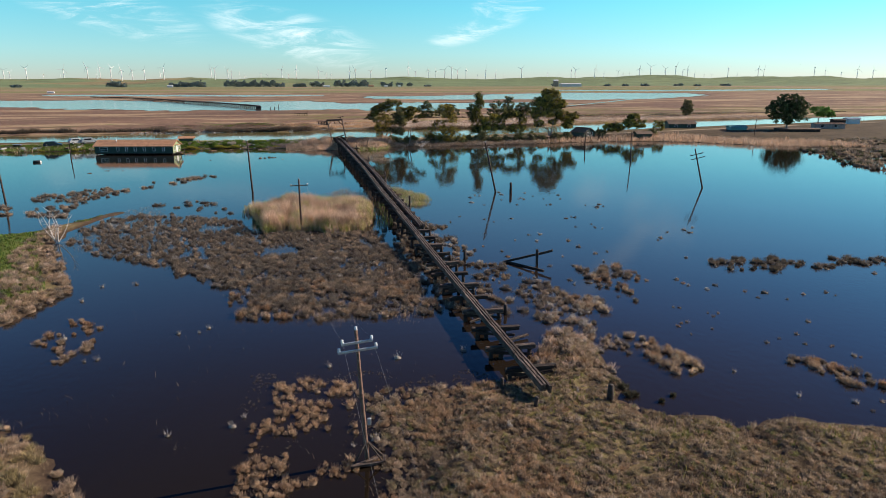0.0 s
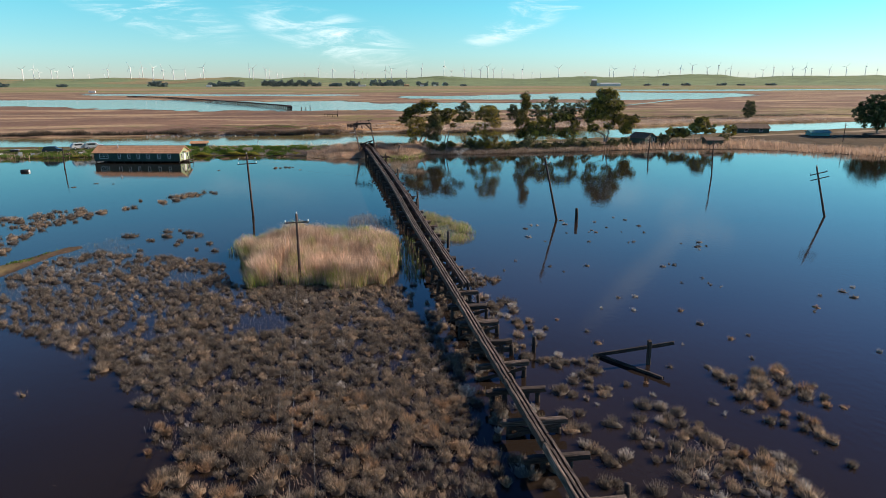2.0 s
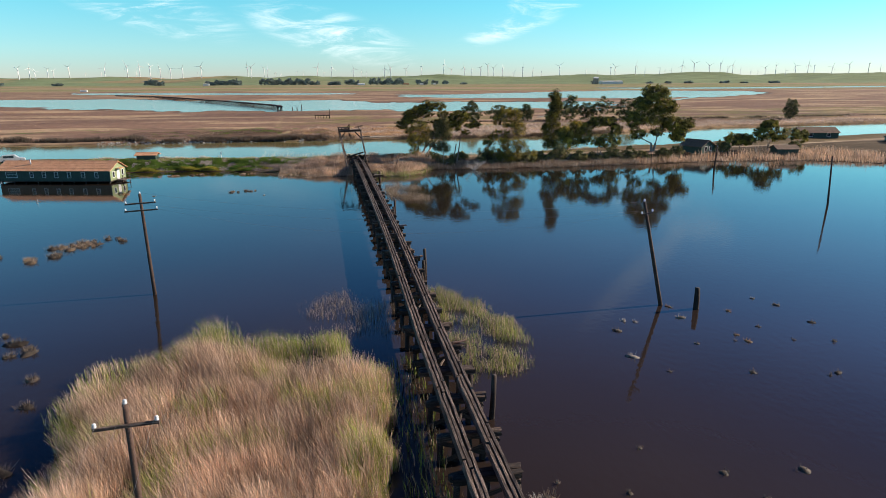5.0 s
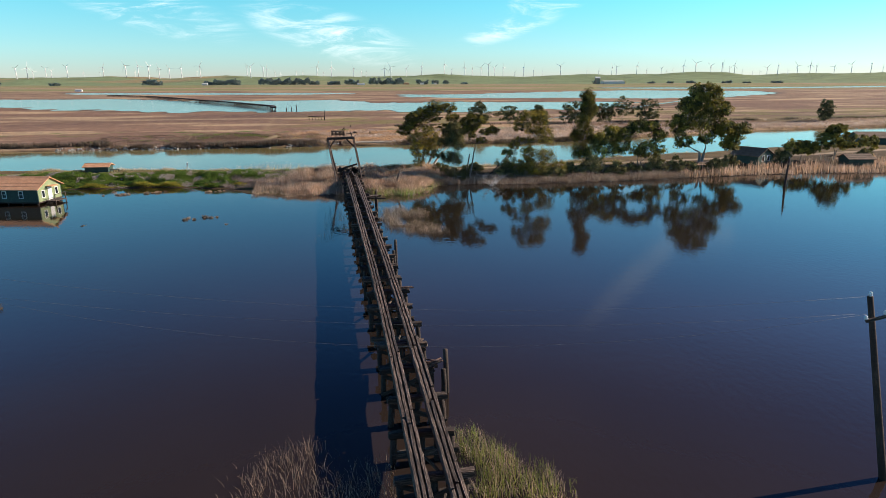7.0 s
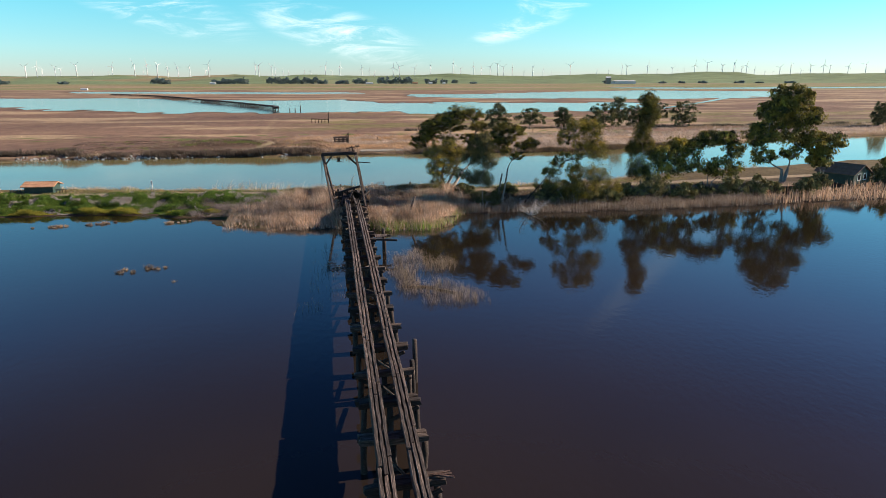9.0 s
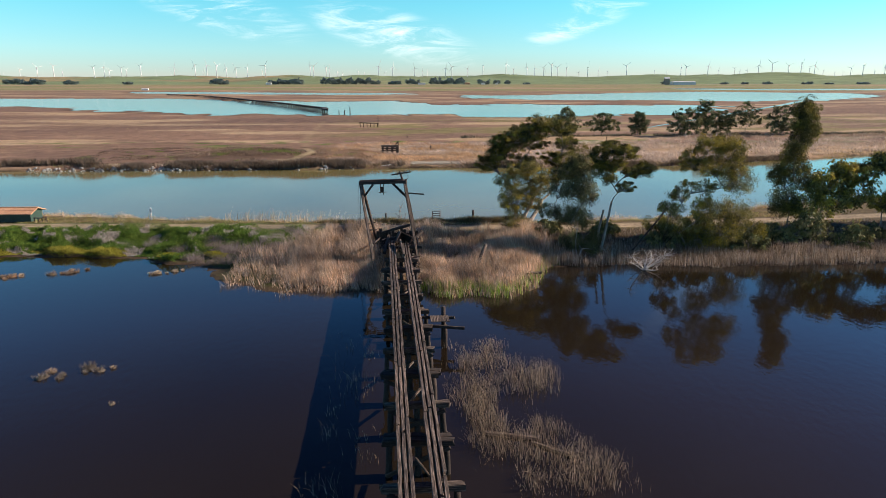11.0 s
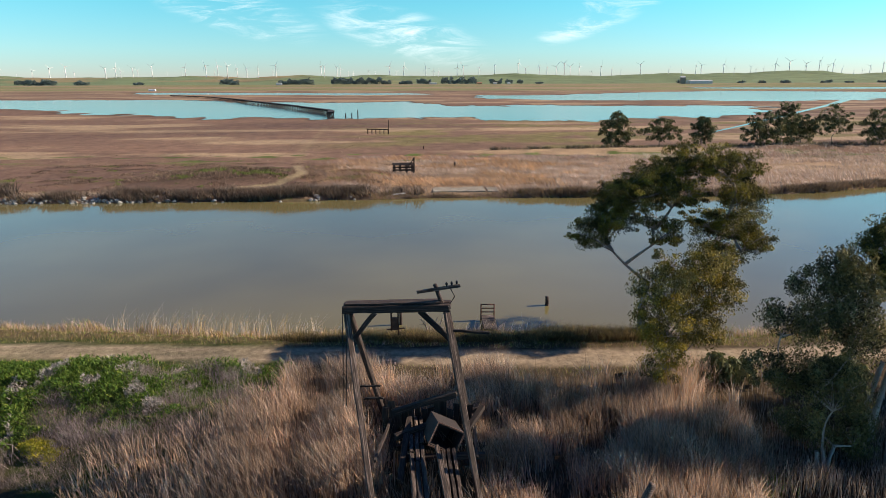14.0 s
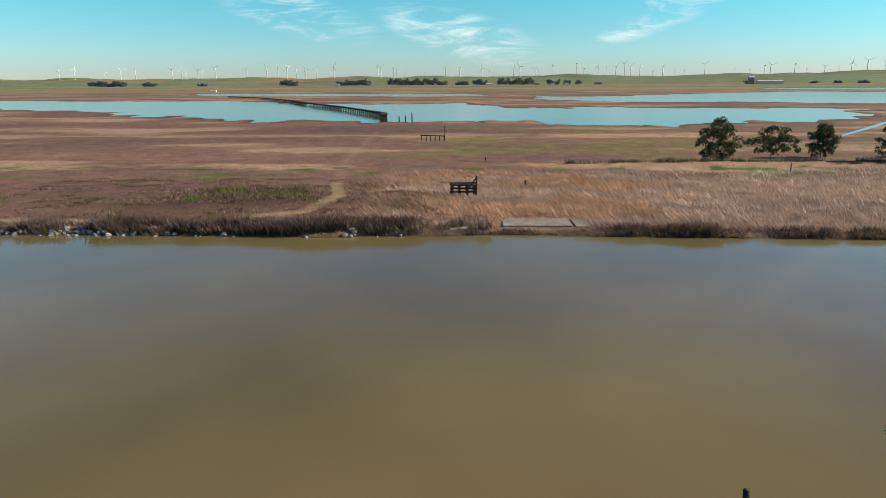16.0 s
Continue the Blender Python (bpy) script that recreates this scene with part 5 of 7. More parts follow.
# along the pond's bank under the trees, greyed and darkened to paint in tree shade, and the orange reed shore further
# on
for x0, x1, dens, wide, deep, k in ((12, 60, 75, 0.023, 11.5, 143), (60, 150, 16, 0.07, 6.5, 145), (-140, -70, 1.2, 0.12, 5, 147)):
    n_ = int((x1 - x0) * 14 * dens)
    x_, q_ = x0 + rng.random(n_) * (x1 - x0), rng.random(n_) * (14 if x0 < 50 else 24) - 1
    y_ = shore_pond(x_) + q_
    f_ = fbm(x_ / 3, y_ / 2, k)
    keep_ = (q_ > (f_ - 0.5) * 2 - 0.3) & (y_ < road_mid(x_) - 1.7 - f_) & ((x_ > 60) | (q_ < 4.5) | (rng.random(n_) < 0.5)) & (q_ < deep * (0.6 + 0.8 * f_) + 14 * smooth(85, 112, x_))
    x_, y_, f_, q_ = x_[keep_], y_[keep_], f_[keep_], q_[keep_]
    reeds(x_, y_, (0.35 + (1.5 if x0 == 12 else 2.0) * f_) * (0.7 + 0.5 * fbm(x_ / 6, y_ / 6, 175)) * np.where((x_ < 60) & (q_ > 4.5), 0.5, 1.0), mix_tones(len(x_), (REED, PALE, (0.55, 0.38, 0.26), TAN) if x0 > 50 or x0 < 0 else ((0.3, 0.24, 0.2), (0.38, 0.33, 0.29), (0.18, 0.135, 0.1), (0.28, 0.21, 0.15)), (3, 3, 3, 1)), wide)
# thin fringe on the channel side
n_ = 34000
x_ = -60 + rng.random(n_) * 140
y_ = shore_near(x_) - rng.random(n_) * 2.6 + 0.3
f_ = fbm(x_ / 2.5, y_ / 2, 149)
keep_ = rng.random(n_) < smooth(0.4, 0.66, f_) + 0.12
x_, y_, f_ = x_[keep_], y_[keep_], f_[keep_]
reeds(x_, y_, 0.25 + 1.5 * np.clip(f_ - 0.3, 0, 1) * (0.5 + rng.random(len(x_))), mix_tones(len(x_), (PALE, (0.42, 0.3, 0.12), LIME, REED), (3, 3, 1, 3)), 0.03, (-0.2, 0.05), 0.28)
# low brown bushes between the track and the water
n_ = 60000
x_ = -12 + rng.random(n_) * 26.5
y_ = shore_near(x_) + 0.6 - rng.random(n_) * 4.4
f_ = fbm(x_ / 2.5, y_ / 1.6, 148)
keep_ = (f_ > 0.3) & (y_ > road_mid(x_) + 2.0 + 0.6 * f_)
x_, y_, f_ = x_[keep_], y_[keep_], f_[keep_]
reeds(x_, y_, (0.35 + 0.75 * f_) * smooth(-13, -9, x_), mix_tones(len(x_), ((0.15, 0.115, 0.07), (0.2, 0.15, 0.07), (0.13, 0.125, 0.05), (0.38, 0.27, 0.11)), (3, 3, 2, 2)), 0.032, (-0.05, 0), 0.45, segs=1)
# tall pale plumes and dry twigs along the channel and in the green bank
for cx, cy, cn, ch, cs in (*[(-8.0 - 0.9 * k - 0.5 * math.sin(3 * k), 206.0 + 0.3 * math.sin(k) + 0.02 * k * k * 0.3, 26, 1.5 + 0.6 * math.sin(k * 1.7) ** 2, 0.5) for k in range(16)], *[(0.2 + 0.8 * k, 206.2, 12, 1.5, 0.6) for k in range(12)]):
    reeds(cx + rng.normal(0, cs, cn), cy + rng.normal(0, 0.3, cn), np.full(cn, ch), mix_tones(cn, ((0.62, 0.54, 0.45), (0.5, 0.38, 0.2), STRAW), (4, 2, 2)), 0.03, (0.3, 0), 0.22)
for cx, cy in ((-17.2, 199.0), (-19.5, 194.6), (-18.4, 193.6), (-15.4, 198.3), (-14.6, 196.2), (-13.6, 199.6), (-22.0, 192.6), (-24.0, 195.4), (-12.4, 198.6), (-11.6, 196.6), (-27.5, 197.0), (-31.0, 196.8), (-21.0, 197.2), (-16.0, 193.4), (-13.0, 193.6), (-36.0, 198.4)):
    reeds(cx + rng.normal(0, 0.55, 420), cy + rng.normal(0, 0.4, 420), np.full(420, 0.8), mix_tones(420, ((0.4, 0.35, 0.34), (0.3, 0.25, 0.24), (0.22, 0.18, 0.17)), (3, 3, 2)), 0.016, (0.05, -0.05), 0.55)
# mauve dead brush between the green bank and the reeds
n_ = 26000
x_, y_ = -23 + rng.random(n_) * 14, 188.4 + rng.random(n_) * 8.0
keep_ = (fbm(x_ / 1.6, y_ / 1.2, 177) > 0.45) & (y_ > shore_pond(x_) - 0.3) & (y_ > 189.5 - 0.3 * (x_ + 16))
x_, y_ = x_[keep_], y_[keep_]
reeds(x_, y_, 0.35 + 0.5 * fbm(x_ / 1.2, y_ / 1.2, 178), mix_tones(len(x_), ((0.3, 0.245, 0.235), (0.2, 0.16, 0.15), (0.38, 0.31, 0.26)), (4, 3, 2)), 0.013, (-0.05, 0), 0.5, segs=1)
# short dry and green grass on both verges of the track
n_ = 60000
x_ = -60 + rng.random(n_) * 115
q_ = rng.random(n_) * 7.2 - 2.6
y_ = road_mid(x_) + q_
f_ = fbm(x_ / 1.8, y_ / 1.2, 146)
keep_ = (np.abs(q_) > 1.05 + 0.55 * f_) & (y_ < shore_near(x_)) & ((q_ > 0) | (rng.random(n_) < 0.6))
x_, y_, f_ = x_[keep_], y_[keep_], f_[keep_]
t_ = mix_tones(len(x_), (LIME, STRAW, (0.45, 0.33, 0.14), (0.16, 0.2, 0.06)), (2, 3, 3, 3))
reeds(x_, y_, 0.1 + 0.3 * f_, t_, 0.03, (0, 0), 0.4, segs=1)
# the far shore: wind-laid reeds and dark bank plants
n_ = 95000
x_ = -64 + rng.random(n_) * 300
q_ = rng.random(n_) ** 1.3 * 52
y_ = shore_far(x_) + q_ - 0.3
f_ = fbm(x_ / 7, y_ / 3.5, 151)
left_ = smooth(-8, -24, x_)
keep_ = ((rng.random(n_) > left_) | (q_ < 4)) & (y_ < 316 + 0.05 * x_ + 4 * f_) & (f_ > 0.3) & (rng.random(n_) < 1.1 - 0.003 * x_) & ~((x_ > 1.0) & (x_ < 12.6) & (y_ > 262.4) & (y_ < 268.0) & (rng.random(n_) < 0.93))
x_, y_, f_, q_ = x_[keep_], y_[keep_], f_[keep_], q_[keep_]
t_ = mix_tones(len(x_), ((0.54, 0.44, 0.38), (0.47, 0.36, 0.29), (0.39, 0.3, 0.25), GREY), (4, 3, 3, 3))
o_ = (fbm(x_ / 16, y_ / 6, 205) > 0.56) & (x_ < 40)
t_[o_] = mix_tones(o_.sum(), ((0.5, 0.3, 0.16), (0.46, 0.31, 0.19)), (1, 1))
r_ = np.exp(-((x_ + 10) / 5.5) ** 2 - ((y_ - 277) / 8) ** 2) > rng.random(len(x_)) * 0.8 + 0.15
t_[r_] = np.array((0.25, 0.145, 0.1))
e_ = (q_ < 2.2)
t_[e_] = mix_tones(e_.sum(), (OLIVE, (0.2, 0.17, 0.07), (0.3,0.2,0.13), (0.3, 0.25, 0.06)), (4, 2, 3, 1))
reeds(x_, y_, 0.35 + 0.85 * f_, t_, 0.09, (-0.7, -0.15), 0.35, segs=1, patch=2.6, vary=0.6)
# rough growth on the mounds left of the landing across the channel
n_ = 50000
x_ = -75 + rng.random(n_) * 70
y_ = shore_far(x_) + rng.random(n_) * 42
f_ = fbm(x_ / 5, y_ / 3, 153)
keep_ = (f_ > 0.54 - 0.4 * np.exp(-((x_ + 34) / 14) ** 2 - ((y_ - 281) / 9) ** 2)) & (y_ < 300 + 20 * f_)
for (ax, ay), (bx, by) in (((-62, 266), (-33, 265.5)), ((-33, 265.5), (-24, 270)), ((-24, 270), (-21, 279)), ((-21, 279), (-25, 297))):
    ex, ey = bx - ax, by - ay
    tt = np.clip(((x_ - ax) * ex + (y_ - ay) * ey) / (ex * ex + ey * ey), 0, 1)
    keep_ &= np.hypot(x_ - ax - tt * ex, y_ - ay - tt * ey) > 1.1
x_, y_, f_ = x_[keep_], y_[keep_], f_[keep_]
t_ = mix_tones(len(x_), ((0.13, 0.088, 0.066), (0.17, 0.125, 0.09), TAN, (0.33, 0.235, 0.18)), (5, 3, 1.5, 1.5))
g_ = fbm(x_ / 4, y_ / 2.5, 155) > 0.66
t_[g_] = np.array((0.15, 0.2, 0.045))
reeds(x_, y_, 0.12 + 0.75 * f_ * (0.35 + 0.65 * np.exp(-((x_ + 34) / 14) ** 2 - ((y_ - 281) / 9) ** 2)), t_, 0.12, (-0.1, 0), 0.5, segs=1, patch=2.5, vary=0.6)
# dark hedge line along the far bank and the old dyke on the plain, the dyke's part also painting in the trees' shadow
for n_, x0, x1, fy, wd, hg, tones in ((20000, -210, -64, lambda q: shore_far(q) + 1.5, 4.5, 1.7, ((0.12, 0.095, 0.07), (0.085, 0.07, 0.055))), (26000, -66, 12, lambda q: shore_far(q) + 0.2, 3.0, 1.5, ((0.16, 0.115, 0.085), OLIVE)), (14000, 12, 90, lambda q: shore_far(q) + 0.1, 1.6, 1.0, ((0.24, 0.17, 0.11), OLIVE)), (14000, 18, 330, line((0, 317), (60, 320), (200, 326), (400, 352)), 3.0, 1.0, ((0.09, 0.09, 0.045), OLIVE))):
    x_ = x0 + rng.random(n_) * (x1 - x0)
    y_ = fy(x_) + rng.random(n_) * wd
    f_ = fbm(x_ / 5, y_ / 2, 159)
    keep_ = (rng.random(n_) < smooth(0.36, 0.6, f_)) & ~((x_ > 0.5) & (x_ < 13) & (y_ < 290))
    x_, y_, n_ = x_[keep_], y_[keep_], int(keep_.sum())
    reeds(x_, y_, hg * (0.4 + fbm(x_ / 6, y_ / 3, 157)), mix_tones(n_, tones, (1, 1)), 0.16, (0, 0), 0.5, segs=1)
# low scrub that roughens the plain beyond
n_ = 26000
x_ = -330 + rng.random(n_) * 760
y_ = 300 + rng.random(n_) ** 1.3 * 200
f_ = fbm(x_ / 14, y_ / 5, 171)
keep_ = (f_ > 0.42) & (y_ > shore_far(x_) + 12)
x_, y_, f_ = x_[keep_], y_[keep_], f_[keep_]
reeds(x_, y_, 0.06 + 0.2 * f_, mix_tones(len(x_), ((0.17, 0.115, 0.09), (0.25, 0.185, 0.13), (0.4, 0.31, 0.21), (0.2, 0.19, 0.09)), (4, 3, 2, 1)), 0.3, (0, 0), 0.5, segs=1, patch=9, vary=0.6)
joined("reeds", REEDS, M_PLANT, "dense tan reeds with green shoots along banks and pond", "reeds")

# green mat of leafy plants on the levee's flank
GREENS = []
n_ = 240000
x_ = -120 + (rng.random(n_) ** 0.5) * 112
y_ = shore_pond(x_) - 0.5 + rng.random(n_) * (road_mid(x_) - shore_pond(x_))
f_ = fbm(x_ / 2.6, y_ / 2.0, 161)
d_ = y_ - shore_pond(x_) + (f_ - 0.5) * 2.5
keep_ = (d_ > 0.1) & (y_ < road_mid(x_) - 1.5 - 0.6 * f_) & (y_ > 188.5 + 6.0 * smooth(-26, -20, x_) + 2.5 * (f_ - 0.5) + 2.0 * smooth(-14, -10, x_)) & (x_ < -7.5 - 2 * f_)
x_, y_, f_ = x_[keep_], y_[keep_], f_[keep_]
n_ = len(x_)
z_ = ground_height(x_, y_) + 0.75 * smooth(0.38, 0.7, f_) * rng.random(n_) ** 0.5
t_ = mix_tones(n_, ((0.09, 0.17, 0.025), (0.14, 0.23, 0.035), (0.22, 0.28, 0.05), (0.055, 0.11, 0.02)), (4, 4, 2, 2.5))
g_ = fbm(x_ / 1.4, y_ / 1.2, 163) > 0.645
t_[g_] = np.array(GREY) * (0.7 + 0.5 * rng.random((g_.sum(), 1)))
y2_ = (d_[keep_] < 1.6) & (fbm(x_ / 3, y_ / 3, 165) > 0.55)
t_[y2_] = np.array((0.33, 0.31, 0.05)) * (0.7 + 0.5 * rng.random((y2_.sum(), 1)))
GREENS.append(blades(np.stack([x_, y_, z_], 1), 0.08 + 0.14 * f_, 0.05 + 0.04 * rng.random(n_), np.stack([rng.normal(0, 0.7, n_), rng.normal(-0.2, 0.7, n_)], 1), t_))
# a bright yellow-green bush at the foot of the bank
for bx, by, br, bh in ((-19.9, 193.2, 0.75, 0.6), (-19.1, 192.8, 0.6, 0.5), (-20.5, 193.7, 0.6, 0.45), (-15.4, 195.6, 0.6, 0.4), (-24.5, 193.2, 0.9, 0.5)):
    a_, q_ = rng.random(1500) * 2 * np.pi, np.sqrt(rng.random(1500))
    w_ = 1 + 0.25 * np.sin(3 * a_ + bx)
    GREENS.append(blades(np.stack([bx + br * w_ * q_ * np.cos(a_), by + br * w_ * q_ * np.sin(a_), 0.15 + bh * np.sqrt(1 - 0.9 * q_ ** 2) * (0.55 + 0.45 * rng.random(1500))], 1), 0.06 + 0.08 * rng.random(1500), np.full(1500, 0.06), rng.normal(0, 0.8, (1500, 2)), mix_tones(1500, ((0.42, 0.38, 0.03), (0.3, 0.3, 0.03), (0.2, 0.24, 0.03)), (3, 3, 1))))
# short green grass on the western bank and about the near shore
x_, y_, f_, d_ = scatter(GREEN_LAND, 26, 1.0, 167, 2.5)
k_ = d_ > 1.5
x_, y_, f_ = x_[k_], y_[k_], f_[k_]
GREENS.append(blades(np.stack([x_, y_, ground_height(x_, y_)], 1), 0.14 + 0.2 * f_, np.full(len(x_), 0.12), rng.normal(0, 0.3, (len(x_), 2)), mix_tones(len(x_), (DEEP, (0.13, 0.17, 0.03), (0.2, 0.19, 0.06)), (3, 3, 1))))
x_, y_, f_, d_ = scatter([(2, 36), (4, 31), (8, 27), (16, 24), (24, 21), (24, 16), (0, 16), (0, 30)], 16, 2.0, 169, 2.2, 0.52)
GREENS.append(blades(np.stack([x_, y_, ground_height(x_, y_)], 1), 0.12 + 0.2 * f_, np.full(len(x_), 0.07), rng.normal(0, 0.35, (len(x_), 2)), mix_tones(len(x_), ((0.12, 0.14, 0.03), (0.2, 0.18, 0.06), TAN), (3, 3, 1))))
joined("green_undergrowth", GREENS, M_PLANT, "low leafy green plants and grass on the banks", "undergrowth")


# ---- trees ----
def limb(bm, a, b, r0, r1, r, bend=0.15, n=4, sides=6):
    a, b = Vector(a), Vector(b)
    ln = (b - a).length
    off = Vector((r.uniform(-1, 1), r.uniform(-1, 1), r.uniform(-0.2, 0.6))) * ln * bend
    pts = [a.lerp(b, k / n) + off * math.sin(math.pi * k / n) for k in range(n + 1)]
    tube(bm, pts, [r0 + (r1 - r0) * k / n for k in range(n + 1)], sides, cap=False)
    return pts


def gum_tree(x, y, lobes, seed, leaves, size, label, stems=((0, 0),), r0=0.22, tones=None, group="trees", bark=None, name="eucalyptus_tree", hang=0.75, per=32):
    """A tree with several stems. A stem is its foot (x, y), and where it leans its fork (x, y, z) too.
    Lobes of the crown are (dx, dy, height, half width, half height, share of the leaves)."""
    fine = x < 47 and y < 204 and leaves > 15000
    leaves, size, per = (leaves * 2.0, size * 0.8, 100) if fine else (leaves / 1.5, size * 1.4, per)
    r, g = random.Random(seed), np.random.default_rng(seed)
    z0 = max(land_z(x, y), 0.0) - 0.1
    tree = empty(name, pose(x, y, z0), label, "tree", group)
    bm = bmesh.new()
    low = min(l[2] - l[4] for l in lobes)
    tops = []
    for st in stems:
        fork = st[2:] if len(st) > 2 else (st[0] * 2.2 + r.uniform(-.3, .3), st[1] * 2.2 + r.uniform(-.3, .3), max(1.2, low * 0.75))
        foot = st[:2] if len(st) > 2 else (st[0] * 0.5, st[1] * 0.5)
        pts = limb(bm, (*foot, -0.3), fork, r0, r0 * 0.6, r, 0.06, 5, 8)
        tops += [Vector(fork), pts[4]]
    tips = []
    for dx, dy, hz, rx, rz, share in sorted(lobes, key=lambda l: l[2]):
        c = Vector((dx, dy, hz))
        start = min(tops, key=lambda t: (t - c).length + 2.0 * max(0.0, t.z - c.z))
        hub = start.lerp(c, 0.7) + Vector((r.uniform(-.3, .3), r.uniform(-.3, .3), -0.2 * rz))
        pts = limb(bm, start, hub, r0 * 0.42, r0 * 0.22, r, 0.12, 5, 7)
        tops += [pts[3], hub]
        subs = []
        for k in range(7):
            q = Vector(g.normal(0, 1, 3)).normalized() * r.uniform(0.35, 0.75)
            sb = c + Vector((q.x * rx, q.y * rx, q.z * rz))
            limb(bm, hub, sb, r0 * 0.17, r0 * 0.07, r, 0.12, 3, 5)
            subs.append(sb)
        m = max(5, int(leaves * share / per))
        for k in range(m):
            q = Vector(g.normal(0, 1, 3)).normalized() * r.uniform(0.35, 1.0) ** 0.5 * r.uniform(0.8, 1.3)
            tip = c + Vector((q.x * rx * 1.08, q.y * rx, (q.z + 0.12) * rz * 1.1))
            near = min(subs, key=lambda t: (t - tip).length)
            limb(bm, near, tip, r0 * 0.05, 0.008, r, 0.14, 2, 3)
            tips.append((tip, leaves * share / m, min(rx, rz)))
    part("trunk", bm, bark or M_BARK, tree)
    vs, tn = [], []
    tones = tones or ((0.12, 0.11, 0.025), (0.25, 0.205, 0.035), (0.05, 0.052, 0.018), (0.15, 0.135, 0.035))
    for tip, cnt, rr in tips:
        n = max(5, int(cnt * r.uniform(0.4, 1.6)))
        s = min(0.42, 0.2 * rr + 0.06) * (r.uniform(0.6, 1.7) if fine else r.uniform(0.5, 1.4))
        off = g.normal(0, 1, (n, 3))
        off *= np.minimum(1.0, 1.45 / np.linalg.norm(off, axis=1, keepdims=True))
        c = np.array(tip) + off * (s, s, s * hang)
        a = g.random(n) * 2 * np.pi
        ln = size * (0.7 + 0.6 * g.random(n))
        d = np.stack([np.cos(a) * 0.7, np.sin(a) * 0.7, -0.4 - 0.6 * g.random(n)], 1) * ln[:, None]
        w = g.normal(0, 1, (n, 3))
        w -= d * (w * d).sum(1, keepdims=True) / (d * d).sum(1, keepdims=True)
        w *= (ln * 0.21)[:, None] / np.linalg.norm(w, axis=1, keepdims=True)
        vs.append(np.stack([c, c + d * 0.45 + w, c + d, c + d * 0.45 - w], 1).reshape(-1, 3))
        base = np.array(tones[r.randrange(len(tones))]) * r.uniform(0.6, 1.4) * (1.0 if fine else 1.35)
        tn.append(np.tile(base, (4 * n, 1)))
    vs, tn = np.concatenate(vs), np.concatenate(tn)
    vs[:, 2] = np.maximum(vs[:, 2], 0.15)
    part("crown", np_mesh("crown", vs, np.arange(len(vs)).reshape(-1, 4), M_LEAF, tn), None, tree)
    return tree


YELLOWISH = ((0.21, 0.17, 0.03), (0.36, 0.275, 0.04), (0.09, 0.085, 0.025), (0.22, 0.19, 0.06))
GREYISH = ((0.12, 0.115, 0.045), (0.21, 0.18, 0.07), (0.06, 0.06, 0.028), (0.15, 0.14, 0.06))
gum_tree(13.0, 202.9, [(-3.7, 0.4, 7.1, 1.2, 0.8, 0.06), (-2.1, 1.1, 8.2, 1.5, 0.9, 0.09), (-0.7, -0.1, 9.8, 1.7, 1.0, 0.12), (1.5, 1.5, 10.6, 1.9, 0.9, 0.11), (3.2, 0.7, 11.6, 1.9, 0.8, 0.1), (4.5, -0.4, 11.2, 1.5, 0.8, 0.08),
                       (5.7, 0.4, 9.4, 1.1, 0.9, 0.06), (5.9, 1.1, 7.2, 1.6, 0.9, 0.09), (6.7, -0.1, 6.5, 1.0, 0.8, 0.05), (4.1, 1.5, 7.4, 1.4, 0.7, 0.06), (0.3, 0.7, 7.8, 1.2, 0.6, 0.03), (4.3, -0.4, 5.6, 1.3, 0.8, 0.06), (2.2, 0.4, 9.4, 1.3, 0.6, 0.05),
                       (-1.9, 0.7, 9.4, 1.4, 0.9, .09), (-2.6, 0.4, 7.8, 1.1, 0.7, .05), (0.5, 0.9, 10.3, 1.4, 0.8, .08), (1.1, 0.2, 7.1, 1.1, 0.7, .04),
                       (7.2, 5.0, 5.6, 1.7, 1.2, .06), (9.4, 6.8, 7.2, 1.8, 1.2, .06)], 1,
         42000, 0.16, "spreading old eucalyptus with pale bare limbs by the track", ((0, 0, 0.3, 0.6, 3.7), (0.55, 0.1, 2.8, 0.8, 4.0), (1.35, -0.1, 3.4, 1.8, 2.3)), 0.29, hang=0.6)
gum_tree(11.3, 195.2, [(0.6, 0.0, 7.5, 1.6, 0.7, 0.13), (2.3, 0.7, 6.8, 1.2, 0.7, 0.1), (-0.9, -0.5, 6.3, 1.1, 0.9, 0.12), (1.3, 1.1, 5.2, 1.5, 1.0, 0.15), (2.8, 0.3, 5.6, 1.0, 0.9, 0.1), (-0.2, -0.8, 4.3, 1.4, 0.9, 0.13), (1.9, 0.0, 3.9, 0.9, 0.8, 0.08), (-0.8, 0.7, 4.1, 0.8, 0.9, 0.07), (-0.3, -0.5, 2.3, 0.8, 1.1, 0.1)], 2, 21000, 0.15,
         "young bushy eucalyptus with yellowish leaves in the reeds", ((0, 0), (0.2, 0.05)), 0.13, YELLOWISH)
gum_tree(18.7, 190.4, [(0.1, 0.6, 10.3, 0.9, 0.8, 0.15), (1.6, 1.3, 11.1, 1.1, 0.6, 0.14), (2.5, 0.1, 10.7, 1.1, 0.6, 0.15), (5.0, 1.7, 8.8, 0.9, 0.7, 0.14), (1.6, 0.9, 9.4, 1.1, 0.6, 0.14), (2.7, -0.2, 7.3, 0.8, 0.5, 0.06), (-0.1, 0.6, 8.9, 0.6, 0.6, 0.07), (3.8, 1.3, 8.6, 0.9, 0.5, 0.1), (1.0, 0.1, 8.2, 0.7, 0.5, 0.06)], 3, 20000, 0.16,
         "leaning eucalyptus with a bare pale trunk at the water's edge", ((0.3, 0.4, 0.8, 0.5, 4.9), (0.6, 0.5, 1.7, 0.9, 5.6)), 0.17, hang=0.65)
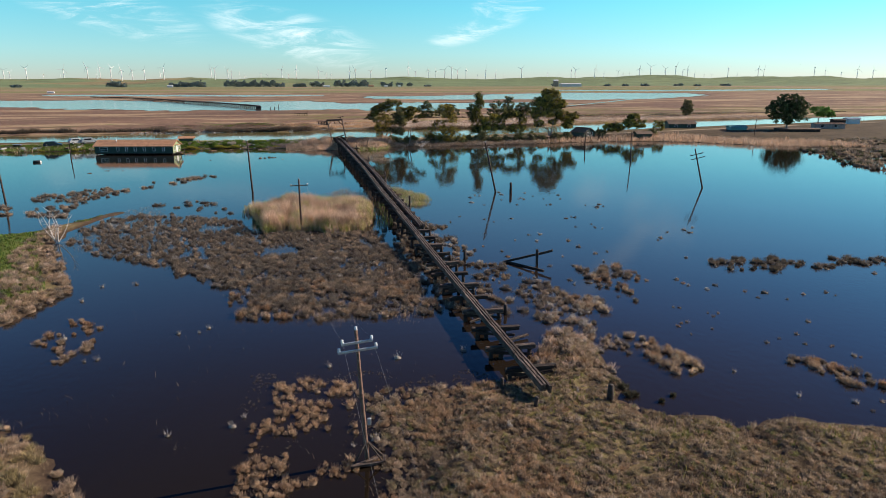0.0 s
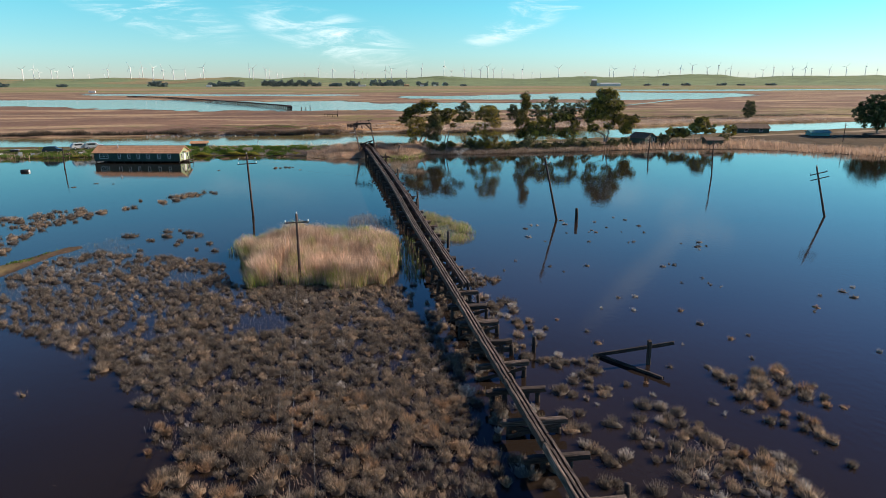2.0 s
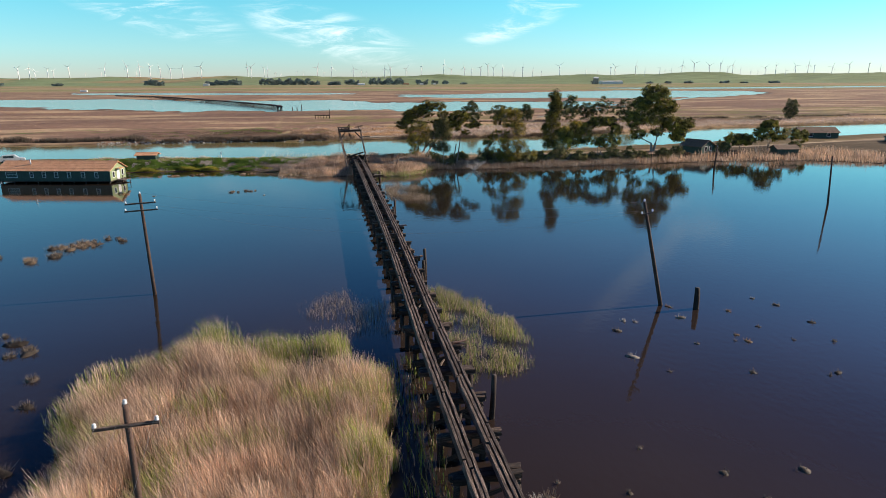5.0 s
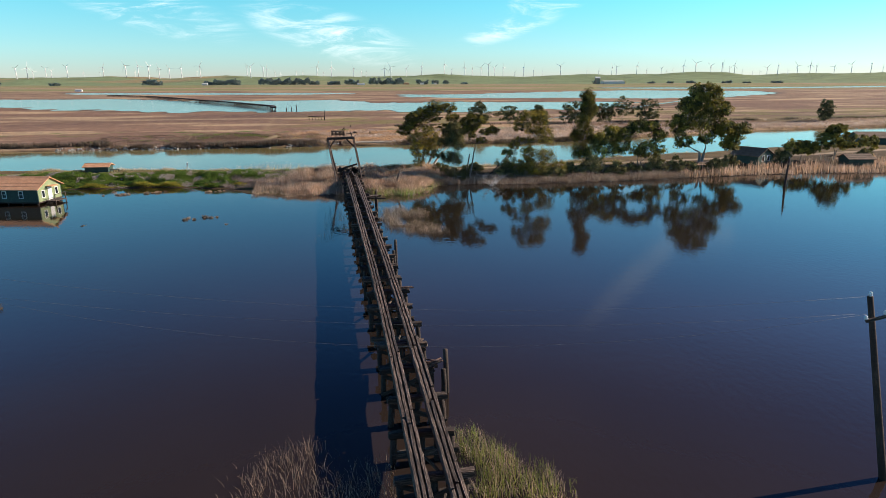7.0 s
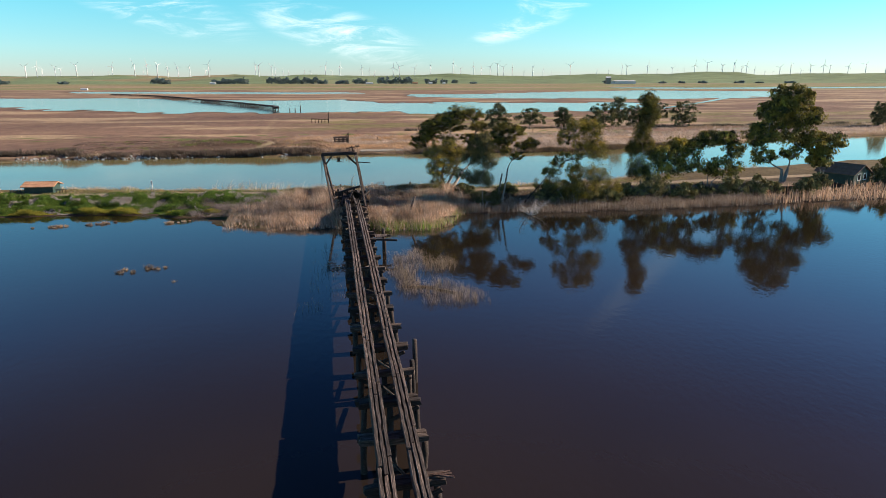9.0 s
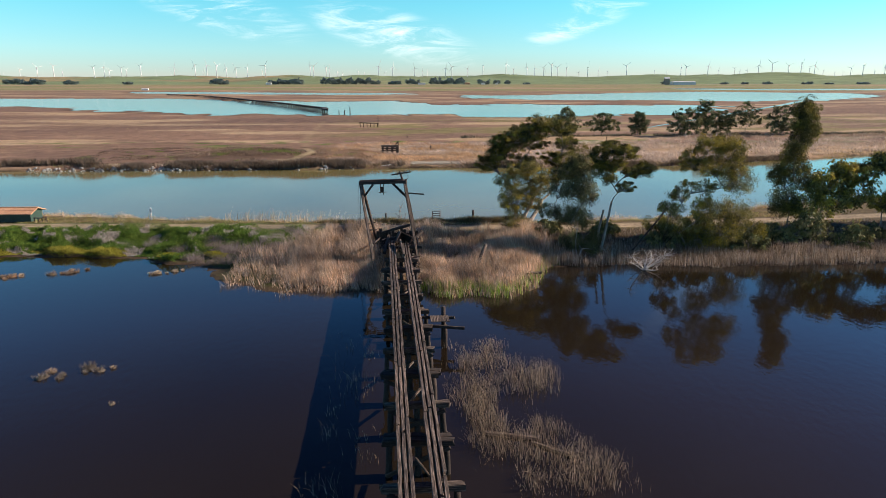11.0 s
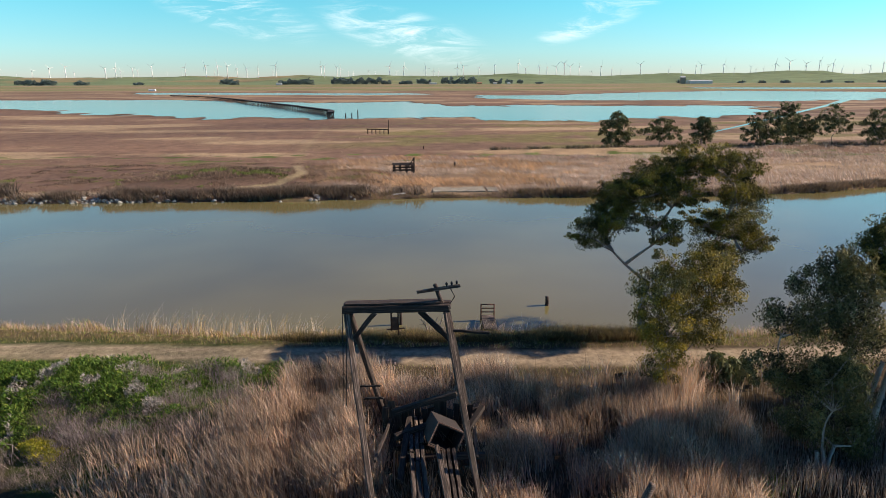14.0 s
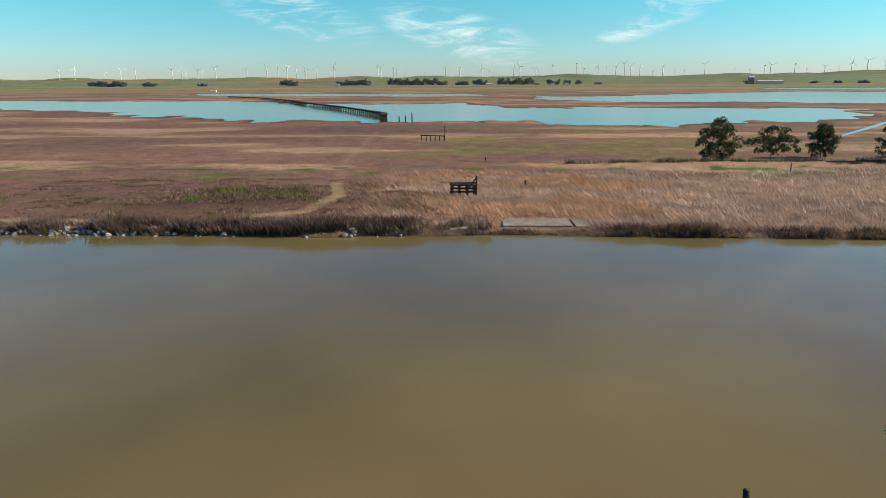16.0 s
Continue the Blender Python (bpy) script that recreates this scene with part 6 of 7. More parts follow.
gum_tree(16.6, 189.8, [(-0.1, 0.5, 10.0, 0.8, 0.5, 0.06), (-0.7, 1.2, 8.9, 1.0, 0.6, 0.08), (0.3, 0.0, 8.7, 0.9, 0.8, 0.1), (-1.7, 1.6, 7.0, 0.8, 0.7, 0.06), (-0.5, 0.8, 7.1, 1.2, 0.8, 0.12), (0.7, -0.3, 6.8, 0.9, 0.9, 0.11), (-3.1, 0.5, 5.1, 0.7, 0.5, 0.04), (-1.2, 1.2, 4.5, 1.1, 0.8, 0.1), (0.1, 0.0, 4.4, 1.2, 0.9, 0.14), (0.3, 1.6, 1.7, 1.2, 0.8, 0.1), (1.9, 0.8, 1.2, 0.7, 1.2, 0.1)], 17, 24000, 0.16,
         "slender eucalyptus with long drooping foliage in the reeds", ((0, 0), (0.25, 0.1), (-0.25, 0.05)), 0.13, GREYISH, hang=1.4)
gum_tree(29.3, 191.6, [(1.2, 0.0, 11.1, 1.9, 0.8, 0.08), (0.0, 0.7, 9.9, 1.5, 0.6, 0.04), (3.1, -0.5, 10.5, 1.5, 1.1, 0.09), (-0.6, 1.1, 9.0, 1.0, 0.5, 0.02), (1.9, 0.3, 8.7, 1.6, 0.8, 0.06), (3.6, -0.8, 7.6, 1.5, 1.3, 0.1), (0.1, 0.0, 6.8, 1.4, 0.6, 0.04), (-1.1, 0.7, 5.9, 1.1, 0.6, 0.03), (-2.9, -0.5, 4.7, 1.3, 0.6, 0.04), (-3.5, 1.1, 2.8, 1.1, 0.6, 0.03), (-1.6, 0.3, 2.7, 1.8, 0.9, 0.07),
                       (0.8, -0.8, 4.7, 1.4, 1.0, 0.07), (4.2, 0.0, 4.0, 1.6, 1.4, 0.1), (0.9, 0.7, 1.2, 1.6, 0.9, 0.07), (2.8, -0.5, 2.0, 1.9, 1.1, 0.09), (6.7, 1.1, 1.4, 1.4, 1.2, 0.07)], 4, 36000, 0.18,
         "dense eucalyptus with foliage down to the bank", ((0, 0), (0.3, 0.1), (-0.4, 0.0)), 0.2, YELLOWISH, hang=1.1)
gum_tree(42.5, 196.0, [(0.2, 0, 13.4, 1.1, 1.1, .16), (0.6, 0, 11.4, 1.3, 1.1, .2), (-0.4, 0, 9.2, 1.1, 1.2, .16), (-1.4, .2, 6.6, 1.0, 1.2, .14), (0.6, 0, 6.6, 1.0, 1.4, .14), (-0.6, 0, 3.6, 1.5, 1.4, .2)], 5, 17000, 0.22, "tall narrow eucalyptus on the levee", ((0, 0), (0.2, 0)), 0.15, hang=1.2)
gum_tree(45.8, 195.0, [(1.6, 0, 7.4, 1.2, 0.9, .25), (-0.6, 0, 6.0, 1.6, 1.1, .3), (1.6, .2, 4.4, 1.4, 1.4, .2), (-1.4, 0, 3.4, 1.8, 1.4, .25)], 6, 12000, 0.23, "bushy eucalyptus with drooping branches on the levee", ((0, 0), (0.25, 0)), 0.15, YELLOWISH, hang=1.2)
gum_tree(53.4, 195.6, [(-3.2, 0, 7.0, 1.7, 1.0, .16), (-0.6, 0, 8.2, 1.8, 0.9, .18), (2.0, 0, 8.3, 1.6, 0.9, .16), (3.8, 0, 6.4, 1.3, 1.0, .12), (-3.4, .2, 4.8, 1.6, 1.3, .13), (2.6, .2, 3.6, 2.2, 1.4, .17), (-0.2, 0, 4.0, 1.4, 1.0, .08)], 16, 20000, 0.24, "wide bushy eucalyptus on the levee", ((0, 0), (0.2, 0), (-0.4, 0.1)), 0.16, hang=1.0)
gum_tree(67.6, 198.2, [(0, 0, 14.2, 2.7, 1.4, .2), (-2.6, 0, 11.6, 2.4, 1.5, .17), (3.0, .2, 11.2, 2.5, 1.5, .17), (-4.6, .2, 8.0, 2.0, 1.6, .12), (4.6, -.2, 7.4, 2.1, 1.5, .12), (0.4, .4, 8.6, 2.6, 1.6, .12), (-3.2, 0, 4.8, 1.6, 1.2, .06), (1.4, 0, 5.4, 1.4, 1.0, .04)], 7, 36000, 0.28,
         "tall full-crowned eucalyptus behind the reed bank", ((0, 0), (0.5, 0.1)), 0.36)
gum_tree(75.2, 198.4, [(0.4, 0, 7.0, 2.0, 1.2, .5), (-0.8, 0, 4.6, 1.8, 1.3, .5)], 8, 8000, 0.3, "slender young eucalyptus leaning", ((0, 0), (0.3, 0)), 0.13)
gum_tree(92.0, 200.2, [(-1.6, 0, 3.0, 2.2, 1.3, .5), (1.8, 0, 2.8, 2.0, 1.2, .5)], 9, 6500, 0.34, "low bushy tree by the cabin", ((0, 0),), 0.12)
gum_tree(98.6, 199.0, [(0, 0, 6.6, 1.8, 1.0, .4), (-1.6, 0, 4.4, 2.2, 1.2, .3), (2.2, 0, 4.2, 2.2, 1.2, .3)], 10, 8500, 0.34, "spreading eucalyptus by the small green shed", ((0, 0), (0.2, 0)), 0.14)
gum_tree(112.0, 205.0, [(0, 0, 2.8, 1.7, 1.5, 1)], 11, 1600, 0.42, "small bare-looking bush by the cabin", ((0, 0),), 0.1)
gum_tree(168.0, 208.5, [(0, 0, 11.0, 4.2, 2.2, .22), (-4.2, 0, 8.2, 3.6, 2.8, .24), (4.2, 0, 8.4, 3.6, 2.8, .24), (0, 0, 5.6, 5.6, 2.6, .3)], 12, 22000, 0.48, "large dense dark evergreen tree", ((0, 0),), 0.5,
         ((0.035, 0.055, 0.025), (0.055, 0.075, 0.03)), name="evergreen_tree")
gum_tree(217.0, 246.0, [(0, 0, 5.4, 4.0, 1.8, .5), (3.6, 0, 4.0, 3.4, 1.8, .5)], 13, 4500, 0.6, "bright green leafy tree", ((0, 0),), 0.3, ((0.10, 0.19, 0.04), (0.14, 0.22, 0.05)), name="evergreen_tree")
for i, (tx, ty, hh, ww) in enumerate(((51.6, 326.5, 9.6, 8.8), (64.0, 328.4, 7.8, 11.5), (78.6, 335.5, 7.8, 6.6), (88.6, 323.2, 8.6, 11), (95.5, 325.0, 11.5, 6.5), (108.0, 337.5, 8.2, 8.5), (114.4, 333.6, 10.8, 11), (121.4, 325.0, 9.4, 10.5), (200.6, 322.7, 9.0, 6.6))):
    w = ww / 2
    lob = [(0, 0, hh * 0.76, w * 0.55, hh * 0.2, .24), (-w * 0.5, 0, hh * 0.52, w * 0.48, hh * 0.22, .22), (w * 0.5, 0, hh * 0.5, w * 0.48, hh * 0.22, .22), (-w * 0.3, 0, hh * 0.26, w * 0.5, hh * 0.2, .16), (w * 0.35, 0, hh * 0.28, w * 0.45, hh * 0.2, .16)]
    if i in (1, 6):
        lob = lob[:3] + [(0, 0, hh * 0.4, w * 0.4, hh * 0.14, .1)]
    gum_tree(tx, ty, lob, 30 + i, 6500, 0.4, "dark rounded tree on the far dyke" if i < 8 else "lone slender tree on the marsh plain", ((0, 0),), 0.2, ((0.075, 0.085, 0.038), (0.13, 0.125, 0.055), (0.05, 0.065, 0.03)), "trees on the far dyke")
for i, (tx, ty, hh, ww) in enumerate((*[(26.5 + 4.1 * k, 191.9 + 1.4 * math.sin(k * 2.3) + 0.12 * k, 2.5 + 0.9 * math.sin(k * 1.9), 3.6 + 0.8 * math.sin(k * 3.7)) for k in range(11)], (73.0, 196.4, 2.2, 3.6), (86.5, 199.0, 2.6, 4.0), (105.5, 199.0, 2.0, 4.0), (21.6, 196.0, 1.4, 3.2), (15.2, 196.6, 1.5, 3.0))):
    gum_tree(tx, ty, [(0, 0, hh * 0.8, ww * 0.25, hh * 0.35, .35), (ww * 0.28, 0, hh * 0.5, ww * 0.28, hh * 0.38, .35), (-ww * 0.28, 0.2, hh * 0.45, ww * 0.26, hh * 0.34, .3)], 50 + i, 3600, 0.24, "low dark shrub under the eucalyptus trees", ((0, 0),), 0.07, ((0.12, 0.12, 0.05), (0.21, 0.18, 0.075), (0.08, 0.085, 0.04)), "shrubs", name="shrub")


def dead_branches(name, x, y, z, reach, seed, label, n=9, up=0.5, r0=0.06, mat=None):
    r = random.Random(seed)
    bm = bmesh.new()
    for k in range(n):
        a = r.uniform(0, 2 * math.pi)
        tip = Vector((math.cos(a) * reach * r.uniform(.5, 1), math.sin(a) * reach * r.uniform(.5, 1), reach * up * r.uniform(0.4, 1.3)))
        pts = limb(bm, (r.uniform(-.2, .2), r.uniform(-.2, .2), -0.1), tip, r0, 0.012, r, 0.2, 5, 5)
        for p in pts[2:5]:
            for q in range(2):
                t2 = p + Vector((r.uniform(-1, 1), r.uniform(-1, 1), r.uniform(-0.3, 0.8))) * reach * 0.35
                limb(bm, p, t2, r0 * 0.4, 0.008, r, 0.2, 3, 4)
    me = bpy.data.meshes.new(name)
    bm.to_mesh(me)
    bm.free()
    me.materials.append(mat or M_DEAD)
    ob = new(name, me)
    ob.matrix_basis = pose(x, y, z)
    return tagged(ob, label, "dead branch", "dead wood")


dead_branches("dead_snag", 22.3, 186.2, 0.1, 2.9, 5, "bleached white dead branches lying in the water", 11, 0.55, 0.07)
dead_branches("dead_sapling", -0.5, 206.3, 0.1, 1.15, 6, "bare dead sapling at the channel's edge", 6, 2.6, 0.045, M_BARK)
dead_branches("dead_tree", -41.5, 80.5, 0.2, 1.7, 7, "bare white dead tree on the grassy bank", 8, 2.0, 0.06)
dead_branches("dead_snag", 26.5, 192.0, 0.8, 2.2, 8, "grey fallen branches under the trees", 8, 0.9, 0.07, M_PILE)
dead_branches("dead_snag", 9.6, 186.5, 0.4, 1.2, 9, "grey driftwood heap in the reeds", 8, 0.3, 0.05)


def log(name, a, b, w, seed, label, mat=None):
    ob = new(name, timber_mesh(name, mat or M_DECK, (Vector(a) - Vector(b)).length, w, w * 0.8, seed, 0.02))
    ob.matrix_basis = span(a, b)
    return tagged(ob, label, "timber", "loose timbers")


log("loose_timber", (3.0, 158.4, 0.05), (5.7, 157.6, 0.08), 0.22, 701, "broken grey plank floating by the trestle")
log("loose_timber", (5.2, 157.4, 0.05), (7.0, 156.0, 0.1), 0.14, 702, "broken grey plank floating by the trestle")
log("loose_timber", (6.5, 183.4, 0.5), (11.8, 184.2, 0.55), 0.25, 703, "grey driftwood timber lying in the reeds")
log("loose_timber", (7.5, 182.6, 0.45), (11.0, 184.6, 0.5), 0.2, 704, "grey driftwood timber lying in the reeds")
log("loose_timber", (22.6, 190.2, 0.9), (27.4, 193.6, 4.6), 0.15, 705, "fallen dark trunk propped among the trees", M_PILE)
log("loose_timber", (0.8, 40.2, 0.1), (3.0, 41.0, 0.25), 0.2, 707, "broken grey timber in the shallows by the trestle")
log("loose_timber", (-0.5, 44.6, 0.1), (1.6, 45.0, 0.5), 0.2, 708, "broken grey timber in the shallows by the trestle")
log("loose_timber", (1.4, 33.0, 0.35), (3.6, 33.4, 0.45), 0.22, 709, "fallen grey timber at the trestle's end")


# ---- buildings ----
def gable_house(name, m, length, width, floor, eave, ridge, label, wall, roof, end_wall=None, wins=(), door=None, stilts=0, category="house", chimney=False, base=-0.7, end_wins=()):
    """A long gabled hut: its length along x, its front on the -y side; wins are (x, width, height, sill) on the front."""
    h = empty(name, m, label, category, "buildings")
    hl, hw, th = length / 2, width / 2, 0.16
    # front wall with openings cut through
    xs = sorted({-hl, hl, *[w[0] - w[1] / 2 for w in wins], *[w[0] + w[1] / 2 for w in wins]})
    bm = bmesh.new()
    for a, b in zip(xs, xs[1:]):
        mid = (a + b) / 2
        w = next((w for w in wins if abs(mid - w[0]) < w[1] / 2), None)
        if w:
            box(bm, a, b, -hw, -hw + th, floor, w[3])
            box(bm, a, b, -hw, -hw + th, w[3] + w[2], eave)
        else:
            box(bm, a, b, -hw, -hw + th, floor, eave)
    part("front_wall", bm, wall, h)
    part("back_wall", boxed(-hl, hl, hw - th, hw, floor, eave), wall, h)
    for s in (-1, 1):
        bm = bmesh.new()
        x0, x1 = (hl - th, hl) if s > 0 else (-hl, -hl + th)
        v5 = [(-hw + th, floor), (hw - th, floor), (hw - th, eave), (0, ridge - 0.1), (-hw + th, eave)]
        a_ = [bm.verts.new((x0, p[0], p[1])) for p in v5]
        b_ = [bm.verts.new((x1, p[0], p[1])) for p in v5]
        bm.faces.new(a_[::-1])
        bm.faces.new(b_)
        for k in range(5):
            bm.faces.new((a_[k], a_[(k + 1) % 5], b_[(k + 1) % 5], b_[k]))
        part("gable_wall", bm, end_wall if (end_wall and s > 0) else wall, h)
    # siding boards, proud of the wall
    for k in range(int((eave - floor) / 0.42)):
        zz = floor + 0.06 + 0.42 * k
        if not any(w[3] - 0.1 < zz < w[3] + w[2] + 0.1 for w in wins):
            part("siding_board", boxed(-hl, hl, -hw - 0.02, -hw - 0.003, zz, zz + 0.06), wall, h)
    for s in (-1, 1):
        bm = bmesh.new()
        over, t = 0.4, 0.1
        sl = (ridge - eave) / hw
        y0, z0, y1, z1 = s * (hw + over), eave - over * sl, 0.0, ridge
        ps = [(-hl - 0.35, y0, z0), (hl + 0.35, y0, z0), (hl + 0.35, y1, z1), (-hl - 0.35, y1, z1)]
        lo = [bm.verts.new(p) for p in ps]
        hi = [bm.verts.new((p[0], p[1], p[2] + t)) for p in ps]
        bm.faces.new(lo[::-1])
        bm.faces.new(hi)
        for k in range(4):
            bm.faces.new((lo[k], lo[(k + 1) % 4], hi[(k + 1) % 4], hi[k]))
        bmesh.ops.recalc_face_normals(bm, faces=bm.faces)
        rf = part("roof", bm, roof, h)
        for k in range(1, int(hw / 0.75) + 1):
            f = k / (int(hw / 0.75) + 1)
            yy, zz = y0 + (y1 - y0) * f, z0 + (z1 - z0) * f + t
            part("roof_course", boxed(-hl - 0.33, hl + 0.33, yy - 0.03, yy + 0.03, zz - 0.01, zz + 0.025), roof, rf)
    part("ridge_cap", boxed(-hl - 0.36, hl + 0.36, -0.14, 0.14, ridge + 0.06, ridge + 0.13, bevel=0.02), roof, h)
    for wx, ww, wh, sill in wins:
        win = part("window", box(box(box(boxed(wx - ww / 2 - .07, wx + ww / 2 + .07, -hw - .05, -hw - .004, sill - .08, sill), wx - ww / 2 - .07, wx + ww / 2 + .07, -hw - .05, -hw - .004, sill + wh, sill + wh + .08),
                                     wx - ww / 2 - .07, wx - ww / 2, -hw - .05, -hw - .004, sill, sill + wh), wx + ww / 2, wx + ww / 2 + .07, -hw - .05, -hw - .004, sill, sill + wh), M_WHITE, h, "white-painted window frame")
        part("pane", boxed(wx - ww / 2, wx + ww / 2, -hw + .06, -hw + .07, sill, sill + wh), M_GLASS, win)
        part("glazing_bar", boxed(wx - ww / 2, wx + ww / 2, -hw + .02, -hw + .05, sill + wh / 2 - .025, sill + wh / 2 + .025), M_WHITE, win)
    for wy, ww, wh, sill in end_wins:
        win = part("window", box(box(box(boxed(hl + .004, hl + .05, wy - ww / 2 - .08, wy + ww / 2 + .08, sill - .08, sill), hl + .004, hl + .05, wy - ww / 2 - .08, wy + ww / 2 + .08, sill + wh, sill + wh + .08),
                                     hl + .004, hl + .05, wy - ww / 2 - .08, wy - ww / 2, sill, sill + wh), hl + .004, hl + .05, wy + ww / 2, wy + ww / 2 + .08, sill, sill + wh), M_WHITE, h, "white-painted window frame")
        part("pane", boxed(hl + .004, hl + .02, wy - ww / 2, wy + ww / 2, sill, sill + wh), M_GLASS, win)
    if door is not None:
        part("door", boxed(hl + 0.004, hl + 0.05, door - 0.45, door + 0.45, floor, floor + 1.9), M_WHITE, h, "pale door in the gable end")
        part("awning", boxed(hl + 0.004, hl + 0.9, door - 0.8, door + 0.8, floor + 2.0, floor + 2.08), roof, h)
    if stilts:
        for k in range(stilts):
            for yy in (-hw + 0.25, hw - 0.25):
                bm = bmesh.new()
                xx = -hl + 0.3 + (length - 0.6) * k / (stilts - 1)
                tube(bm, [(xx, yy, base), (xx, yy, floor)], [0.13, 0.12], 7)
                part("stilt", bm, M_PILE, h)
        part("floor_beam", boxed(-hl, hl, -hw + 0.05, hw - 0.05, floor - 0.2, floor - 0.004), M_PILE, h)
    if chimney:
        bm = bmesh.new()
        tube(bm, [(-hl * 0.5, -hw * 0.4, eave + 0.5), (-hl * 0.5, -hw * 0.4, ridge + 0.5)], [0.12, 0.12], 8)
        part("flue", bm, M_STEEL, h)
    return h


gable_house("stilt_house", pose(-55.9, 185.8, 0, 0, 0, -12), 20.8, 5.4, 0.45, 2.4, 3.7, "long dark green house on stilts with orange-brown roof in floodwater", M_GREEN, M_ROOF, M_GREEN2,
            ((-8.0, 2.0, 0.95, 1.05), (-4.2, .55, 0.95, 1.05), (-1.9, .55, 0.95, 1.05), (0.4, .55, 0.95, 1.05), (2.8, .55, 0.95, 1.05), (5.4, .55, 0.95, 1.05), (7.9, .55, 0.95, 1.05)), 0.0, 10, chimney=True, end_wins=((-1.5, .55, .95, 1.0), (1.5, .55, .95, 1.1)))
porch = empty("porch", pose(-55.9, 185.8, 0, 0, 0, -12) @ Matrix.Translation((10.44, 0, 0)), "small weathered timber porch with steps down to the water", "porch")
part("deck", boxed(0.02, 1.5, -1.2, 1.4, 0.3, 0.4, bevel=0.01), M_DECK, porch)
for px_, py_ in ((1.4, -1.1), (1.4, 1.3), (0.2, -1.1), (0.2, 1.3)):
    part("post", boxed(px_ - .05, px_ + .05, py_ - .05, py_ + .05, -0.8, 1.3 if px_ > 1 else 0.3, bevel=0.01), M_DECK, porch)
part("handrail", boxed(1.36, 1.46, -1.2, 1.4, 1.3, 1.37, bevel=0.01), M_DECK, porch)
for k in range(4):
    part("step", boxed(0.3, 1.2, -1.5 - 0.28 * k, -1.24 - 0.28 * k, 0.2 - 0.2 * k, 0.26 - 0.2 * k, bevel=0.01), M_PILE, porch)
shed = gable_house("boat_shed", pose(-47.0, 208.0, 0.15, 0, 0, -2), 4.0, 2.4, 0.5, 2.2, 2.6, "small dark green shed with orange roof over the channel", M_GREEN, M_ROOF, M_GREEN, (), None, 3, "shed", base=-0.8)
for s in (-1, 1):
    for k in range(4):
        part("rail_post", boxed(s * (2.5 + 0.45 * k) - .04, s * (2.5 + 0.45 * k) + .04, -1.4, -1.32, 0.5, 1.6), M_DECK, shed)
    part("handrail", boxed(min(s * 2.4, s * 4.0), max(s * 2.4, s * 4.0), -1.42, -1.3, 1.6, 1.68), M_DECK, shed)
    part("deck", boxed(min(s * 2.33, s * 4.1), max(s * 2.33, s * 4.1), -1.5, 1.3, 0.6, 0.7), M_DECK, shed)
gable_house("cabin", pose(81.0, 200.6, 0.6, 0, 0, -68), 6.0, 5.0, 0.2, 2.0, 3.3, "small dark green cabin with two white windows in its gable", M_GREEN, M_ROOF2, M_GREEN, (), None, 3, "cabin", end_wins=((-.9, .8, 1.0, 0.9), (.9, .8, 1.0, 0.9)), base=-0.8)
gable_house("cabin", pose(99.8, 194.4, 0.5, 0, 0, -8), 5.0, 3.4, 0.1, 1.6, 2.3, "low green shed behind the reeds", M_GREEN, M_ROOF2, M_GREEN, (), None, 3, "shed", base=-0.8)
gable_house("cabin", pose(135.0, 227.5, 0.8, 0, 0, -14), 10.5, 6.0, 0.1, 2.2, 3.4, "green cabin with brown roof by the channel", M_GREEN, M_ROOF2, M_GREEN, ((-2.5, 1.0, .9, 1.0), (2.5, 1.0, .9, 1.0)), None, 4, "cabin", base=-0.9)
gable_house("cabin", pose(149.0, 212.0, 0.8, 0, 0, -14), 6.0, 4.0, 0.0, 1.5, 2.1, "low teal painted hut behind the reeds", M_TEAL, M_TEAL, M_TEAL, (), None, 3, "hut", base=-0.9)
gable_house("cabin", pose(168.0, 203.0, 0.6, 0, 0, -16), 15.0, 4.0, 0.1, 1.3, 1.6, "long low dark shed on the bank", M_PILE, M_ROOF2, M_PILE, (), None, 4, "shed", base=-0.9)
gable_house("cabin", pose(190.0, 212.0, 0.8, 0, 0, -18), 11.0, 4.0, 0.1, 2.2, 2.5, "weathered white and red cabin on the bank", M_PINK, M_RUST, M_PINK, ((-3, 1.2, .9, .9), (2, 1.2, .9, .9)), None, 4, "cabin", base=-0.9)
gable_house("cabin", pose(222.0, 233.0, 0.8, 0, 0, -20), 5.0, 4.0, 0.1, 2.6, 3.0, "small pale shed by the channel", M_WHITE, M_STEEL, M_WHITE, (), None, 3, "shed", base=-0.9)
gable_house("cabin", pose(208.0, 226.0, 0.8, 0, 0, -20), 4.4, 4.0, 0.1, 2.6, 3.0, "small black shed by the channel", M_PILE, M_PILE, M_PILE, (), None, 3, "shed", base=-0.9)
gable_house("cabin", pose(66.5, 195.6, 0.6, 0, 0, -6), 7.0, 2.4, 0.0, 0.9, 1.2, "low green hut under the tall tree", M_GREEN, M_ROOF2, M_GREEN, (), None, 3, "hut", base=-0.8)


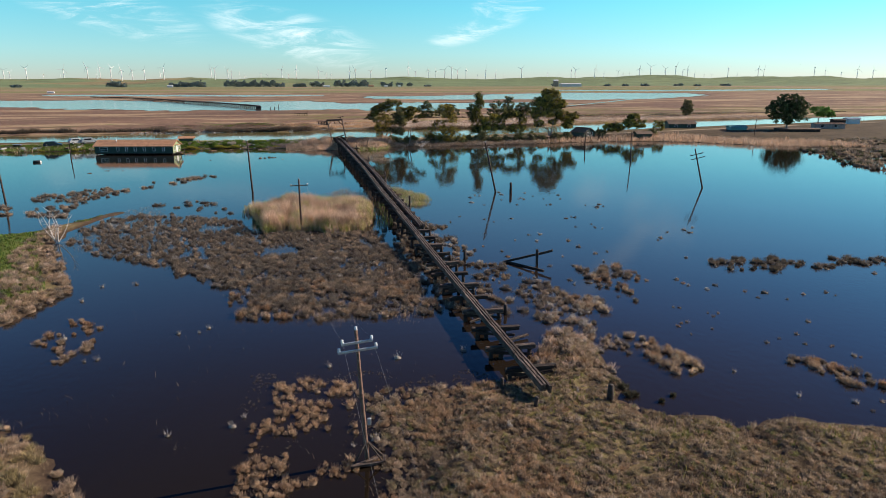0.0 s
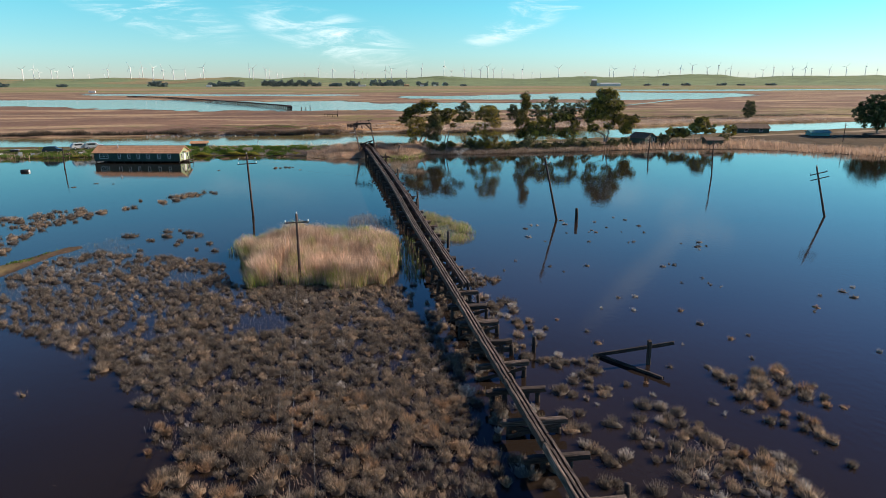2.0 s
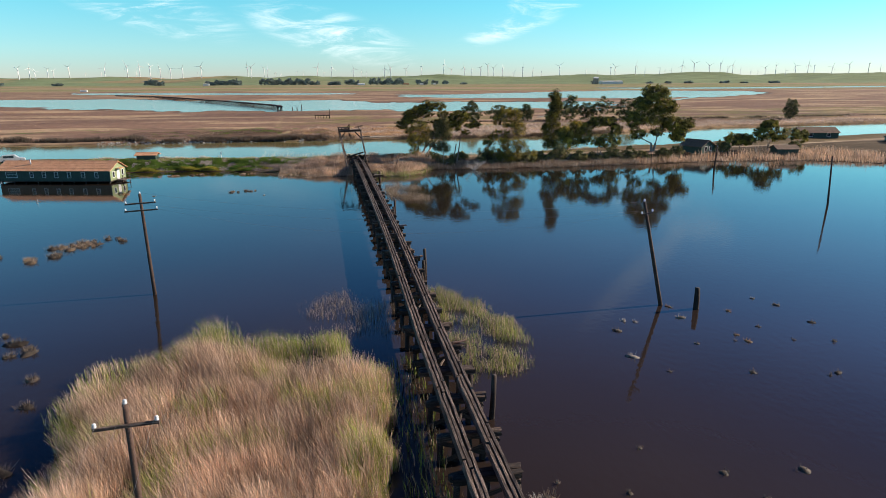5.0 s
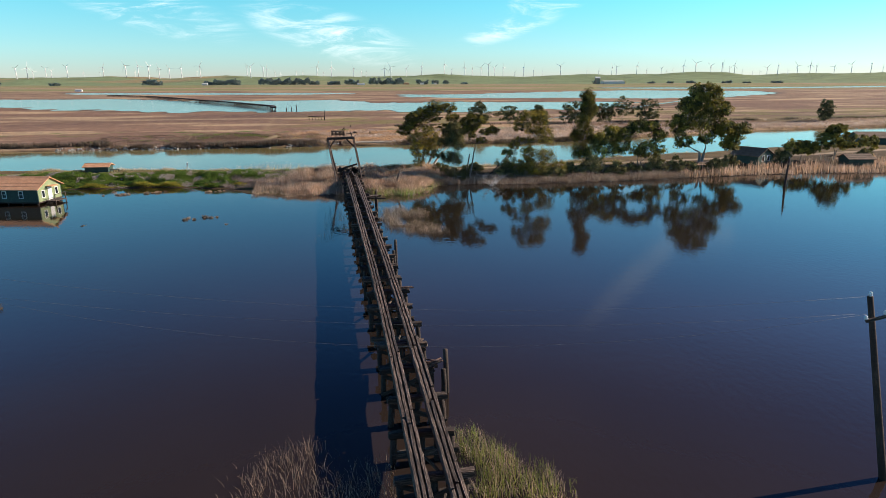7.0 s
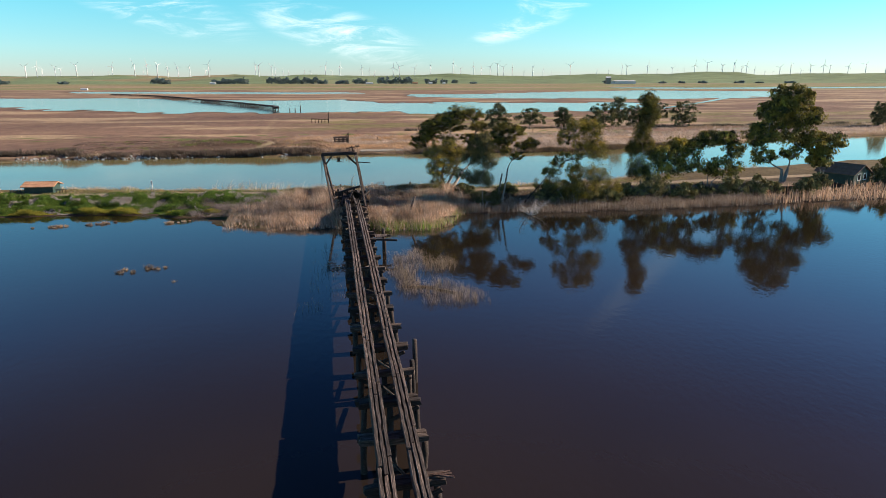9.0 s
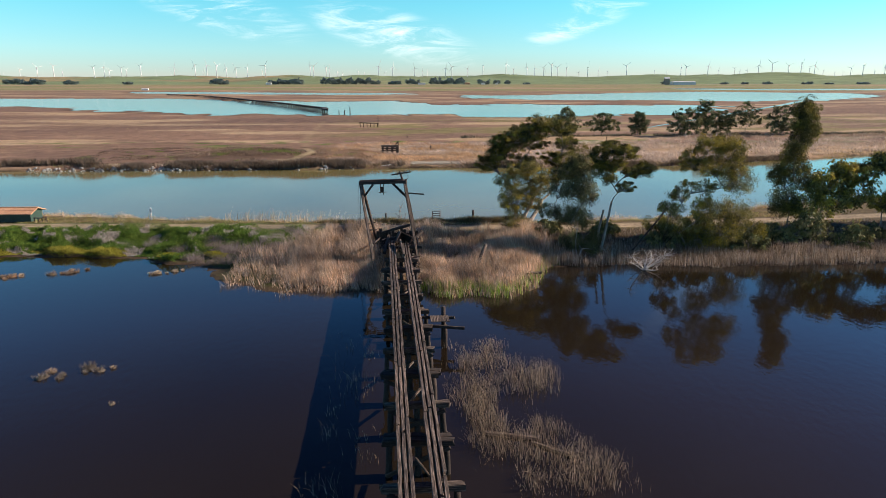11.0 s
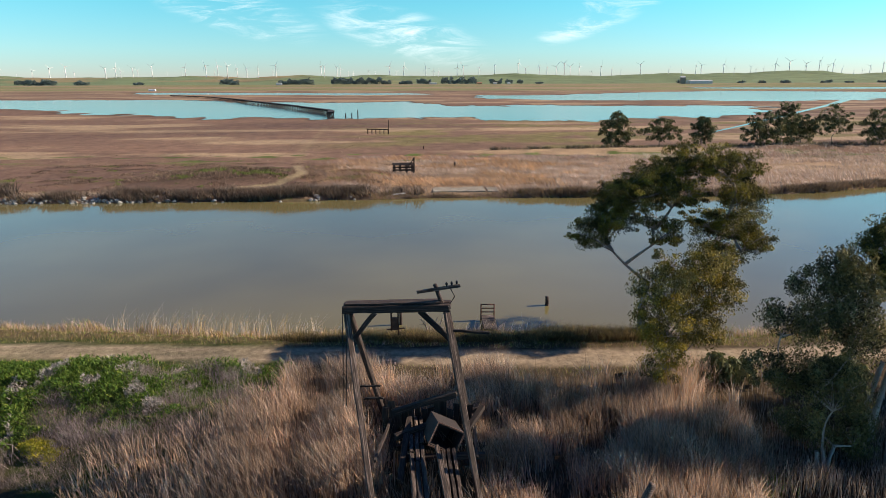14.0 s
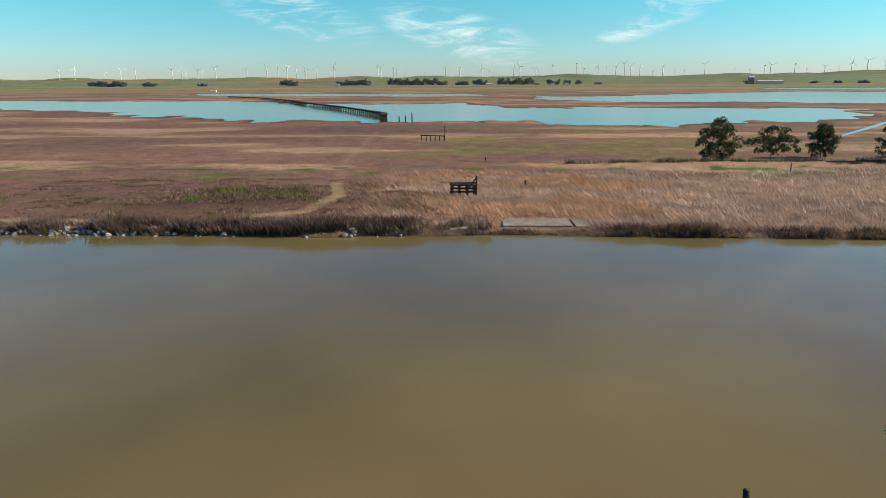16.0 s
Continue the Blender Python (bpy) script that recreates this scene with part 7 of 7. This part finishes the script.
# ---- parked vehicles and yard things ----
def car(name, x, y, yaw, paint, label):
    z = land_z(x, y) + 0.02
    c = empty(name, pose(x, y, z, 0, 0, yaw), label, "car", "parked cars")
    bm = bmesh.new()
    prof = [(-2.3, .45), (-2.3, .95), (-2.15, 1.1), (-1.7, 1.7), (0.5, 1.75), (1.2, 1.15), (2.2, 1.0), (2.35, .8), (2.35, .45)]
    a_ = [bm.verts.new((p[0], -0.88, p[1])) for p in prof]
    b_ = [bm.verts.new((p[0], 0.88, p[1])) for p in prof]
    bm.faces.new(a_)
    bm.faces.new(b_[::-1])
    for k in range(len(prof)):
        bm.faces.new((a_[k], b_[k], b_[(k + 1) % len(prof)], a_[(k + 1) % len(prof)]))
    bmesh.ops.recalc_face_normals(bm, faces=bm.faces)
    bmesh.ops.bevel(bm, geom=list(bm.edges), offset=0.06, segments=2, affect='EDGES')
    part("body", bm, paint, c)
    for s in (-0.895, 0.885):
        part("side_window", boxed(-1.5, 0.35, s, s + 0.01, 1.15, 1.58), M_GLASS, c)
    for wx in (-1.45, 1.45):
        for wy in (-0.8, 0.8):
            bm = bmesh.new()
            tube(bm, [(wx, wy - 0.12, 0.36), (wx, wy + 0.12, 0.36)], [0.36, 0.36], 14)
            wh = part("wheel", bm, M_RUBBER, c)
            bm = bmesh.new()
            tube(bm, [(wx, wy - 0.13, 0.36), (wx, wy + 0.13, 0.36)], [0.2, 0.2], 10)
            part("rim", bm, M_STEEL, wh)
    return c


car("car", -82.5, 202.5, 8, M_CAR, "dark blue sport utility car parked on the levee")
car("car", -73.8, 206.6, 20, M_CAR2, "silver car parked on the levee by the house")
car("car", -77.0, 205.8, 35, M_CAR2, "silver car parked on the levee by the house")
drum = empty("floating_drum", pose(-75.3, 170.0, 0.02), "dark drum floating in the floodwater", "drum")
bm = bmesh.new()
tube(bm, [(-0.8, 0, 0.1), (-0.75, 0, 0.1), (0.75, 0, 0.1), (0.8, 0, 0.1)], [0.32, 0.4, 0.4, 0.32], 14)
part("shell", bm, M_RUBBER, drum)
bm = bmesh.new()
tube(bm, [(0.76, 0, 0.1), (0.9, 0, 0.1)], [0.36, 0.3], 14)
part("end_cap", bm, M_WHITE, drum)
ry = random.Random(77)
for k in range(9):
    jx, jy = -98 + 2.9 * k, 201.5 + ry.uniform(-2.5, 3.5)
    if abs(jx + 82) < 3.2:
        continue
    jb = empty("yard_crate", pose(jx, jy, land_z(jx, jy), 0, 0, ry.uniform(0, 90)), "weathered yard crate among clutter on the levee", "crate", "yard clutter")
    w_, h_ = ry.uniform(.4, 1.0), ry.uniform(.4, 1.1)
    part("body", boxed(-w_, w_, -w_ * .7, w_ * .7, 0, h_, bevel=0.04), ry.choice((M_PILE, M_DECK, M_STEEL)), jb)
    part("lid", boxed(-w_ - .05, w_ + .05, -w_ * .7 - .05, w_ * .7 + .05, h_ + .003, h_ + .09, bevel=0.02), ry.choice((M_DECK, M_STEEL)), jb)

# ---- across the channel ----
platform = empty("timber_platform", pose(-3.0, 285.2, land_z(-3, 285.2), 0, 0, 4), "dark ruined timber platform standing in far reeds", "platform")
for xx in (-1.7, -0.6, 0.6, 1.7):
    for yy in (-0.9, 0.9):
        part("leg", timber_mesh("leg", M_PILE, 1.5, 0.34, 0.34, int(900 + xx * 10 + yy), 0.02), None, platform, m=pose(xx, yy, 0.7, 0, 90))
for k in range(4):
    part("plank", timber_mesh("plank", M_PILE, 4.2, 0.4, 0.16, 910 + k, 0.03), None, platform, m=pose(0, -0.8 + 0.52 * k, 1.55 + 0.04 * k))
for k in range(2):
    part("rail", timber_mesh("rail", M_PILE, 4.2, 0.12, 0.3, 925 + k, 0.02), None, platform, m=pose(0, -1.1, 0.6 + 0.5 * k))
part("brace", timber_mesh("brace", M_PILE, 3.0, 0.16, 0.2, 920, 0.02), None, platform, m=span((0.4, -1.0, 0.6), (2.0, -1.0, 2.8)))
part("post", timber_mesh("post", M_PILE, 3.0, 0.2, 0.2, 921, 0.02), None, platform, m=pose(2.0, -0.8, 1.4, 0, 90))
wreck = empty("timber_platform", pose(-12.0, 380, land_z(-12, 380)), "low ruined timber framework on the marsh plain", "platform")
for k in range(6):
    part("leg", timber_mesh("leg", M_PILE, 1.7, 0.25, 0.25, 930 + k, 0.02), None, wreck, m=pose(-3.4 + 1.35 * k, 0.3 * (k % 2), 0.7, 0, 90))
part("beam", timber_mesh("beam", M_PILE, 7.6, 0.4, 0.3, 940, 0.03), None, wreck, m=pose(0, 0.1, 1.55, 0, 2))
part("post", timber_mesh("post", M_PILE, 4.8, 0.2, 0.2, 941, 0.02), None, wreck, m=pose(3.6, -0.6, 2.2, 0, 90))
for nm, dims, lab in (("concrete_slab", (1.8, 10.2, 263.4, 267.6, 0.35, 0.75), "weathered lichen-stained concrete landing slab on the bank"), ("concrete_slab", (10.5, 12.2, 263.2, 267.2, 0.3, 0.72), "weathered concrete landing slab with a broken edge")):
    me = bpy.data.meshes.new(nm)
    bm = boxed(*dims, bevel=0.06)
    bm.to_mesh(me)
    bm.free()
    me.materials.append(M_CONC)
    tagged(new(nm, me), lab, "slab", "landing slabs", kind="")
log("loose_timber", (-44.4, 207.8, 1.02), (-41.5, 207.9, 0.95), 0.2, 712, "pale plank lying beside the shed", M_DEAD)
log("loose_timber", (11.5, 262.2, 0.25), (14.2, 262.8, 0.3), 0.18, 710, "pale plank at the far water's edge", M_DEAD)
log("loose_timber", (-4.6, 262.6, 0.3), (-2.6, 263.0, 0.4), 0.6, 711, "white sack-like debris at the far water's edge", M_WHITE)


def stone_mesh(seed):
    r = random.Random(seed)
    bm = bmesh.new()
    bmesh.ops.create_icosphere(bm, subdivisions=1, radius=0.3)
    for v_ in bm.verts:
        v_.co *= r.uniform(0.7, 1.2)
        v_.co.z *= 0.7
    me = bpy.data.meshes.new("stone")
    bm.to_mesh(me)
    bm.free()
    me.materials.append(M_STONE)
    return me


STONES = [stone_mesh(i) for i in range(5)]
riprap = empty("riprap", pose(0, 0, 0), "grey rubble stones along the far channel bank", "rocks")
rs = random.Random(5)
for k in range(170):
    sx = -76 + 36 * rs.random() if k < 120 else -70 + 60 * rs.random()
    sy = float(shore_far(sx)) + rs.uniform(-0.6, 1.2)
    o = part("stone", STONES[k % 5], None, riprap, m=pose(sx, sy, max(land_z(sx, sy), -0.1) + 0.05, rs.uniform(0, 40), rs.uniform(0, 40), rs.uniform(0, 360)))
    o.scale = (rs.uniform(0.6, 1.6),) * 3

# the old line's second trestle, far across the flooded flats
far_trestle = empty("railway_trestle", pose(0, 0, 0), "distant curved dark timber trestle crossing flooded flats", "trestle")
BENT = bpy.data.meshes.new("bent")
bm = bmesh.new()
for xx in (-1.5, -0.5, 0.5, 1.5):
    box(bm, xx - 0.12, xx + 0.12, -0.12, 0.12, -0.6, 1.9)
box(bm, -2.0, 2.0, -0.25, 0.25, 1.6, 2.05)
bm.to_mesh(BENT)
bm.free()
BENT.materials.append(M_PILE)
DECK = timber_mesh("deck", M_PILE, 5.0, 3.0, 0.4, 960, 0.03)
curve_x = line((505, -42.5), (530, -45), (625, -86), (714, -130), (800, -168), (905, -225), (1000, -300))
yy = 506.0
while yy < 1000:
    xa, xb = float(curve_x(yy)), float(curve_x(yy + 4.4))
    ya = math.degrees(math.atan2(xa - xb, 4.4))
    part("bent", BENT, None, far_trestle, m=pose(xa, yy, 0, 0, 0, ya))
    part("deck", DECK, None, far_trestle, m=span((xa, yy, 2.25), (xb, yy + 4.4, 2.25)))
    yy += 4.4
for k in range(3):
    post("mooring_post", -34 + 3.0 * k, 500 + 2 * k, -0.3, 2.0 + (k == 2) * 1.5, (0, 0), 0.3, label="old timber pile on the flooded flats")

# ---- distance: tree belts, farm buildings, wind turbines ----
FAR_TREES = []
gf = np.random.default_rng(99)
for cx, wd, hg in ((-1000, 98, 28), (-626, 193, 36), (-262, 334, 38), (0, 53, 20), (96, 77, 30), (297, 204, 36), (508, 67, 30), (586, 35, 26), (650, 25, 22), (-30, 25, 14), (1594, 25, 14), (-1809, 63, 26), (-2056, 211, 30), (-1500, 40, 16), (1960, 30, 15), (2090, 22, 11), (2230, 40, 12), (2480, 45, 14), (2620, 26, 12), (2840, 60, 13), (760, 30, 10)):
    n = int(wd * 9)
    x_ = cx + (gf.random(n) - 0.5) * wd
    top = hg * (0.2 + 1.15 * fbm(x_ / 17, x_ * 0 + cx, 5, 2))
    x_ = x_ * 0.85
    top = top * 0.85
    y_ = 3300 + gf.random(n) * 40
    z_ = hills(x_, y_) + top * np.sqrt(gf.random(n)) * 0.95
    s = 3.6
    # leaf tone raised and blued, painting distance haze onto the belts
    t_ = np.tile((0.15, 0.19, 0.18), (n, 1)) * (0.7 + 0.6 * gf.random((n, 1)))
    a = gf.normal(0, s, (n, 3, 3)) * (1, 0.5, 0.8)
    v_ = np.stack([x_, y_, z_], 1)[:, None] + a
    FAR_TREES.append((v_.reshape(-1, 3), np.arange(3 * n).reshape(-1, 3), np.repeat(t_, 3, 0)))
joined("far_woods", FAR_TREES, M_LEAF, "dark belts of trees at the foot of the hills", "woods")

for nm, x0, x1, d0, hh, mat_, lab in (("farm_building", 1216, 1240, 3000, 34, M_CONC, "tall grey silo block at the hills' foot"), ("farm_building", 1252, 1356, 3000, 16, M_STEEL, "long pale industrial shed at the hills' foot"),
                                     ("farm_building", -560, -546, 1600, 4.5, M_WHITE, "small white hut on the far marsh"), ("farm_building", 330, 356, 3240, 9, M_ROOF, "red farm shed among far trees"), ("farm_building", 410, 428, 3240, 8, M_WHITE, "white farmhouse among far trees"),
                                     ("farm_building", 478, 492, 3240, 8, M_WHITE, "white farmhouse among far trees"), ("farm_building", 105, 140, 3240, 8, M_WHITE, "long white farm shed among far trees"), ("farm_building", -612, -586, 3240, 9, M_WHITE, "white farmhouse among far trees")):
    z = float(hills(np.array([x0 * 1.0]), np.array([d0 * 1.0]))[0]) + 0.1
    fb = empty(nm, pose((x0 + x1) / 2, d0, z), lab, "building", "far farm buildings")
    w = (x1 - x0) / 2
    part("walls", boxed(-w, w, -w * 0.4, w * 0.4, 0, hh * 0.8, bevel=0.1), mat_, fb)
    bm = bmesh.new()
    ps = [(-w, -w * .45, hh * .8), (w, -w * .45, hh * .8), (w, w * .45, hh * .8), (-w, w * .45, hh * .8), (-w, 0, hh), (w, 0, hh)]
    q = [bm.verts.new(p) for p in ps]
    for f in ((0, 1, 5, 4), (2, 3, 4, 5), (1, 2, 5), (3, 0, 4), (3, 2, 1, 0)):
        bm.faces.new([q[k] for k in f])
    part("roof", bm, M_WHITE if mat_ is not M_ROOF else M_ROOF, fb)


def turbine_proto():
    t = empty("wind_turbine", pose(0, 0, -50), "white three-bladed wind turbine on the hill crest", "wind turbine", "wind turbines")
    bm = bmesh.new()
    tube(bm, [(0, 0, -6), (0, 0, 30), (0, 0, 66)], [2.6, 2.1, 1.6], 8)
    part("tower", bm, M_WHITE, t)
    part("nacelle", boxed(-1.7, 1.7, -4.5, 4.5, 65.5, 69, bevel=0.5), M_WHITE, t)
    bm = bmesh.new()
    tube(bm, [(0, -4.6, 67.3), (0, -6.6, 67.3)], [1.5, 0.6], 8)
    hub = part("hub", bm, M_WHITE, t)
    for k in range(3):
        bm = bmesh.new()
        a = radians(90 + 120 * k)
        u, w = Vector((math.cos(a), 0, math.sin(a))), Vector((-math.sin(a), 0, math.cos(a)))
        c = Vector((0, -5.5, 67.3))
        prof = [(0.8, 0.7), (6, 1.3), (20, 0.8), (34, 0.3)]
        fr = [bm.verts.new(c + u * r_ + w * s_ * ww - Vector((0, 0.25, 0))) for r_, ww in prof for s_ in (-0.6, 1.0)]
        bk = [bm.verts.new(c + u * r_ + w * s_ * ww + Vector((0, 0.25, 0))) for r_, ww in prof for s_ in (-0.6, 1.0)]
        for i in range(3):
            for b_ in (fr, bk):
                bm.faces.new((b_[2 * i], b_[2 * i + 1], b_[2 * i + 3], b_[2 * i + 2]))
            bm.faces.new((fr[2 * i], fr[2 * i + 2], bk[2 * i + 2], bk[2 * i]))
            bm.faces.new((fr[2 * i + 1], bk[2 * i + 1], bk[2 * i + 3], fr[2 * i + 3]))
        bm.faces.new((fr[6], fr[7], bk[7], bk[6]))
        bmesh.ops.recalc_face_normals(bm, faces=bm.faces)
        part("blade", bm, M_WHITE, hub)
    return t


proto = turbine_proto()
rw = random.Random(21)
first_ = True
for bearing in (-26, -25, -24, -23, -22, -21, -20.5, -18.6, -18, -17.7, -17, -16.7, -15.8, -14.9, -14, -13.8, -12.5, -12.0, -11.8, -11.2, -10.6, -10, -9.3, -8.4, -8.2, -5.4, -5.2, -4.4, -4.2, -3.7, -3.4, -2.4, -2, -1.1, -0.7, -0.2, 1.2, 1.7,
                2, 3.2, 3.6, 4.6, 5.6, 7.1, 7.6, 8.5, 9, 9.6, 10.1, 10.5, 11.1, 11.9, 12.5, 13.2, 13.8, 15.1, 17, 17.8, 18.8, 19.1, 20.6, 21.3, 22.4, 22.8, 23.3, 24.1, 25, 26.2, 27, 27.6, 28, 28.6, 29.4, 30, 30.6, 31.4, 32.2, 33, 34, 34.5, 36, 37.4, 39, 40, 41.5, 43, 44.5):
    dist = rw.choice((4280, 4330, 4400, 4480, 4600, 4700)) if abs(bearing) < 38 else 4290
    small = rw.random() < 0.35
    sc = rw.uniform(0.5, 0.75) if small else rw.uniform(0.95, 1.2)
    tx = bearing * dist / 43
    tz = float(hills(np.array([tx]), np.array([dist * 1.0]))[0])
    m = pose(tx, dist, tz - 7, 0, 0, rw.uniform(-75, 75)) @ Matrix.Diagonal((sc, sc, sc, 1))
    if first_:
        proto.matrix_basis = m
        first_ = False
    else:
        c_ = copy_thing(proto, m)
        c_.matrix_basis = m
        for h_ in c_.children:
            if h_.name.startswith("hub"):
                h_.matrix_basis = Matrix.Translation((0, 0, 67.3)) @ pose(0, 0, 0, 0, rw.uniform(0, 120)) @ Matrix.Translation((0, 0, -67.3))
